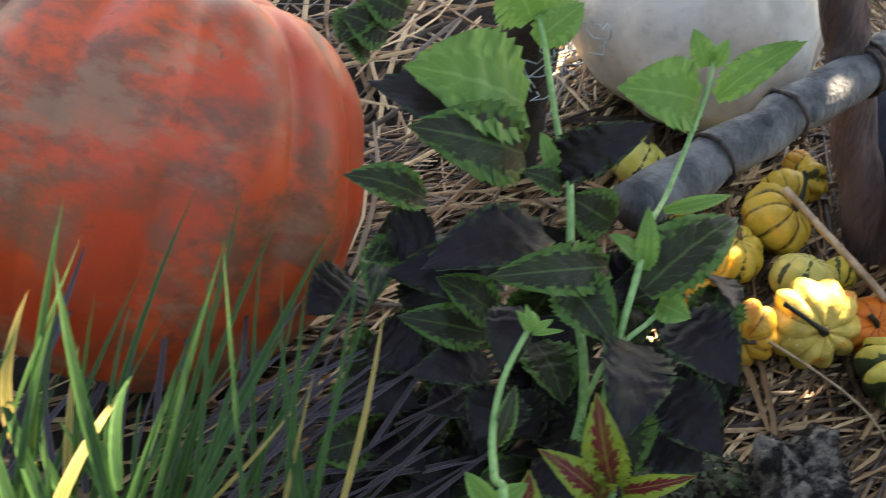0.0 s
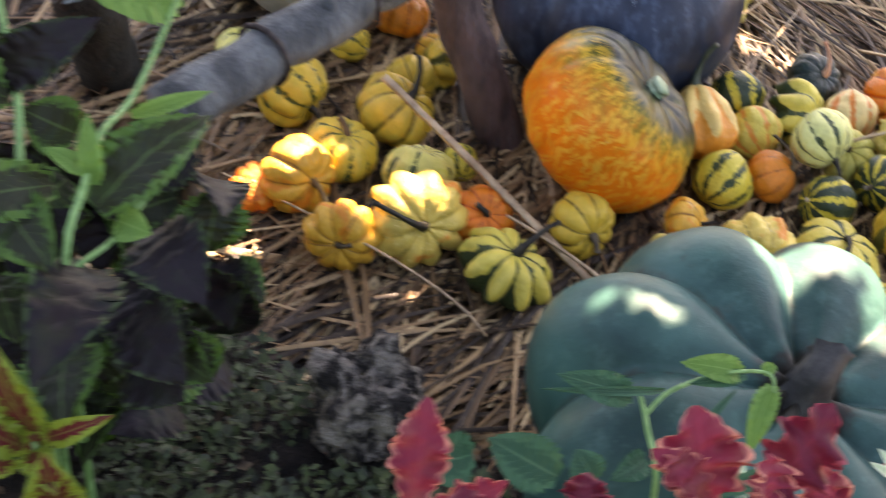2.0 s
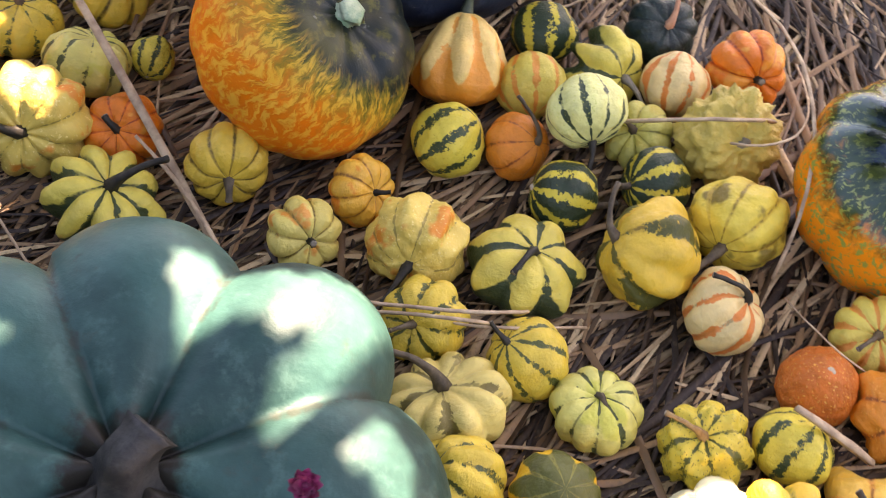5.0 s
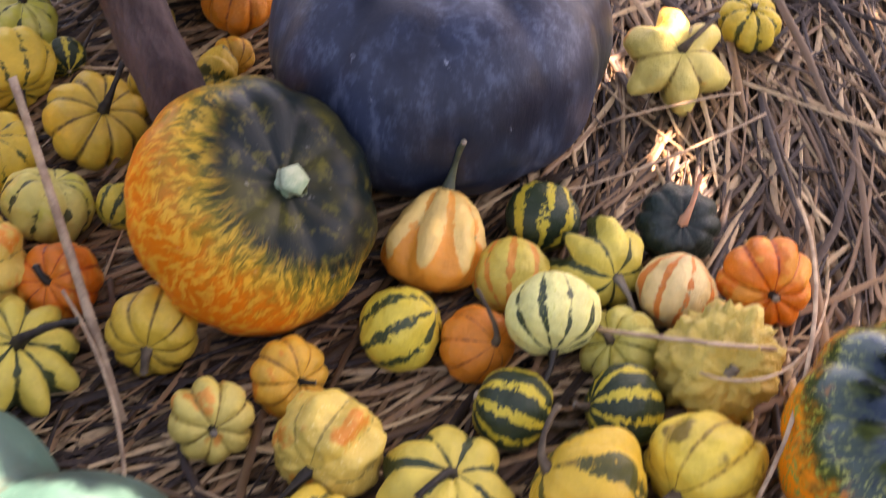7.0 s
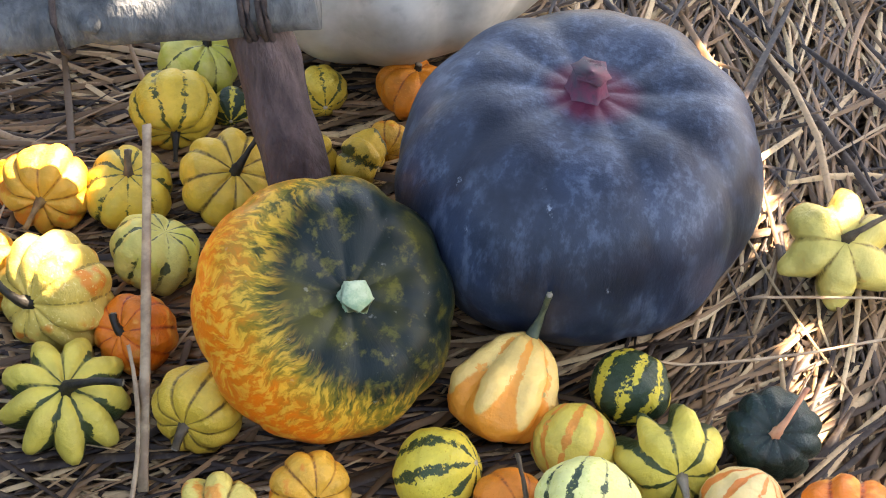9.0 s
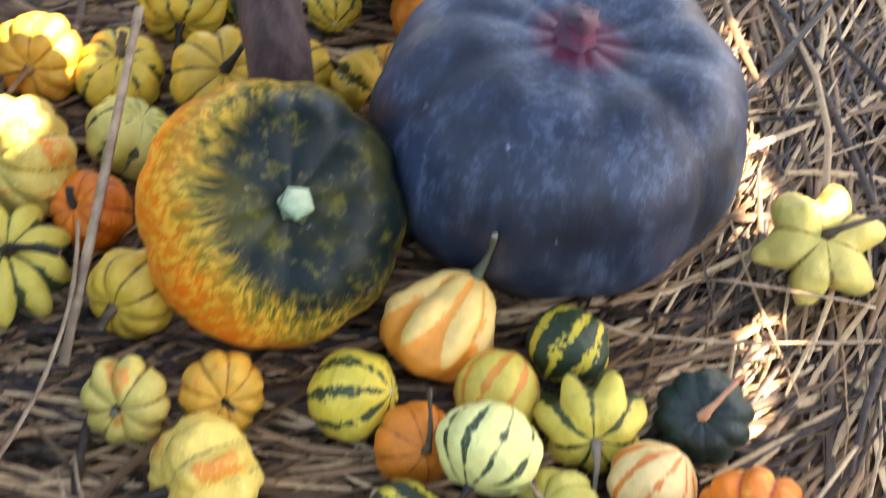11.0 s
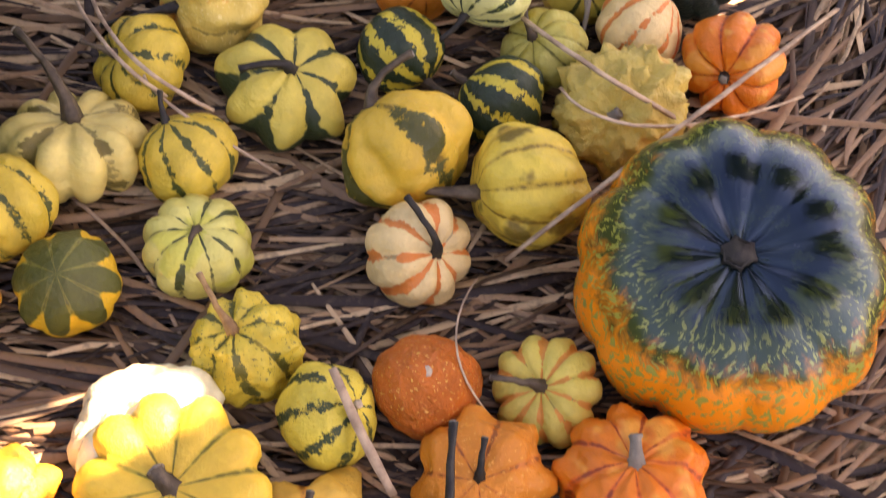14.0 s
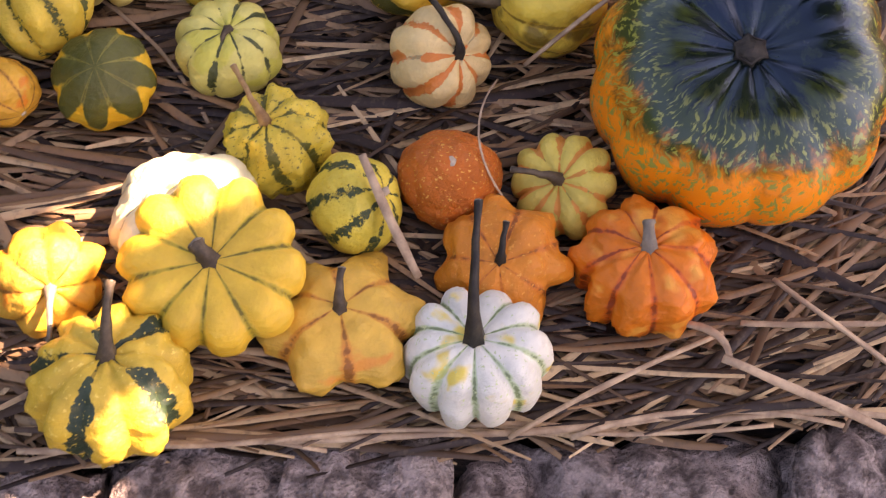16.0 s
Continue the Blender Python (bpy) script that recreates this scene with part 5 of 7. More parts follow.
leaf(red_coleus, (-0.881, -0.139, 0.347), (-0.894, -0.081, 0.360), 0.040, "leaf_plain")
leaf(red_coleus, (-0.869, -0.163, 0.352), (-0.864, -0.141, 0.366), 0.026, "leaf_plain")
salvia = plant("leafy_stem", (-0.749, -0.161, 0.000), "slender branching stem with pointed green leaves", "plant")
stalk(salvia, [(-0.766, -0.182, -0.010), (-0.767, -0.182, 0.239), (-0.742, -0.151, 0.289), (-0.730, -0.134, 0.306)], 0.0030, "stem_green")
stalk(salvia, [(-0.736, -0.145, 0.296), (-0.711, -0.152, 0.309), (-0.684, -0.182, 0.330), (-0.668, -0.215, 0.341), (-0.674, -0.227, 0.330)], 0.0020, "stem_green")
leaf(salvia, (-0.732, -0.132, 0.306), (-0.777, -0.081, 0.334), 0.026, "leaf_plain")
leaf(salvia, (-0.711, -0.152, 0.309), (-0.793, -0.078, 0.326), 0.007, "leaf_plain")
leaf(salvia, (-0.669, -0.198, 0.331), (-0.706, -0.156, 0.345), 0.022, "leaf_bright")
leaf(salvia, (-0.670, -0.200, 0.330), (-0.705, -0.166, 0.324), 0.013, "leaf_plain")
leaf(salvia, (-0.670, -0.222, 0.335), (-0.725, -0.234, 0.308), 0.020, "leaf_bright")
leaf(salvia, (-0.669, -0.210, 0.342), (-0.659, -0.219, 0.344), 0.011, "leaf_bright")
leaf(salvia, (-0.824, -0.038, 0.240), (-0.876, -0.010, 0.253), 0.044, "leaf_plain")
leaf(salvia, (-0.819, -0.208, 0.256), (-0.794, -0.224, 0.298), 0.035, "leaf_plain")
leaf(salvia, (-0.758, -0.232, 0.285), (-0.699, -0.277, 0.303), 0.016, "leaf_plain")
leaf(salvia, (-0.729, -0.189, 0.295), (-0.681, -0.198, 0.323), 0.006, "leaf_plain")
leaf(salvia, (-0.765, -0.219, 0.254), (-0.729, -0.227, 0.309), 0.027, "leaf_plain")
leaf(salvia, (-0.747, -0.162, 0.263), (-0.792, -0.153, 0.270), 0.023, "leaf_plain")
globe = plant("globe_flower", (-0.745, -0.372, 0.000), "red globe bud on a green stalk with pale bracts", "flower")
stalk(globe, [(-0.745, -0.372, -0.010), (-0.747, -0.372, 0.250), (-0.739, -0.358, 0.348), (-0.732, -0.346, 0.368)], 0.0027, "stem_green")
bud(globe, (-0.730, -0.342, 0.376), 0.0085, "petal_red")
leaf(globe, (-0.733, -0.347, 0.373), (-0.710, -0.363, 0.409), 0.010, "leaf_pale")
leaf(globe, (-0.733, -0.347, 0.373), (-0.736, -0.376, 0.388), 0.009, "leaf_pale")
leaf(globe, (-0.733, -0.347, 0.373), (-0.740, -0.329, 0.397), 0.008, "leaf_pale")
leaf(globe, (-0.733, -0.347, 0.373), (-0.751, -0.329, 0.390), 0.007, "leaf_pale")
leaf(globe, (-0.733, -0.347, 0.373), (-0.732, -0.355, 0.396), 0.006, "leaf_pale")
cosmos_c1 = plant("cosmos_flower", (-0.535, -0.447, 0.000), "half-open dark maroon flower on a thin stalk", "flower")
stalk(cosmos_c1, [(-0.535, -0.447, 0.000), (-0.517, -0.417, 0.255), (-0.525, -0.397, 0.425)], 0.0014, "stem_green")
flower_head(cosmos_c1, (-0.525, -0.397, 0.425), 0.0120, "petal_dark")
cosmos_c2 = plant("cosmos_flower", (-0.562, -0.443, 0.000), "dried black flower head on a thin stalk", "flower")
stalk(cosmos_c2, [(-0.562, -0.443, 0.000), (-0.544, -0.413, 0.195), (-0.552, -0.393, 0.324)], 0.0014, "stem_green")
flower_head(cosmos_c2, (-0.552, -0.393, 0.324), 0.0080, "petal_black")
cosmos_c3 = plant("cosmos_flower", (-0.525, -0.555, 0.000), "open magenta flower with dark petal tips", "flower")
stalk(cosmos_c3, [(-0.525, -0.555, 0.000), (-0.507, -0.525, 0.237), (-0.515, -0.505, 0.394)], 0.0014, "stem_green")
flower_head(cosmos_c3, (-0.515, -0.505, 0.394), 0.0210, "petal_magenta")
zinnia = plant("pink_zinnia", (-0.377, -0.535, 0.000), "low pink zinnia among pale leaves", "flower")
stalk(zinnia, [(-0.527, -0.570, 0.000), (-0.527, -0.550, 0.313)], 0.0014, "stem_green")
flower_head(zinnia, (-0.527, -0.550, 0.313), 0.018, "petal_pink")
stalk(zinnia, [(-0.499, -0.589, 0.000), (-0.499, -0.569, 0.323)], 0.0014, "stem_green")
flower_head(zinnia, (-0.499, -0.569, 0.323), 0.018, "petal_pink")
stalk(zinnia, [(-0.496, -0.607, 0.000), (-0.496, -0.587, 0.316)], 0.0014, "stem_green")
flower_head(zinnia, (-0.496, -0.587, 0.316), 0.018, "petal_pink")
dusty = plant("silver_foliage", (-0.433, -0.472, 0.000), "pale silver-green cut foliage", "plant")
leaf(dusty, (-0.478, -0.453, 0.146), (-0.508, -0.452, 0.159), 0.008, "leaf_bright")
leaf(dusty, (-0.431, -0.471, 0.169), (-0.432, -0.492, 0.191), 0.008, "leaf_bright")
leaf(dusty, (-0.466, -0.444, 0.159), (-0.465, -0.465, 0.182), 0.008, "leaf_pale")
leaf(dusty, (-0.429, -0.504, 0.154), (-0.447, -0.491, 0.182), 0.008, "leaf_pale")
leaf(dusty, (-0.458, -0.500, 0.135), (-0.486, -0.486, 0.157), 0.008, "leaf_bright")
leaf(dusty, (-0.427, -0.475, 0.170), (-0.434, -0.472, 0.201), 0.008, "leaf_pale")
leaf(dusty, (-0.456, -0.441, 0.168), (-0.455, -0.450, 0.197), 0.008, "leaf_pale")
leaf(dusty, (-0.452, -0.508, 0.136), (-0.462, -0.499, 0.167), 0.008, "leaf_bright")
leaf(dusty, (-0.475, -0.476, 0.136), (-0.505, -0.467, 0.153), 0.008, "leaf_bright")
leaf(dusty, (-0.412, -0.495, 0.170), (-0.424, -0.515, 0.185), 0.008, "leaf_pale")
leaf(dusty, (-0.417, -0.515, 0.156), (-0.437, -0.500, 0.184), 0.008, "leaf_pale")
leaf(dusty, (-0.452, -0.472, 0.155), (-0.481, -0.472, 0.168), 0.008, "leaf_pale")
leaf(dusty, (-0.463, -0.497, 0.133), (-0.477, -0.486, 0.163), 0.008, "leaf_bright")
leaf(dusty, (-0.445, -0.524, 0.132), (-0.460, -0.512, 0.162), 0.008, "leaf_pale")
leaf(dusty, (-0.444, -0.524, 0.133), (-0.442, -0.535, 0.162), 0.008, "leaf_pale")
leaf(dusty, (-0.429, -0.484, 0.164), (-0.430, -0.489, 0.194), 0.008, "leaf_pale")
leaf(dusty, (-0.458, -0.441, 0.166), (-0.457, -0.449, 0.196), 0.008, "leaf_bright")
leaf(dusty, (-0.499, -0.449, 0.134), (-0.529, -0.443, 0.149), 0.008, "leaf_pale")
leaf(dusty, (-0.482, -0.466, 0.137), (-0.480, -0.476, 0.167), 0.008, "leaf_pale")
leaf(dusty, (-0.431, -0.469, 0.170), (-0.441, -0.462, 0.200), 0.008, "leaf_pale")
leaf(dusty, (-0.443, -0.526, 0.133), (-0.472, -0.512, 0.153), 0.008, "leaf_bright")
leaf(dusty, (-0.457, -0.443, 0.166), (-0.478, -0.430, 0.192), 0.008, "leaf_pale")
leaf(dusty, (-0.477, -0.445, 0.151), (-0.497, -0.431, 0.178), 0.008, "leaf_pale")
leaf(dusty, (-0.505, -0.447, 0.130), (-0.532, -0.452, 0.143), 0.008, "leaf_bright")
leaf(dusty, (-0.420, -0.506, 0.158), (-0.452, -0.495, 0.176), 0.008, "leaf_pale")
leaf(dusty, (-0.448, -0.491, 0.147), (-0.473, -0.476, 0.171), 0.008, "leaf_bright")
leaf(dusty, (-0.421, -0.515, 0.153), (-0.453, -0.506, 0.169), 0.008, "leaf_bright")
leaf(dusty, (-0.470, -0.445, 0.156), (-0.469, -0.464, 0.180), 0.008, "leaf_pale")
leaf(dusty, (-0.435, -0.462, 0.171), (-0.467, -0.456, 0.186), 0.008, "leaf_pale")
leaf(dusty, (-0.498, -0.436, 0.141), (-0.516, -0.424, 0.169), 0.008, "leaf_pale")
leaf(dusty, (-0.445, -0.485, 0.152), (-0.459, -0.474, 0.182), 0.008, "leaf_pale")
leaf(dusty, (-0.448, -0.502, 0.141), (-0.449, -0.522, 0.164), 0.008, "leaf_pale")
leaf(dusty, (-0.458, -0.507, 0.132), (-0.481, -0.518, 0.144), 0.008, "leaf_pale")
leaf(dusty, (-0.442, -0.477, 0.158), (-0.473, -0.476, 0.171), 0.008, "leaf_pale")
grass = plant("grass_clump", (-1.25, 0.3, 0.0), "clump of upright green grass blades with dry ones", "grass")
blade((-1.394, 0.390, 0.369), (-1.204, 0.440, 0.539), 0.0105, "blade_green")
blade((-1.387, 0.422, 0.335), (-1.244, 0.493, 0.528), 0.0100, "blade_green")
blade((-1.408, 0.482, 0.354), (-1.260, 0.573, 0.531), 0.0082, "blade_green")
blade((-1.471, 0.472, 0.446), (-1.394, 0.542, 0.583), 0.0108, "blade_green")
blade((-1.462, 0.407, 0.480), (-1.435, 0.491, 0.575), 0.0119, "blade_green")
blade((-1.343, 0.390, 0.329), (-1.194, 0.415, 0.536), 0.0069, "blade_green")
blade((-1.348, 0.328, 0.388), (-1.284, 0.390, 0.539), 0.0065, "blade_green")
blade((-1.337, 0.297, 0.515), (-1.255, 0.354, 0.611), 0.0036, "blade_green")
blade((-1.482, 0.481, 0.469), (-1.469, 0.502, 0.546), 0.0147, "blade_dry")
blade((-1.496, 0.432, 0.443), (-1.479, 0.510, 0.492), 0.0136, "blade_green")
blade((-1.434, 0.423, 0.372), (-1.451, 0.463, 0.439), 0.0130, "blade_green")
blade((-1.443, 0.386, 0.436), (-1.323, 0.447, 0.534), 0.0065, "blade_green")
blade((-1.417, 0.348, 0.436), (-1.318, 0.374, 0.536), 0.0057, "blade_green")
blade((-1.434, 0.433, 0.427), (-1.372, 0.505, 0.500), 0.0059, "blade_green")
blade((-1.438, 0.478, 0.405), (-1.393, 0.532, 0.446), 0.0078, "blade_dry")
blade((-1.413, 0.400, 0.389), (-1.278, 0.446, 0.588), 0.0077, "blade_green")
blade((-1.507, 0.438, 0.428), (-1.458, 0.474, 0.549), 0.0089, "blade_green")
blade((-1.366, 0.425, 0.371), (-1.290, 0.456, 0.510), 0.0054, "blade_green")
blade((-1.451, 0.394, 0.494), (-1.412, 0.440, 0.501), 0.0102, "blade_green")
blade((-1.490, 0.416, 0.422), (-1.402, 0.458, 0.482), 0.0121, "blade_dry")
blade((-1.519, 0.427, 0.435), (-1.502, 0.485, 0.492), 0.0119, "blade_green")
blade((-1.480, 0.410, 0.420), (-1.473, 0.482, 0.433), 0.0122, "blade_green")
blade((-1.280, 0.320, 0.434), (-1.217, 0.359, 0.500), 0.0057, "blade_dry")
blade((-1.162, 0.492, 0.095), (-1.005, 0.474, 0.180), 0.0082, "blade_purple")
blade((-1.221, 0.523, 0.166), (-1.134, 0.496, 0.208), 0.0056, "blade_purple")
blade((-1.467, 0.432, 0.387), (-1.409, 0.491, 0.529), 0.0072, "blade_green")
blade((-1.318, 0.336, 0.346), (-1.260, 0.431, 0.457), 0.0070, "blade_green")
blade((-1.460, 0.512, 0.350), (-1.416, 0.530, 0.435), 0.0037, "blade_green")
blade((-1.347, 0.317, 0.388), (-1.310, 0.369, 0.461), 0.0084, "blade_green")
blade((-1.457, 0.467, 0.343), (-1.354, 0.474, 0.493), 0.0044, "blade_green")
blade((-1.546, 0.480, 0.375), (-1.497, 0.531, 0.455), 0.0060, "blade_dry")
blade((-1.379, 0.601, 0.140), (-1.323, 0.711, 0.265), 0.0080, "blade_purple")
blade((-1.355, 0.677, 0.056), (-1.255, 0.796, 0.246), 0.0073, "blade_purple")
blade((-1.261, 0.620, 0.126), (-1.152, 0.716, 0.285), 0.0077, "blade_purple")
blade((-1.455, 0.359, 0.409), (-1.331, 0.431, 0.595), 0.0052, "blade_green")
blade((-1.402, 0.441, 0.299), (-1.310, 0.436, 0.398), 0.0091, "blade_green")
blade((-1.211, 0.533, 0.162), (-1.117, 0.499, 0.271), 0.0108, "blade_purple")
blade((-1.429, 0.383, 0.451), (-1.342, 0.407, 0.589), 0.0044, "blade_green")
blade((-1.398, 0.453, 0.331), (-1.281, 0.465, 0.419), 0.0053, "blade_green")
blade((-1.311, 0.344, 0.348), (-1.149, 0.427, 0.502), 0.0045, "blade_green")
blade((-1.428, 0.407, 0.358), (-1.375, 0.493, 0.414), 0.0083, "blade_green")
blade((-1.356, 0.363, 0.416), (-1.308, 0.355, 0.458), 0.0033, "blade_dry")
blade((-1.461, 0.512, 0.310), (-1.329, 0.628, 0.470), 0.0052, "blade_green")
blade((-1.336, 0.369, 0.322), (-1.253, 0.510, 0.505), 0.0061, "blade_green")
blade((-1.333, 0.375, 0.380), (-1.254, 0.426, 0.499), 0.0050, "blade_green")
blade((-1.302, 0.691, 0.053), (-1.185, 0.827, 0.212), 0.0120, "blade_purple")
blade((-1.522, 0.467, 0.403), (-1.410, 0.532, 0.501), 0.0033, "blade_green")
blade((-1.541, 0.473, 0.421), (-1.473, 0.484, 0.537), 0.0062, "blade_green")
blade((-1.254, 0.595, 0.094), (-1.174, 0.665, 0.245), 0.0094, "blade_purple")
blade((-1.343, 0.322, 0.403), (-1.282, 0.439, 0.527), 0.0045, "blade_green")
blade((-1.405, 0.315, 0.473), (-1.329, 0.429, 0.596), 0.0044, "blade_green")
blade((-1.420, 0.685, 0.113), (-1.292, 0.682, 0.236), 0.0100, "blade_purple")
blade((-1.419, 0.356, 0.404), (-1.299, 0.449, 0.554), 0.0061, "blade_green")
blade((-1.287, 0.648, 0.097), (-1.213, 0.705, 0.231), 0.0084, "blade_purple")
blade((-1.393, 0.677, 0.177), (-1.252, 0.714, 0.360), 0.0098, "blade_purple")
blade((-1.386, 0.321, 0.390), (-1.330, 0.336, 0.501), 0.0031, "blade_green")
blade((-1.537, 0.449, 0.415), (-1.392, 0.516, 0.568), 0.0045, "blade_green")
blade((-1.194, 0.542, 0.118), (-1.092, 0.684, 0.260), 0.0088, "blade_purple")
blade((-1.347, 0.720, 0.035), (-1.181, 0.753, 0.168), 0.0118, "blade_purple")
blade((-1.326, 0.579, 0.099), (-1.253, 0.630, 0.244), 0.0051, "blade_purple")
blade((-1.400, 0.690, 0.128), (-1.237, 0.742, 0.324), 0.0075, "blade_purple")
blade((-1.351, 0.327, 0.396), (-1.291, 0.366, 0.471), 0.0040, "blade_dry")
blade((-1.388, 0.357, 0.431), (-1.335, 0.375, 0.444), 0.0075, "blade_green")
blade((-1.425, 0.347, 0.407), (-1.343, 0.389, 0.517), 0.0081, "blade_green")
blade((-1.443, 0.503, 0.338), (-1.311, 0.563, 0.467), 0.0066, "blade_green")
blade((-1.489, 0.421, 0.399), (-1.475, 0.456, 0.463), 0.0055, "blade_green")
blade((-1.429, 0.441, 0.327), (-1.336, 0.448, 0.477), 0.0060, "blade_green")
blade((-1.126, 0.412, 0.227), (-0.964, 0.374, 0.344), 0.0048, "blade_purple")
blade((-1.188, 0.563, 0.181), (-1.053, 0.491, 0.292), 0.0073, "blade_purple")
blade((-1.125, 0.417, 0.252), (-1.059, 0.368, 0.308), 0.0035, "blade_purple")
blade((-1.123, 0.454, 0.101), (-0.979, 0.346, 0.155), 0.0070, "blade_purple")
blade((-1.152, 0.571, 0.112), (-1.015, 0.476, 0.128), 0.0035, "blade_purple")
blade((-1.053, 0.482, 0.140), (-0.954, 0.431, 0.248), 0.0063, "blade_purple")
blade((-1.255, 0.566, 0.206), (-1.162, 0.501, 0.300), 0.0037, "blade_purple")
blade((-1.175, 0.445, 0.129), (-1.066, 0.401, 0.213), 0.0034, "blade_purple")
blade((-1.238, 0.489, 0.197), (-1.129, 0.499, 0.296), 0.0066, "blade_purple")
blade((-1.277, 0.505, 0.160), (-1.163, 0.477, 0.265), 0.0060, "blade_purple")
blade((-1.221, 0.500, 0.173), (-1.060, 0.468, 0.259), 0.0040, "blade_purple")
blade((-1.148, 0.414, 0.135), (-1.022, 0.343, 0.225), 0.0033, "blade_purple")
blade((-1.188, 0.470, 0.233), (-1.048, 0.412, 0.325), 0.0052, "blade_purple")
blade((-1.212, 0.552, 0.127), (-1.088, 0.473, 0.156), 0.0070, "blade_purple")
blade((-1.080, 0.522, 0.161), (-0.921, 0.413, 0.185), 0.0046, "blade_purple")
blade((-1.148, 0.431, 0.191), (-1.034, 0.374, 0.296), 0.0048, "blade_purple")
blade((-1.155, 0.570, 0.163), (-1.040, 0.582, 0.240), 0.0065, "blade_purple")
blade((-1.164, 0.472, 0.141), (-1.052, 0.428, 0.167), 0.0046, "blade_purple")
blade((-1.069, 0.461, 0.216), (-0.970, 0.385, 0.273), 0.0064, "blade_purple")
blade((-1.200, 0.505, 0.217), (-1.108, 0.448, 0.315), 0.0061, "blade_purple")
blade((-1.192, 0.509, 0.109), (-1.097, 0.490, 0.128), 0.0034, "blade_purple")
blade((-1.212, 0.579, 0.077), (-1.084, 0.481, 0.122), 0.0039, "blade_purple")
blade((-1.174, 0.506, 0.118), (-0.990, 0.457, 0.199), 0.0057, "blade_purple")
blade((-1.191, 0.590, 0.129), (-1.085, 0.571, 0.197), 0.0056, "blade_purple")
blade((-1.202, 0.557, 0.193), (-1.083, 0.451, 0.217), 0.0065, "blade_purple")
blade((-1.145, 0.375, 0.170), (-1.048, 0.329, 0.261), 0.0053, "blade_purple")
blade((-1.149, 0.453, 0.098), (-0.997, 0.384, 0.122), 0.0069, "blade_purple")
blade((-1.164, 0.494, 0.149), (-1.054, 0.386, 0.176), 0.0064, "blade_purple")
blade((-1.144, 0.456, 0.188), (-1.026, 0.399, 0.257), 0.0037, "blade_purple")
blade((-1.106, 0.543, 0.179), (-0.973, 0.498, 0.272), 0.0051, "blade_purple")
blade((-1.139, 0.486, 0.064), (-1.013, 0.359, 0.124), 0.0068, "blade_purple")
blade((-1.130, 0.487, 0.235), (-1.035, 0.432, 0.274), 0.0031, "blade_purple")
blade((-1.182, 0.454, 0.133), (-1.040, 0.455, 0.222), 0.0060, "blade_purple")
blade((-1.218, 0.563, 0.079), (-1.040, 0.547, 0.178), 0.0064, "blade_purple")
blade((-1.102, 0.470, 0.174), (-0.952, 0.404, 0.321), 0.0069, "blade_purple")
blade((-1.178, 0.495, 0.128), (-1.076, 0.419, 0.155), 0.0031, "blade_purple")
blade((-1.215, 0.588, 0.186), (-1.130, 0.557, 0.265), 0.0060, "blade_purple")
blade((-1.133, 0.509, 0.150), (-0.988, 0.442, 0.181), 0.0051, "blade_purple")
blade((-1.144, 0.427, 0.228), (-1.023, 0.436, 0.324), 0.0059, "blade_purple")
blade((-1.185, 0.516, 0.190), (-1.056, 0.470, 0.270), 0.0038, "blade_purple")
blade((-1.200, 0.636, 0.136), (-1.050, 0.549, 0.149), 0.0052, "blade_purple")
blade((-1.185, 0.580, 0.170), (-1.106, 0.538, 0.245), 0.0037, "blade_purple")
blade((-1.189, 0.641, 0.144), (-1.103, 0.603, 0.231), 0.0033, "blade_purple")
blade((-1.245, 0.573, 0.172), (-1.107, 0.557, 0.245), 0.0030, "blade_purple")
blade((-1.184, 0.504, 0.195), (-1.087, 0.516, 0.319), 0.0038, "blade_purple")
blade((-1.195, 0.606, 0.104), (-1.071, 0.610, 0.164), 0.0047, "blade_purple")
blade((-1.212, 0.575, 0.222), (-1.090, 0.486, 0.277), 0.0063, "blade_purple")
blade((-1.204, 0.457, 0.147), (-1.129, 0.395, 0.210), 0.0040, "blade_purple")
blade((-1.134, 0.413, 0.190), (-1.027, 0.364, 0.188), 0.0058, "blade_purple")
blade((-1.122, 0.378, 0.218), (-1.080, 0.331, 0.248), 0.0031, "blade_purple")
blade((-1.212, 0.557, 0.238), (-1.138, 0.538, 0.339), 0.0067, "blade_purple")
blade((-1.233, 0.519, 0.106), (-1.085, 0.499, 0.196), 0.0071, "blade_purple")
blade((-1.032, 0.470, 0.186), (-0.909, 0.445, 0.264), 0.0075, "blade_purple")
blade((-1.196, 0.608, 0.138), (-1.082, 0.479, 0.203), 0.0048, "blade_purple")
blade((-1.212, 0.496, 0.169), (-1.056, 0.402, 0.183), 0.0061, "blade_purple")
blade((-1.172, 0.402, 0.190), (-1.040, 0.368, 0.313), 0.0043, "blade_purple")
blade((-1.161, 0.526, 0.192), (-1.028, 0.441, 0.278), 0.0041, "blade_purple")
blade((-1.223, 0.543, 0.129), (-1.099, 0.479, 0.249), 0.0046, "blade_purple")
blade((-1.164, 0.499, 0.230), (-1.033, 0.415, 0.228), 0.0048, "blade_purple")
blade((-1.154, 0.413, 0.196), (-1.064, 0.393, 0.210), 0.0064, "blade_purple")
grass_done()


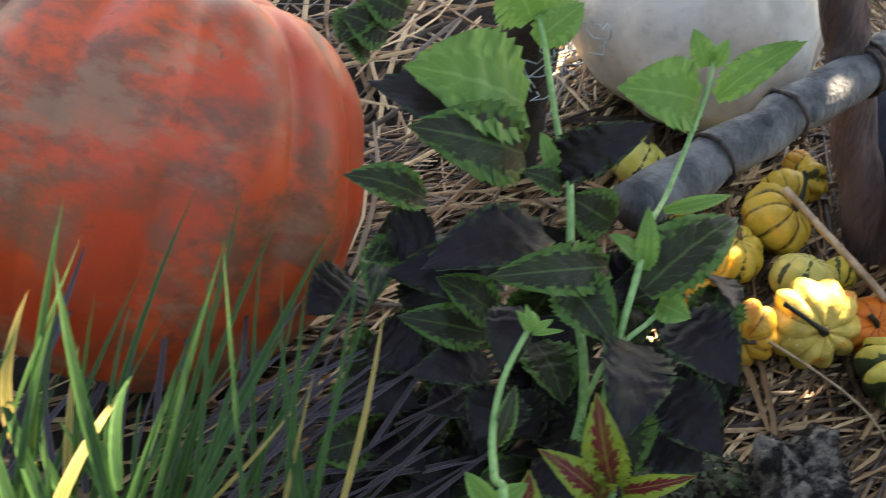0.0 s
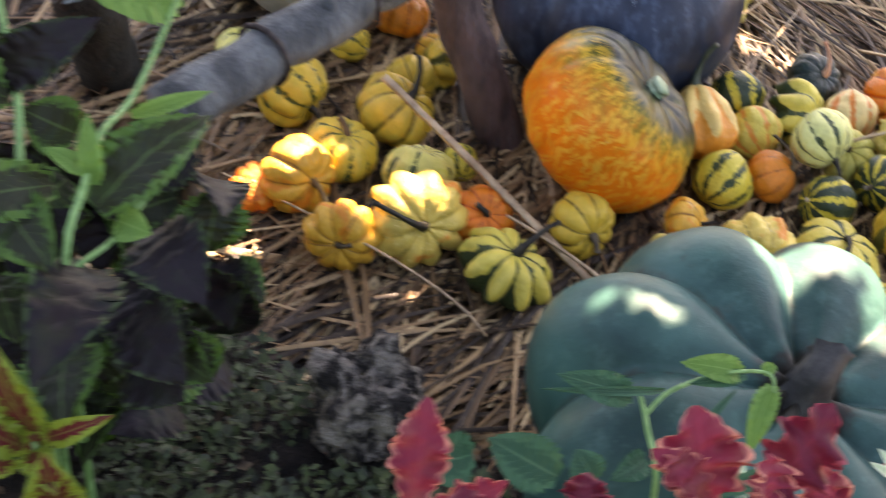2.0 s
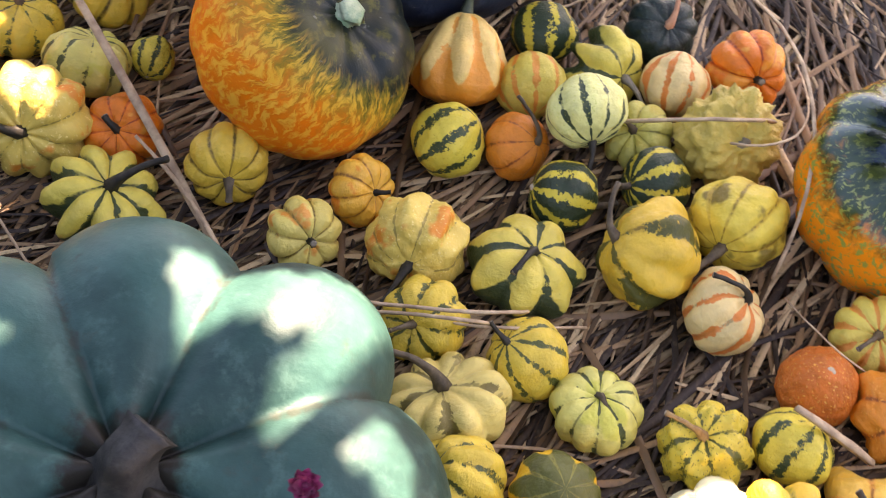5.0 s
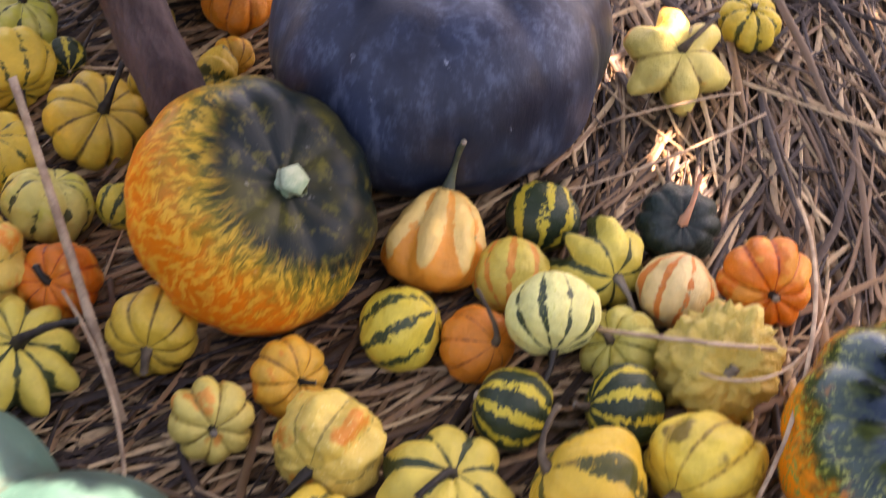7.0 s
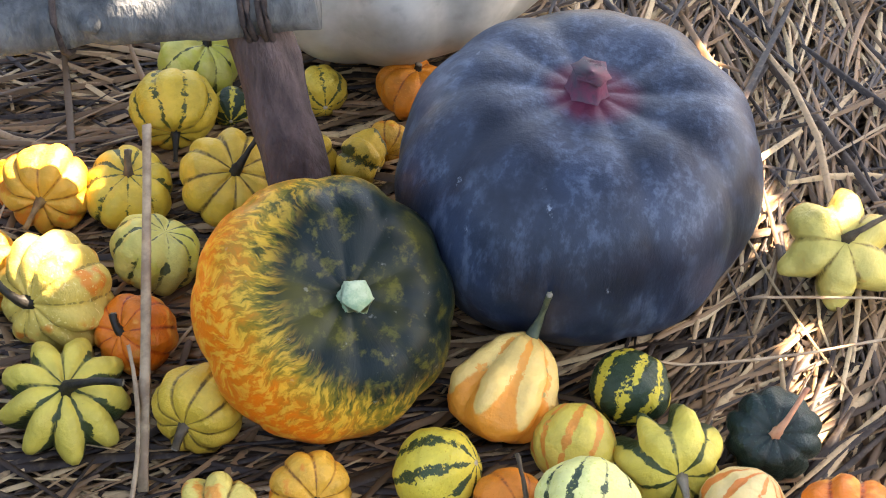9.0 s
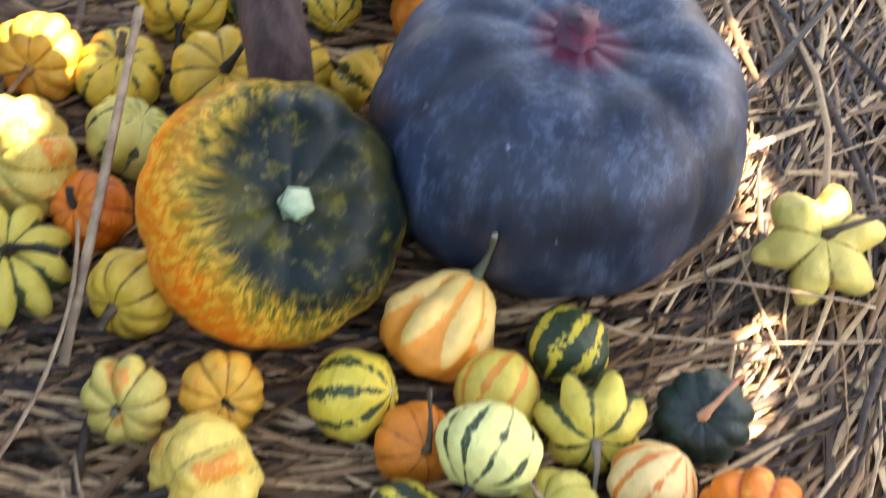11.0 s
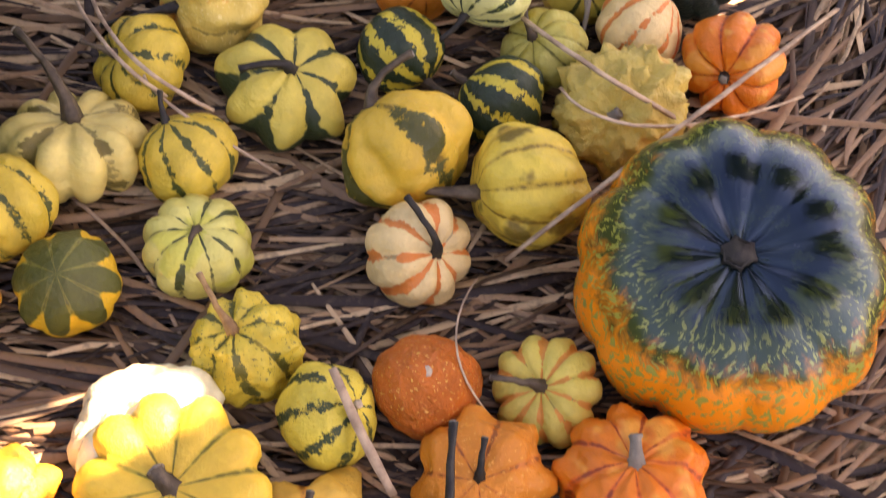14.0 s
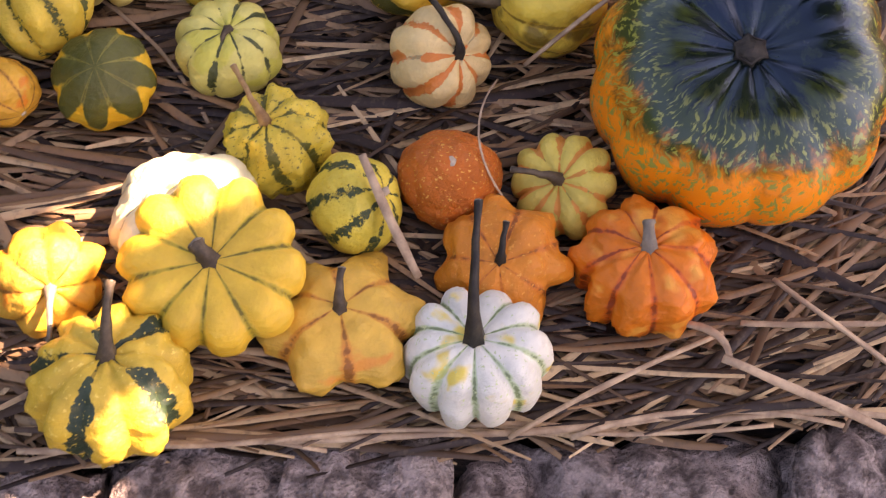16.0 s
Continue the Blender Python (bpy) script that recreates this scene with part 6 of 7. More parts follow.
# ---- log, posts and bindings ----
BARK = plain("grey_weathered_bark", (66, 68, 68), (108, 110, 108), 26.0, 0.85, 0.8, (1, 1, 0.4), distance=0.006)
BROWN = plain("brown_bark", (62, 49, 46), (102, 84, 78), 26.0, 0.85, 1.0, (1, 1, 0.3), distance=0.008)
DARKBARK = plain("dark_damp_bark", (34, 36, 34), (58, 60, 56), 30.0, 0.8, 1.0, (1, 1, 0.4), distance=0.006)
VINE = plain("dark_vine", (42, 34, 32), (74, 62, 56), 80.0, 0.8, 0.6)


def timber(name, a, b, ra, rb, mat, label, knots=3, seed=1):
    rng = random.Random(seed)
    a, b = Vector(a), Vector(b)
    thing = new(name)
    thing.location = a
    tagged(thing, label, "log")
    n = 22
    pts = [a.lerp(b, i / n) + Vector((noise.noise(Vector((i * 0.35, seed, 0))), noise.noise(Vector((i * 0.35, seed, 5))), noise.noise(Vector((i * 0.35, seed, 9))))) * ra * 0.25 for i in range(n + 1)]
    bm = tube(pts, [ra + (rb - ra) * i / n + ra * 0.08 * noise.noise(Vector((i * 0.8, seed, 2))) for i in range(n + 1)], 18, 0.02)
    for v in bm.verts:
        v.co += Vector((noise.noise(v.co * 40), noise.noise(v.co * 40 + Vector((9, 0, 0))), noise.noise(v.co * 40 + Vector((0, 9, 0))))) * ra * 0.07
    under(part("trunk", bm, mat, thing), thing)
    for k in range(knots):
        t = rng.uniform(0.1, 0.9)
        p = a.lerp(b, t)
        s = Vector((rng.uniform(-1, 1), rng.uniform(-1, -0.2), rng.uniform(0, 1))).normalized()
        under(part("knot", tube([p, p + s * ra * 0.95, p + s * ra * 1.2], [ra * 0.5, ra * 0.38, ra * 0.2], 9, 0.06), mat, thing), thing)
    return thing


def binding(thing, at, along, r, turns, thick, loose=0.15):
    rng = random.Random(int(at[0] * 999))
    q = Vector(along).normalized().to_track_quat("Z", "Y")
    pts = []
    for i in range(turns * 14 + 1):
        a = 2 * math.pi * i / 14
        pts.append(Vector(at) + q @ Vector((math.cos(a) * r * (1 + rng.uniform(0, loose)), math.sin(a) * r * (1 + rng.uniform(0, loose)), (i / 14 - turns / 2) * thick * 1.6)))
    under(part("binding", tube(pts, [thick] * len(pts), 6), VINE, thing, "dark vine tied round"), thing)


LOG_A, LOG_B = Vector((-0.68, 0.468, 0.272)), Vector((-0.142, 0.430, 0.300))
rail = timber("log", LOG_A, LOG_B, 0.032, 0.033, BARK, "grey weathered log tied across a brown post", 4, 2)
for t in (0.27, 0.55, 0.88, 0.91):
    binding(rail, LOG_A.lerp(LOG_B, t), LOG_B - LOG_A, 0.0345, 1 if t < 0.8 else 2, 0.0034)
post = timber("post", (-0.152, 0.342, -0.03), (-0.255, 0.562, 0.60), 0.034, 0.030, BROWN, "leaning brown bark-covered post behind a grey log", 3, 5)
dark_post = timber("post", (-0.40, 0.86, -0.03), (-0.66, 0.66, 0.50), 0.045, 0.036, DARKBARK, "dark damp post leaning behind the coleus", 2, 9)


def moss_tuft(at, seed):
    rng = random.Random(seed)
    thing = new("moss_tuft")
    thing.location = at
    tagged(thing, "pale blue-grey hanging moss caught on a dark post", "moss")
    for k in range(16):
        p = Vector(at) + Vector((rng.uniform(-0.03, 0.03), rng.uniform(-0.03, 0.03), rng.uniform(-0.06, 0.06)))
        pts = [p]
        for i in range(7):
            pts.append(pts[-1] + Vector((rng.uniform(-0.014, 0.014), rng.uniform(-0.014, 0.014), rng.uniform(-0.018, 0.006))))
        under(part("strand", tube(pts, [0.0009] * 8, 5), MOSS_GREY, thing), thing)


MOSS_GREY = plain("hanging_moss", (140, 160, 164), (170, 188, 190), 90.0, 0.9, 0.2)
moss_tuft((-0.600, 0.665, 0.40), 4)

# ---- large pumpkins behind ----
gourd("cream", (-0.035, 0.79, 0.165), 0.205, (0.05, 0.1, 1.0), 0.82, "pump", 10, 0.05, 0, 0, 0.2, (0, 0, 0), "gy", "cream", name="pumpkin", label="large cream-white pumpkin behind the log", fine=1)

# ---- rock and soil by the plants ----
def rock(name, at, size, seed, mat, label):
    bm = bmesh.new()
    bmesh.ops.create_icosphere(bm, subdivisions=5, radius=1.0)
    off = Vector((seed * 7.0, seed * 3.0, 0))
    for v in bm.verts:
        p = v.co.copy()
        r = 1 + 0.34 * noise.noise(p * 1.5 + off) + 0.20 * noise.noise(p * 4 + off) + 0.13 * noise.noise(p * 9 + off) + 0.07 * noise.noise(p * 20 + off)
        v.co = Vector((p.x * size[0], p.y * size[1], p.z * size[2])) * r
    ob = part(name, bm, mat, None)
    ob.location = at
    return tagged(ob, label, "rock")


ROCK = plain("dark_pitted_rock", (38, 34, 31), (152, 143, 130), 40.0, 0.95, 1.0, distance=0.014, lo=0.42, hi=0.60)
rock("rock", (-0.715, 0.155, 0.065), (0.060, 0.062, 0.075), 2, ROCK, "dark pitted rock with pale lichen beside the straw")
rock("rock", (-0.80, 0.05, 0.0), (0.07, 0.06, 0.05), 5, ROCK, "small dark rock half sunk in soil")


def soil_height(x, y):
    edge = max(0.0, min(1.0, (-0.60 + 0.05 * noise.noise(Vector((y * 6, 3, 0))) - x) * 8)) * max(0.0, min(1.0, (0.62 - y) * 8))
    return -0.03 + edge * (0.045 + 0.018 * noise.noise(Vector((x * 16, y * 16, 0))) + 0.010 * noise.noise(Vector((x * 45, y * 45, 0))))


sheet("soil", -3.0, -0.5, -0.7, 0.72, 0.012, soil_height, plain("damp_soil", (22, 18, 16), (46, 38, 32), 40.0, 0.95, 1.0, distance=0.01), "dark damp garden soil under the plants")


def creeper(name, count, box, z, size, seed, mat, label):
    """Low ground cover of many tiny leaves."""
    rng = random.Random(seed)
    verts, faces = [], []
    for _ in range(count):
        x, y = rng.uniform(box[0], box[1]), rng.uniform(box[2], box[3])
        if noise.noise(Vector((x * 9, y * 9, seed))) < -0.15:
            continue
        c = Vector((x, y, max(soil_height(x, y), 0) + rng.uniform(0, z)))
        s = rng.uniform(*size)
        d = Vector((rng.uniform(-1, 1), rng.uniform(-1, 1), rng.uniform(-0.3, 0.6))).normalized()
        e = d.cross(Vector((rng.uniform(-0.5, 0.5), rng.uniform(-0.5, 0.5), 1))).normalized()
        b = len(verts)
        verts += [c, c + d * s * 0.5 + e * s * 0.32, c + d * s, c + d * s * 0.5 - e * s * 0.32]
        faces += [(b, b + 1, b + 2, b + 3)]
    me = bpy.data.meshes.new(name)
    me.from_pydata(verts, [], faces)
    return tagged(part_mesh(name, me, mat, None), label, "ground cover", kind="stuff")


CREEP = plain("creeper_green", (26, 36, 20), (62, 78, 42), 60.0, 0.6, 0.2)
creeper("ground_cover", 5200, (-1.15, -0.70, -0.10, 0.42), 0.06, (0.008, 0.020), 3, CREEP, "low dark green creeping ground cover")
creeper("leaf_litter", 1800, (-1.4, -0.62, -0.3, 0.62), 0.012, (0.006, 0.02), 8, plain("litter_brown", (66, 54, 44), (110, 92, 72), 60.0, 0.9, 0.3), "brown leaf litter over the soil")

# ---- stone edging at the front of the bed ----
STONE = plain("pinkish_grey_stone", (112, 98, 90), (206, 188, 174), 60.0, 0.9, 1.0, distance=0.014, lo=0.36, hi=0.64)


def edging_stone(x0, x1, y_back, depth, top, seed):
    rng = random.Random(seed)
    bm = bmesh.new()
    bmesh.ops.create_cube(bm, size=1.0)
    bmesh.ops.subdivide_edges(bm, edges=bm.edges[:], cuts=30, use_grid_fill=True)
    w, off = x1 - x0, Vector((seed * 5.3, 1.7, 0))
    for v in bm.verts:
        p = v.co.copy()
        q = Vector((p.x * w, p.y * depth, p.z * 0.26))
        k = max(abs(p.x), abs(p.y)) * 2
        if p.z > 0.3:
            q.z -= 0.005 * max(0.0, k - 0.85) / 0.15
        wob = Vector((noise.noise(q * 14 + off), noise.noise(q * 14 + off + Vector((7, 0, 0))), noise.noise(q * 14 + off + Vector((0, 7, 0)))))
        wob2 = Vector((noise.noise(q * 45 + off), noise.noise(q * 45 + off + Vector((7, 0, 0))), noise.noise(q * 45 + off + Vector((0, 7, 0)))))
        chip = max(0.0, noise.noise(q * 26 + off) - 0.15) * 0.03 * (1 if p.z > 0.2 else 0.3)
        v.co = q + wob * 0.014 + wob2 * 0.012 - Vector((0, 0, chip))
    ob = part("edging_stone", bm, STONE, None)
    ob.matrix_world = pose((x0 + x1) / 2, y_back - depth / 2, top - 0.13, rng.uniform(-2, 2), rng.uniform(-2, 2), rng.uniform(-2, 2) + 9)
    return tagged(ob, "rough pinkish-grey stone block edging the straw bed", "stone", "edging stones")


for k, (x0, x1) in enumerate(((-1.05, -0.60), (-0.595, -0.175), (-0.17, 0.08), (0.085, 0.335), (0.345, 0.62), (0.63, 0.95))):
    xm = (x0 + x1) / 2
    edging_stone(x0, x1, -0.585 + (xm - 0.08) * 0.165, 0.30, -0.028 + 0.012 * ((k * 7) % 3 - 1), k + 1)

# ---- unseen tree, added to shade the bed and shape the sun patches ----
# openings placed in the crown for chosen sun patches, each from one end to the other with a radius, by where its light
# falls
GAPS = [(-0.592, -0.186, -0.522, -0.232, 0.029), (-0.558, -0.298, -0.508, -0.346, 0.029), (-0.485, -0.245, -0.410, -0.262, 0.042), (-0.762, -0.080, -0.750, -0.136, 0.006), (-0.812, -0.242, -0.830, -0.262, 0.009),
        (-0.462, 0.492, -0.405, 0.458, 0.034), (-0.442, 0.326, -0.427, 0.290, 0.020), (-0.476, 0.366, -0.455, 0.337, 0.015), (-0.478, 0.550, -0.500, 0.460, 0.018), (0.412, 0.700, 0.398, 0.340, 0.010),
        (0.398, 0.340, 0.392, 0.200, 0.010), (0.392, 0.200, 0.370, 0.055, 0.009), (-0.500, -0.500, -0.480, -0.470, 0.030), (-0.172, -0.470, -0.132, -0.436, 0.033), (-0.240, -0.508, -0.208, -0.522, 0.020),
        (-0.184, -0.548, -0.168, -0.550, 0.007), (-0.134, -0.628, -0.100, -0.626, 0.012), (-0.030, 0.900, -0.020, 1.020, 0.085), (-1.765, 0.310, -1.775, 0.420, 0.085)]


def open_to(x, y):
    """How far a place lies outside the nearest opening."""
    best = 9.0
    for x0, y0, x1, y1, r in GAPS:
        dx, dy = x1 - x0, y1 - y0
        t = max(0.0, min(1.0, ((x - x0) * dx + (y - y0) * dy) / (dx * dx + dy * dy)))
        best = min(best, math.hypot(x - x0 - dx * t, y - y0 - dy * t) - r)
    return best


def added_shade_crown(height, seed):
    rng = random.Random(seed)
    slope = Vector((SUN_FROM.x, SUN_FROM.y)) / SUN_FROM.z
    verts, faces = [], []
    for step, sizes, lift_by in ((0.055, (0.045, 0.07), 0.0), (0.055, (0.045, 0.07), 0.09), (0.055, (0.045, 0.07), 0.05), (0.017, (0.016, 0.024), 0.045), (0.015, (0.012, 0.018), 0.06)):
        x = -2.3
        while x < 0.9:
            y = -1.05
            while y < 1.75:
                gx, gy = x + rng.uniform(-0.5, 0.5) * step, y + rng.uniform(-0.5, 0.5) * step
                size = rng.uniform(*sizes)
                near = open_to(gx, gy)
                rim = min(gx + 2.3, 0.9 - gx, gy + 1.05, 1.75 - gy)
                if near > size * (1.0 if step > 0.03 else 0.6) and (step > 0.03 or near < 0.085) and rim > 0.18 * noise.noise(Vector((gx * 3, gy * 3, 4))) + 0.08 * rng.random():
                    lift = height + lift_by + rng.uniform(-0.03, 0.03) - 0.1
                    c = Vector((gx + slope.x * lift, gy + slope.y * lift, lift + 0.1))
                    a = rng.uniform(0, 6.28)
                    n = (SUN_FROM + Vector((rng.uniform(-0.4, 0.4), rng.uniform(-0.4, 0.4), 0))).normalized()
                    d = n.cross(Vector((math.cos(a), math.sin(a), 0.1))).normalized()
                    e = n.cross(d)
                    b = len(verts)
                    verts += [c - d * size, c - d * size * 0.3 + e * size * 0.62, c + d * size * 0.4 + e * size * 0.55, c + d * size, c + d * size * 0.4 - e * size * 0.55, c - d * size * 0.3 - e * size * 0.62]
                    faces += [tuple(range(b, b + 6))]
                y += step
            x += step
    thing = new("tree")
    thing.location = (6.4, 2.2, -0.35)
    tagged(thing, "unseen tree added to shade the bed and shape its sun patches", "tree")
    me = bpy.data.meshes.new("crown")
    me.from_pydata(verts, [], faces)
    under(part_mesh("crown", me, plain("added_crown_leaf", (70, 96, 44), (96, 126, 60), 8.0, 0.5, 0.1), thing), thing)
    # trunk and limbs are added too, only to carry the crown
    pts = [Vector((6.4, 2.2, -0.35)), Vector((6.35, 2.2, 1.2)), Vector((6.1, 2.1, 1.9)), Vector((5.4, 1.9, 2.5))]
    under(part("trunk", tube(pts, [0.2, 0.16, 0.13, 0.1], 14, 0.04), BROWN, thing), thing)
    for k in range(6):
        e = Vector((0.6 + 0.5 * k, -0.3 + 0.45 * k, 2.66))
        under(part("limb", tube(bezier(pts[3], pts[3] + Vector((-0.3, 0, 0.2)), e + Vector((0.5, 0, 0.1)), e, 8), [0.07 - 0.007 * i for i in range(9)], 8, 0.04), BROWN, thing), thing)


added_shade_crown(2.5, 12)


# ---- unseen clipped hedges, added behind and to the left to hold back sky light ----
LIGHT_SCREEN = plain("light_screen_leaf", (34, 48, 26), (62, 82, 44), 30.0, 0.6, 0.2)


def hedge(x0, x1, y0, y1, top, seed):
    rng = random.Random(seed)
    verts, faces = [], []
    for _ in range(5200):
        p = Vector((rng.uniform(x0, x1), rng.uniform(y0, y1), rng.uniform(-0.35, top)))
        side = rng.randrange(3)
        if side == 0:
            p.x = x0 if rng.random() < 0.5 else x1
        elif side == 1:
            p.y = y0 if rng.random() < 0.5 else y1
        else:
            p.z = top
        p += Vector((rng.gauss(0, 0.05), rng.gauss(0, 0.05), rng.gauss(0, 0.05)))
        d = Vector((rng.gauss(0, 1), rng.gauss(0, 1), rng.gauss(0, 1))).normalized()
        e = d.orthogonal().normalized()
        s = rng.uniform(0.05, 0.1)
        b = len(verts)
        verts += [p - d * s, p + e * s * 0.6, p + d * s, p - e * s * 0.6]
        faces.append((b, b + 1, b + 2, b + 3))
    thing = new("hedge")
    thing.location = ((x0 + x1) / 2, (y0 + y1) / 2, -0.35)
    tagged(thing, "unseen dark green hedge added to hold back side light", "hedge", "hedges round the garden")
    me = bpy.data.meshes.new("foliage")
    me.from_pydata(verts, [], faces)
    under(part_mesh("foliage", me, LIGHT_SCREEN, thing), thing)
    bm = bmesh.new()
    bmesh.ops.create_cube(bm, size=1.0, matrix=Matrix.Translation(((x0 + x1) / 2, (y0 + y1) / 2, (top - 0.4) / 2)) @ Matrix.Diagonal((x1 - x0 - 0.1, y1 - y0 - 0.1, top + 0.3, 1)))
    under(part("twigs", bm, LIGHT_SCREEN, thing), thing)


hedge(-4.6, 4.6, -4.4, -3.6, 0.9, 1)
hedge(-4.4, -3.6, -3.5, 4.5, 1.2, 2)

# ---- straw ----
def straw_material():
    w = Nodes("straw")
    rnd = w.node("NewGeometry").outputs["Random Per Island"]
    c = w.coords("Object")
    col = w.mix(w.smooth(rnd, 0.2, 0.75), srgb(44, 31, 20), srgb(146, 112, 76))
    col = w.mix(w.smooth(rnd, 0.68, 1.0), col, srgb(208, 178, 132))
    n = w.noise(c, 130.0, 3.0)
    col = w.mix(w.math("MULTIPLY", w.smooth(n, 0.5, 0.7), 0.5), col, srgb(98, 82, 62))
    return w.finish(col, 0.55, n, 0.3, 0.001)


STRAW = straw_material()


def front(x):
    """The front edge of the straw, along the stones."""
    return -0.592 + (x - 0.08) * 0.165 + 0.008 * math.sin(x * 31)


def strands(name, count, box, seed, turn, spread, length, width, lift, label):
    """Many flat dry stalks, each a thin ridged strip that bends a little."""
    rng = random.Random(seed)
    verts, faces = [], []
    for _ in range(count):
        x, y = rng.uniform(box[0], box[1]), rng.uniform(box[2], box[3])
        if x < -0.58 - 0.06 * math.sin(y * 9) and y < 0.56:
            continue
        if y < front(x):
            continue
        a = turn(x, y) + rng.gauss(0, spread)
        L, W = rng.uniform(*length), rng.uniform(*width)
        d, s = Vector((math.cos(a), math.sin(a), 0)), Vector((-math.sin(a), math.cos(a), 0))
        bend = rng.gauss(0, 0.05) * L
        if min(y - d.y * L / 2 - front(x - d.x * L / 2), y + d.y * L / 2 - front(x + d.x * L / 2)) < -0.012:
            continue
        z0 = rng.uniform(*lift)
        tilt = rng.gauss(0, 0.03)
        roll = rng.uniform(-0.6, 0.6)
        base = len(verts)
        seg = 4
        for k in range(seg + 1):
            t = k / seg - 0.5
            p = Vector((x, y, 0)) + d * (L * t) + s * (bend * (4 * t * t - 0.5))
            h = bed_height(p.x, p.y) + 0.010 + z0 + tilt * L * t + 0.004 * noise.noise(Vector((p.x * 14, p.y * 14, z0 * 90)))
            h = max(h, -0.05)
            ww = W * (1 - 0.5 * abs(2 * t) ** 3)
            up = Vector((0, 0, 1))
            e = (s * math.cos(roll) + up * math.sin(roll)) * ww / 2
            verts += [p + up * h - e, p + up * (h + ww * 0.28), p + up * h + e]
        for k in range(seg):
            b = base + 3 * k
            faces += [(b, b + 1, b + 4, b + 3), (b + 1, b + 2, b + 5, b + 4)]
    me = bpy.data.meshes.new(name)
    me.from_pydata(verts, [], faces)
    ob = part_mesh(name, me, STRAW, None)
    return tagged(ob, label, "straw", kind="stuff")


def flow(x, y):
    """The way the straw lies: across the front of the bed, away from the camera at its right."""
    f = max(0.0, min(1.0, (x - 0.1) * 2.2 + (y + 0.2) * 0.7))
    return 0.15 + f * 1.0 if x > 0 else 0.12 - 0.5 * max(0.0, min(1.0, (-x - 0.3) * 2))


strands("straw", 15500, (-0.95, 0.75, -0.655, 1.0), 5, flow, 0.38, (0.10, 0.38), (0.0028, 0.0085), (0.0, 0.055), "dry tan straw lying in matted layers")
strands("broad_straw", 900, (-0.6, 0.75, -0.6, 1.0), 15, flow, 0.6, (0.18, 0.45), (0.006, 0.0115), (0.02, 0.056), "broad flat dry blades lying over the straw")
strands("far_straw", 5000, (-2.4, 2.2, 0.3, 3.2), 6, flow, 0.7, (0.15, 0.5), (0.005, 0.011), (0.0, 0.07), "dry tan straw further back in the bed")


STALKS = plain("dry_stalk", (150, 124, 96), (196, 168, 132), 40.0, 0.6, 0.4, (1, 1, 1))


def long_stalk(points, width):
    """One long dry stalk, creased and slightly flattened, lying over the rest."""
    a, b, c = (Vector(p) for p in points)
    q = b * 2 - (a + c) / 2
    pts = [a * (1 - t) ** 2 + q * 2 * t * (1 - t) + c * t * t for t in (i / 12 for i in range(13))]
    pts = [p + Vector((0, 0, 0.002 * noise.noise(p * 30))) for p in pts]
    bm = tube(pts, [width * 0.5 * (0.75 + 0.35 * abs(noise.noise(p * 25)) + 0.2 * (0.5 - abs(i / 12 - 0.5))) for i, p in enumerate(pts)], 7, 0.22)
    ob = part("straw_stalk", bm, STALKS, None)
    return tagged(ob, "long dry tan stalk lying over straw and gourds", "straw", "long stalks on the straw")


long_stalk([(-0.489, 0.569, 0.020), (-0.510, 0.272, 0.060), (-0.506, 0.139, 0.020)], 0.0035)
long_stalk([(-0.326, 0.440, 0.150), (-0.331, 0.255, 0.078), (-0.338, 0.085, 0.006)], 0.0115)
long_stalk([(-0.350, 0.220, 0.060), (-0.342, 0.080, 0.030), (-0.380, -0.060, 0.010)], 0.005)
long_stalk([(-0.301, -0.024, 0.020), (-0.229, -0.162, 0.095), (-0.156, -0.190, 0.070)], 0.004)
long_stalk([(0.080, -0.028, 0.050), (0.147, -0.136, 0.110), (0.262, -0.128, 0.030)], 0.0045)
long_stalk([(0.381, 0.043, 0.030), (0.220, -0.180, 0.120), (0.089, -0.280, 0.040)], 0.005)
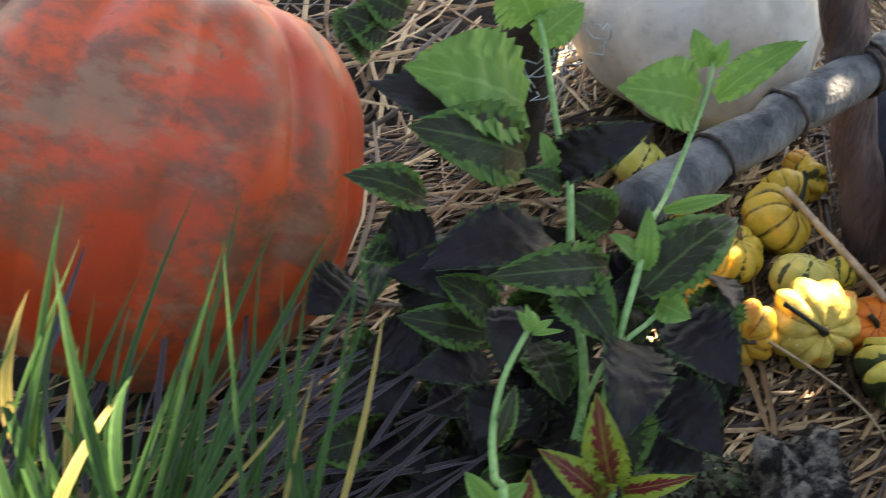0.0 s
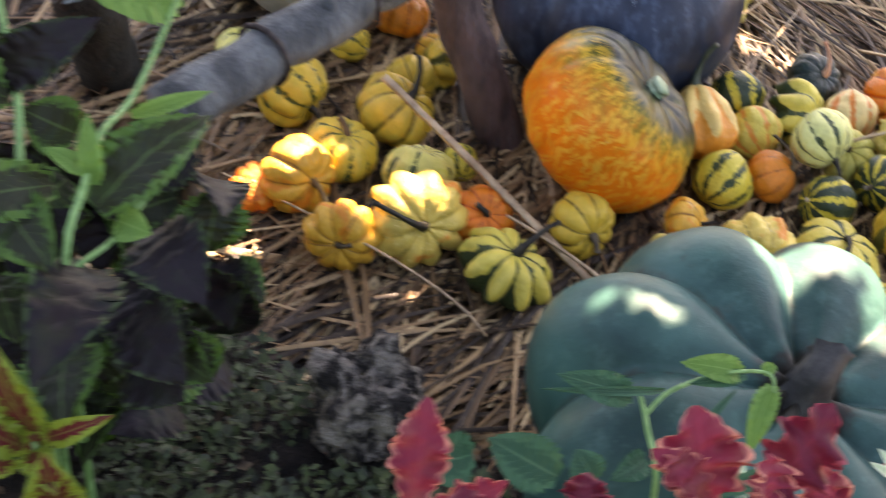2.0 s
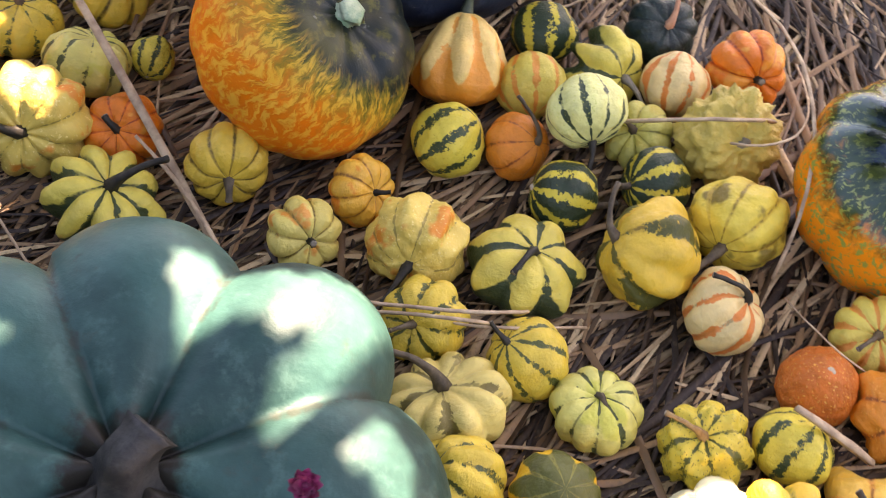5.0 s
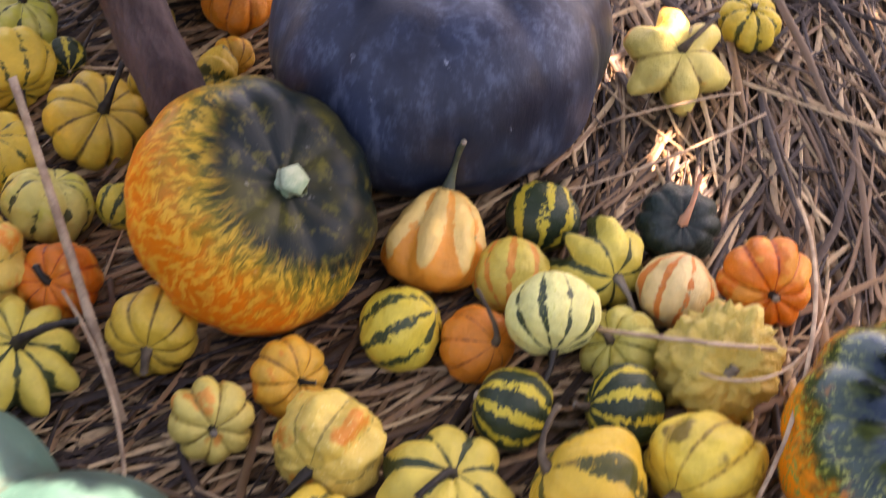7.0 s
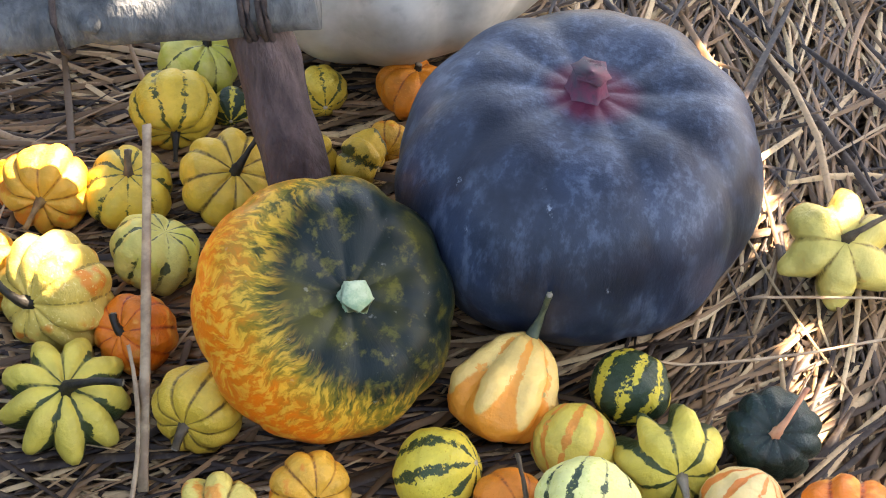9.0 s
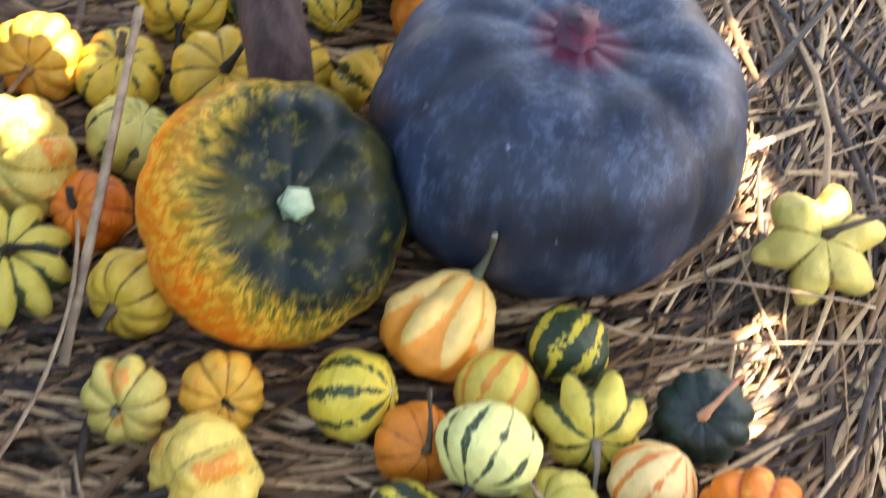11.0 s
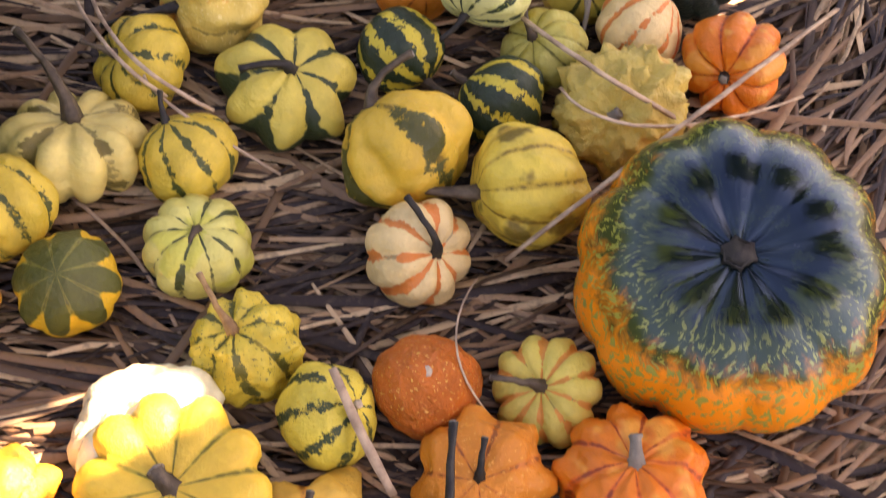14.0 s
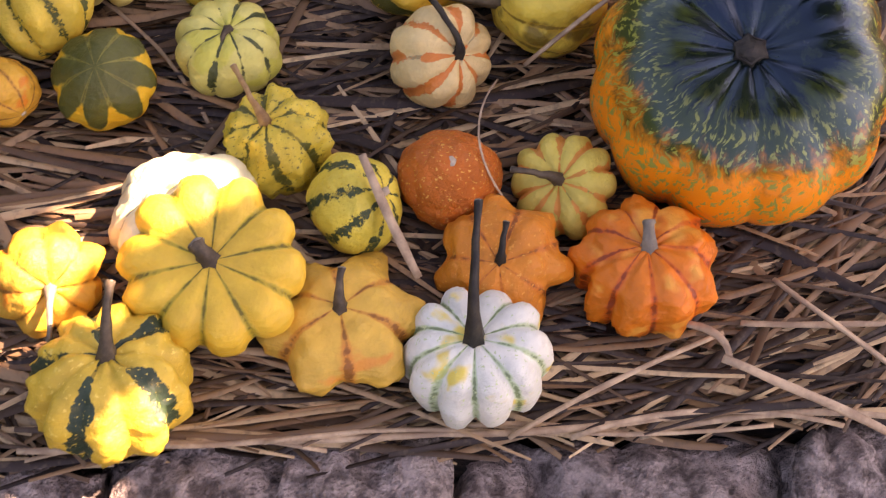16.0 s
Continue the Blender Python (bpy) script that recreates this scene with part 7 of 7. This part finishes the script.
long_stalk([(0.115, -0.166, 0.120), (0.190, -0.193, 0.120), (0.342, -0.067, 0.030)], 0.003)
long_stalk([(0.132, 0.168, 0.040), (0.229, 0.154, 0.030), (0.421, 0.162, 0.040)], 0.003)
long_stalk([(0.266, 0.244, 0.020), (0.346, 0.228, 0.030), (0.432, 0.223, 0.020)], 0.003)
long_stalk([(-0.032, -0.415, 0.085), (-0.005, -0.453, 0.060), (0.021, -0.481, 0.030)], 0.0085)
long_stalk([(0.066, -0.313, 0.060), (0.056, -0.385, 0.070), (0.101, -0.420, 0.020)], 0.002)
long_stalk([(0.100, -0.593, 0.010), (0.171, -0.545, 0.020), (0.257, -0.492, 0.020)], 0.005)
long_stalk([(0.180, -0.493, 0.015), (0.234, -0.500, 0.040), (0.253, -0.527, 0.050)], 0.006)
long_stalk([(0.248, -0.528, 0.050), (0.308, -0.545, 0.045), (0.381, -0.563, 0.030)], 0.008)
long_stalk([(0.274, -0.477, 0.010), (0.336, -0.471, 0.012), (0.396, -0.460, 0.010)], 0.006)
long_stalk([(0.389, -0.503, 0.020), (0.338, -0.476, 0.030), (0.296, -0.443, 0.025)], 0.005)
long_stalk([(-0.246, -0.643, 0.000), (-0.180, -0.634, 0.005), (-0.075, -0.613, 0.005)], 0.006)
long_stalk([(-0.278, -0.239, 0.005), (-0.204, -0.298, 0.010), (-0.150, -0.370, 0.005)], 0.004)
long_stalk([(-0.310, -0.044, 0.030), (-0.244, -0.160, 0.095), (-0.195, -0.183, 0.070)], 0.004)
long_stalk([(-0.220, -0.153, 0.060), (-0.184, -0.195, 0.070), (-0.099, -0.216, 0.030)], 0.003)
for k in range(9):
    x0 = -0.24 + 0.055 * k
    long_stalk([(x0, front(x0) + 0.004 - 0.003 * (k % 3), -0.004 + 0.005 * (k % 4)), (x0 + 0.10, front(x0 + 0.10) + 0.004 * (k % 3), 0.004 + 0.004 * (k % 2)), (x0 + 0.21, front(x0 + 0.21) + 0.006 * (k % 2), 0.002)], 0.004 + 0.0012 * (k % 3))
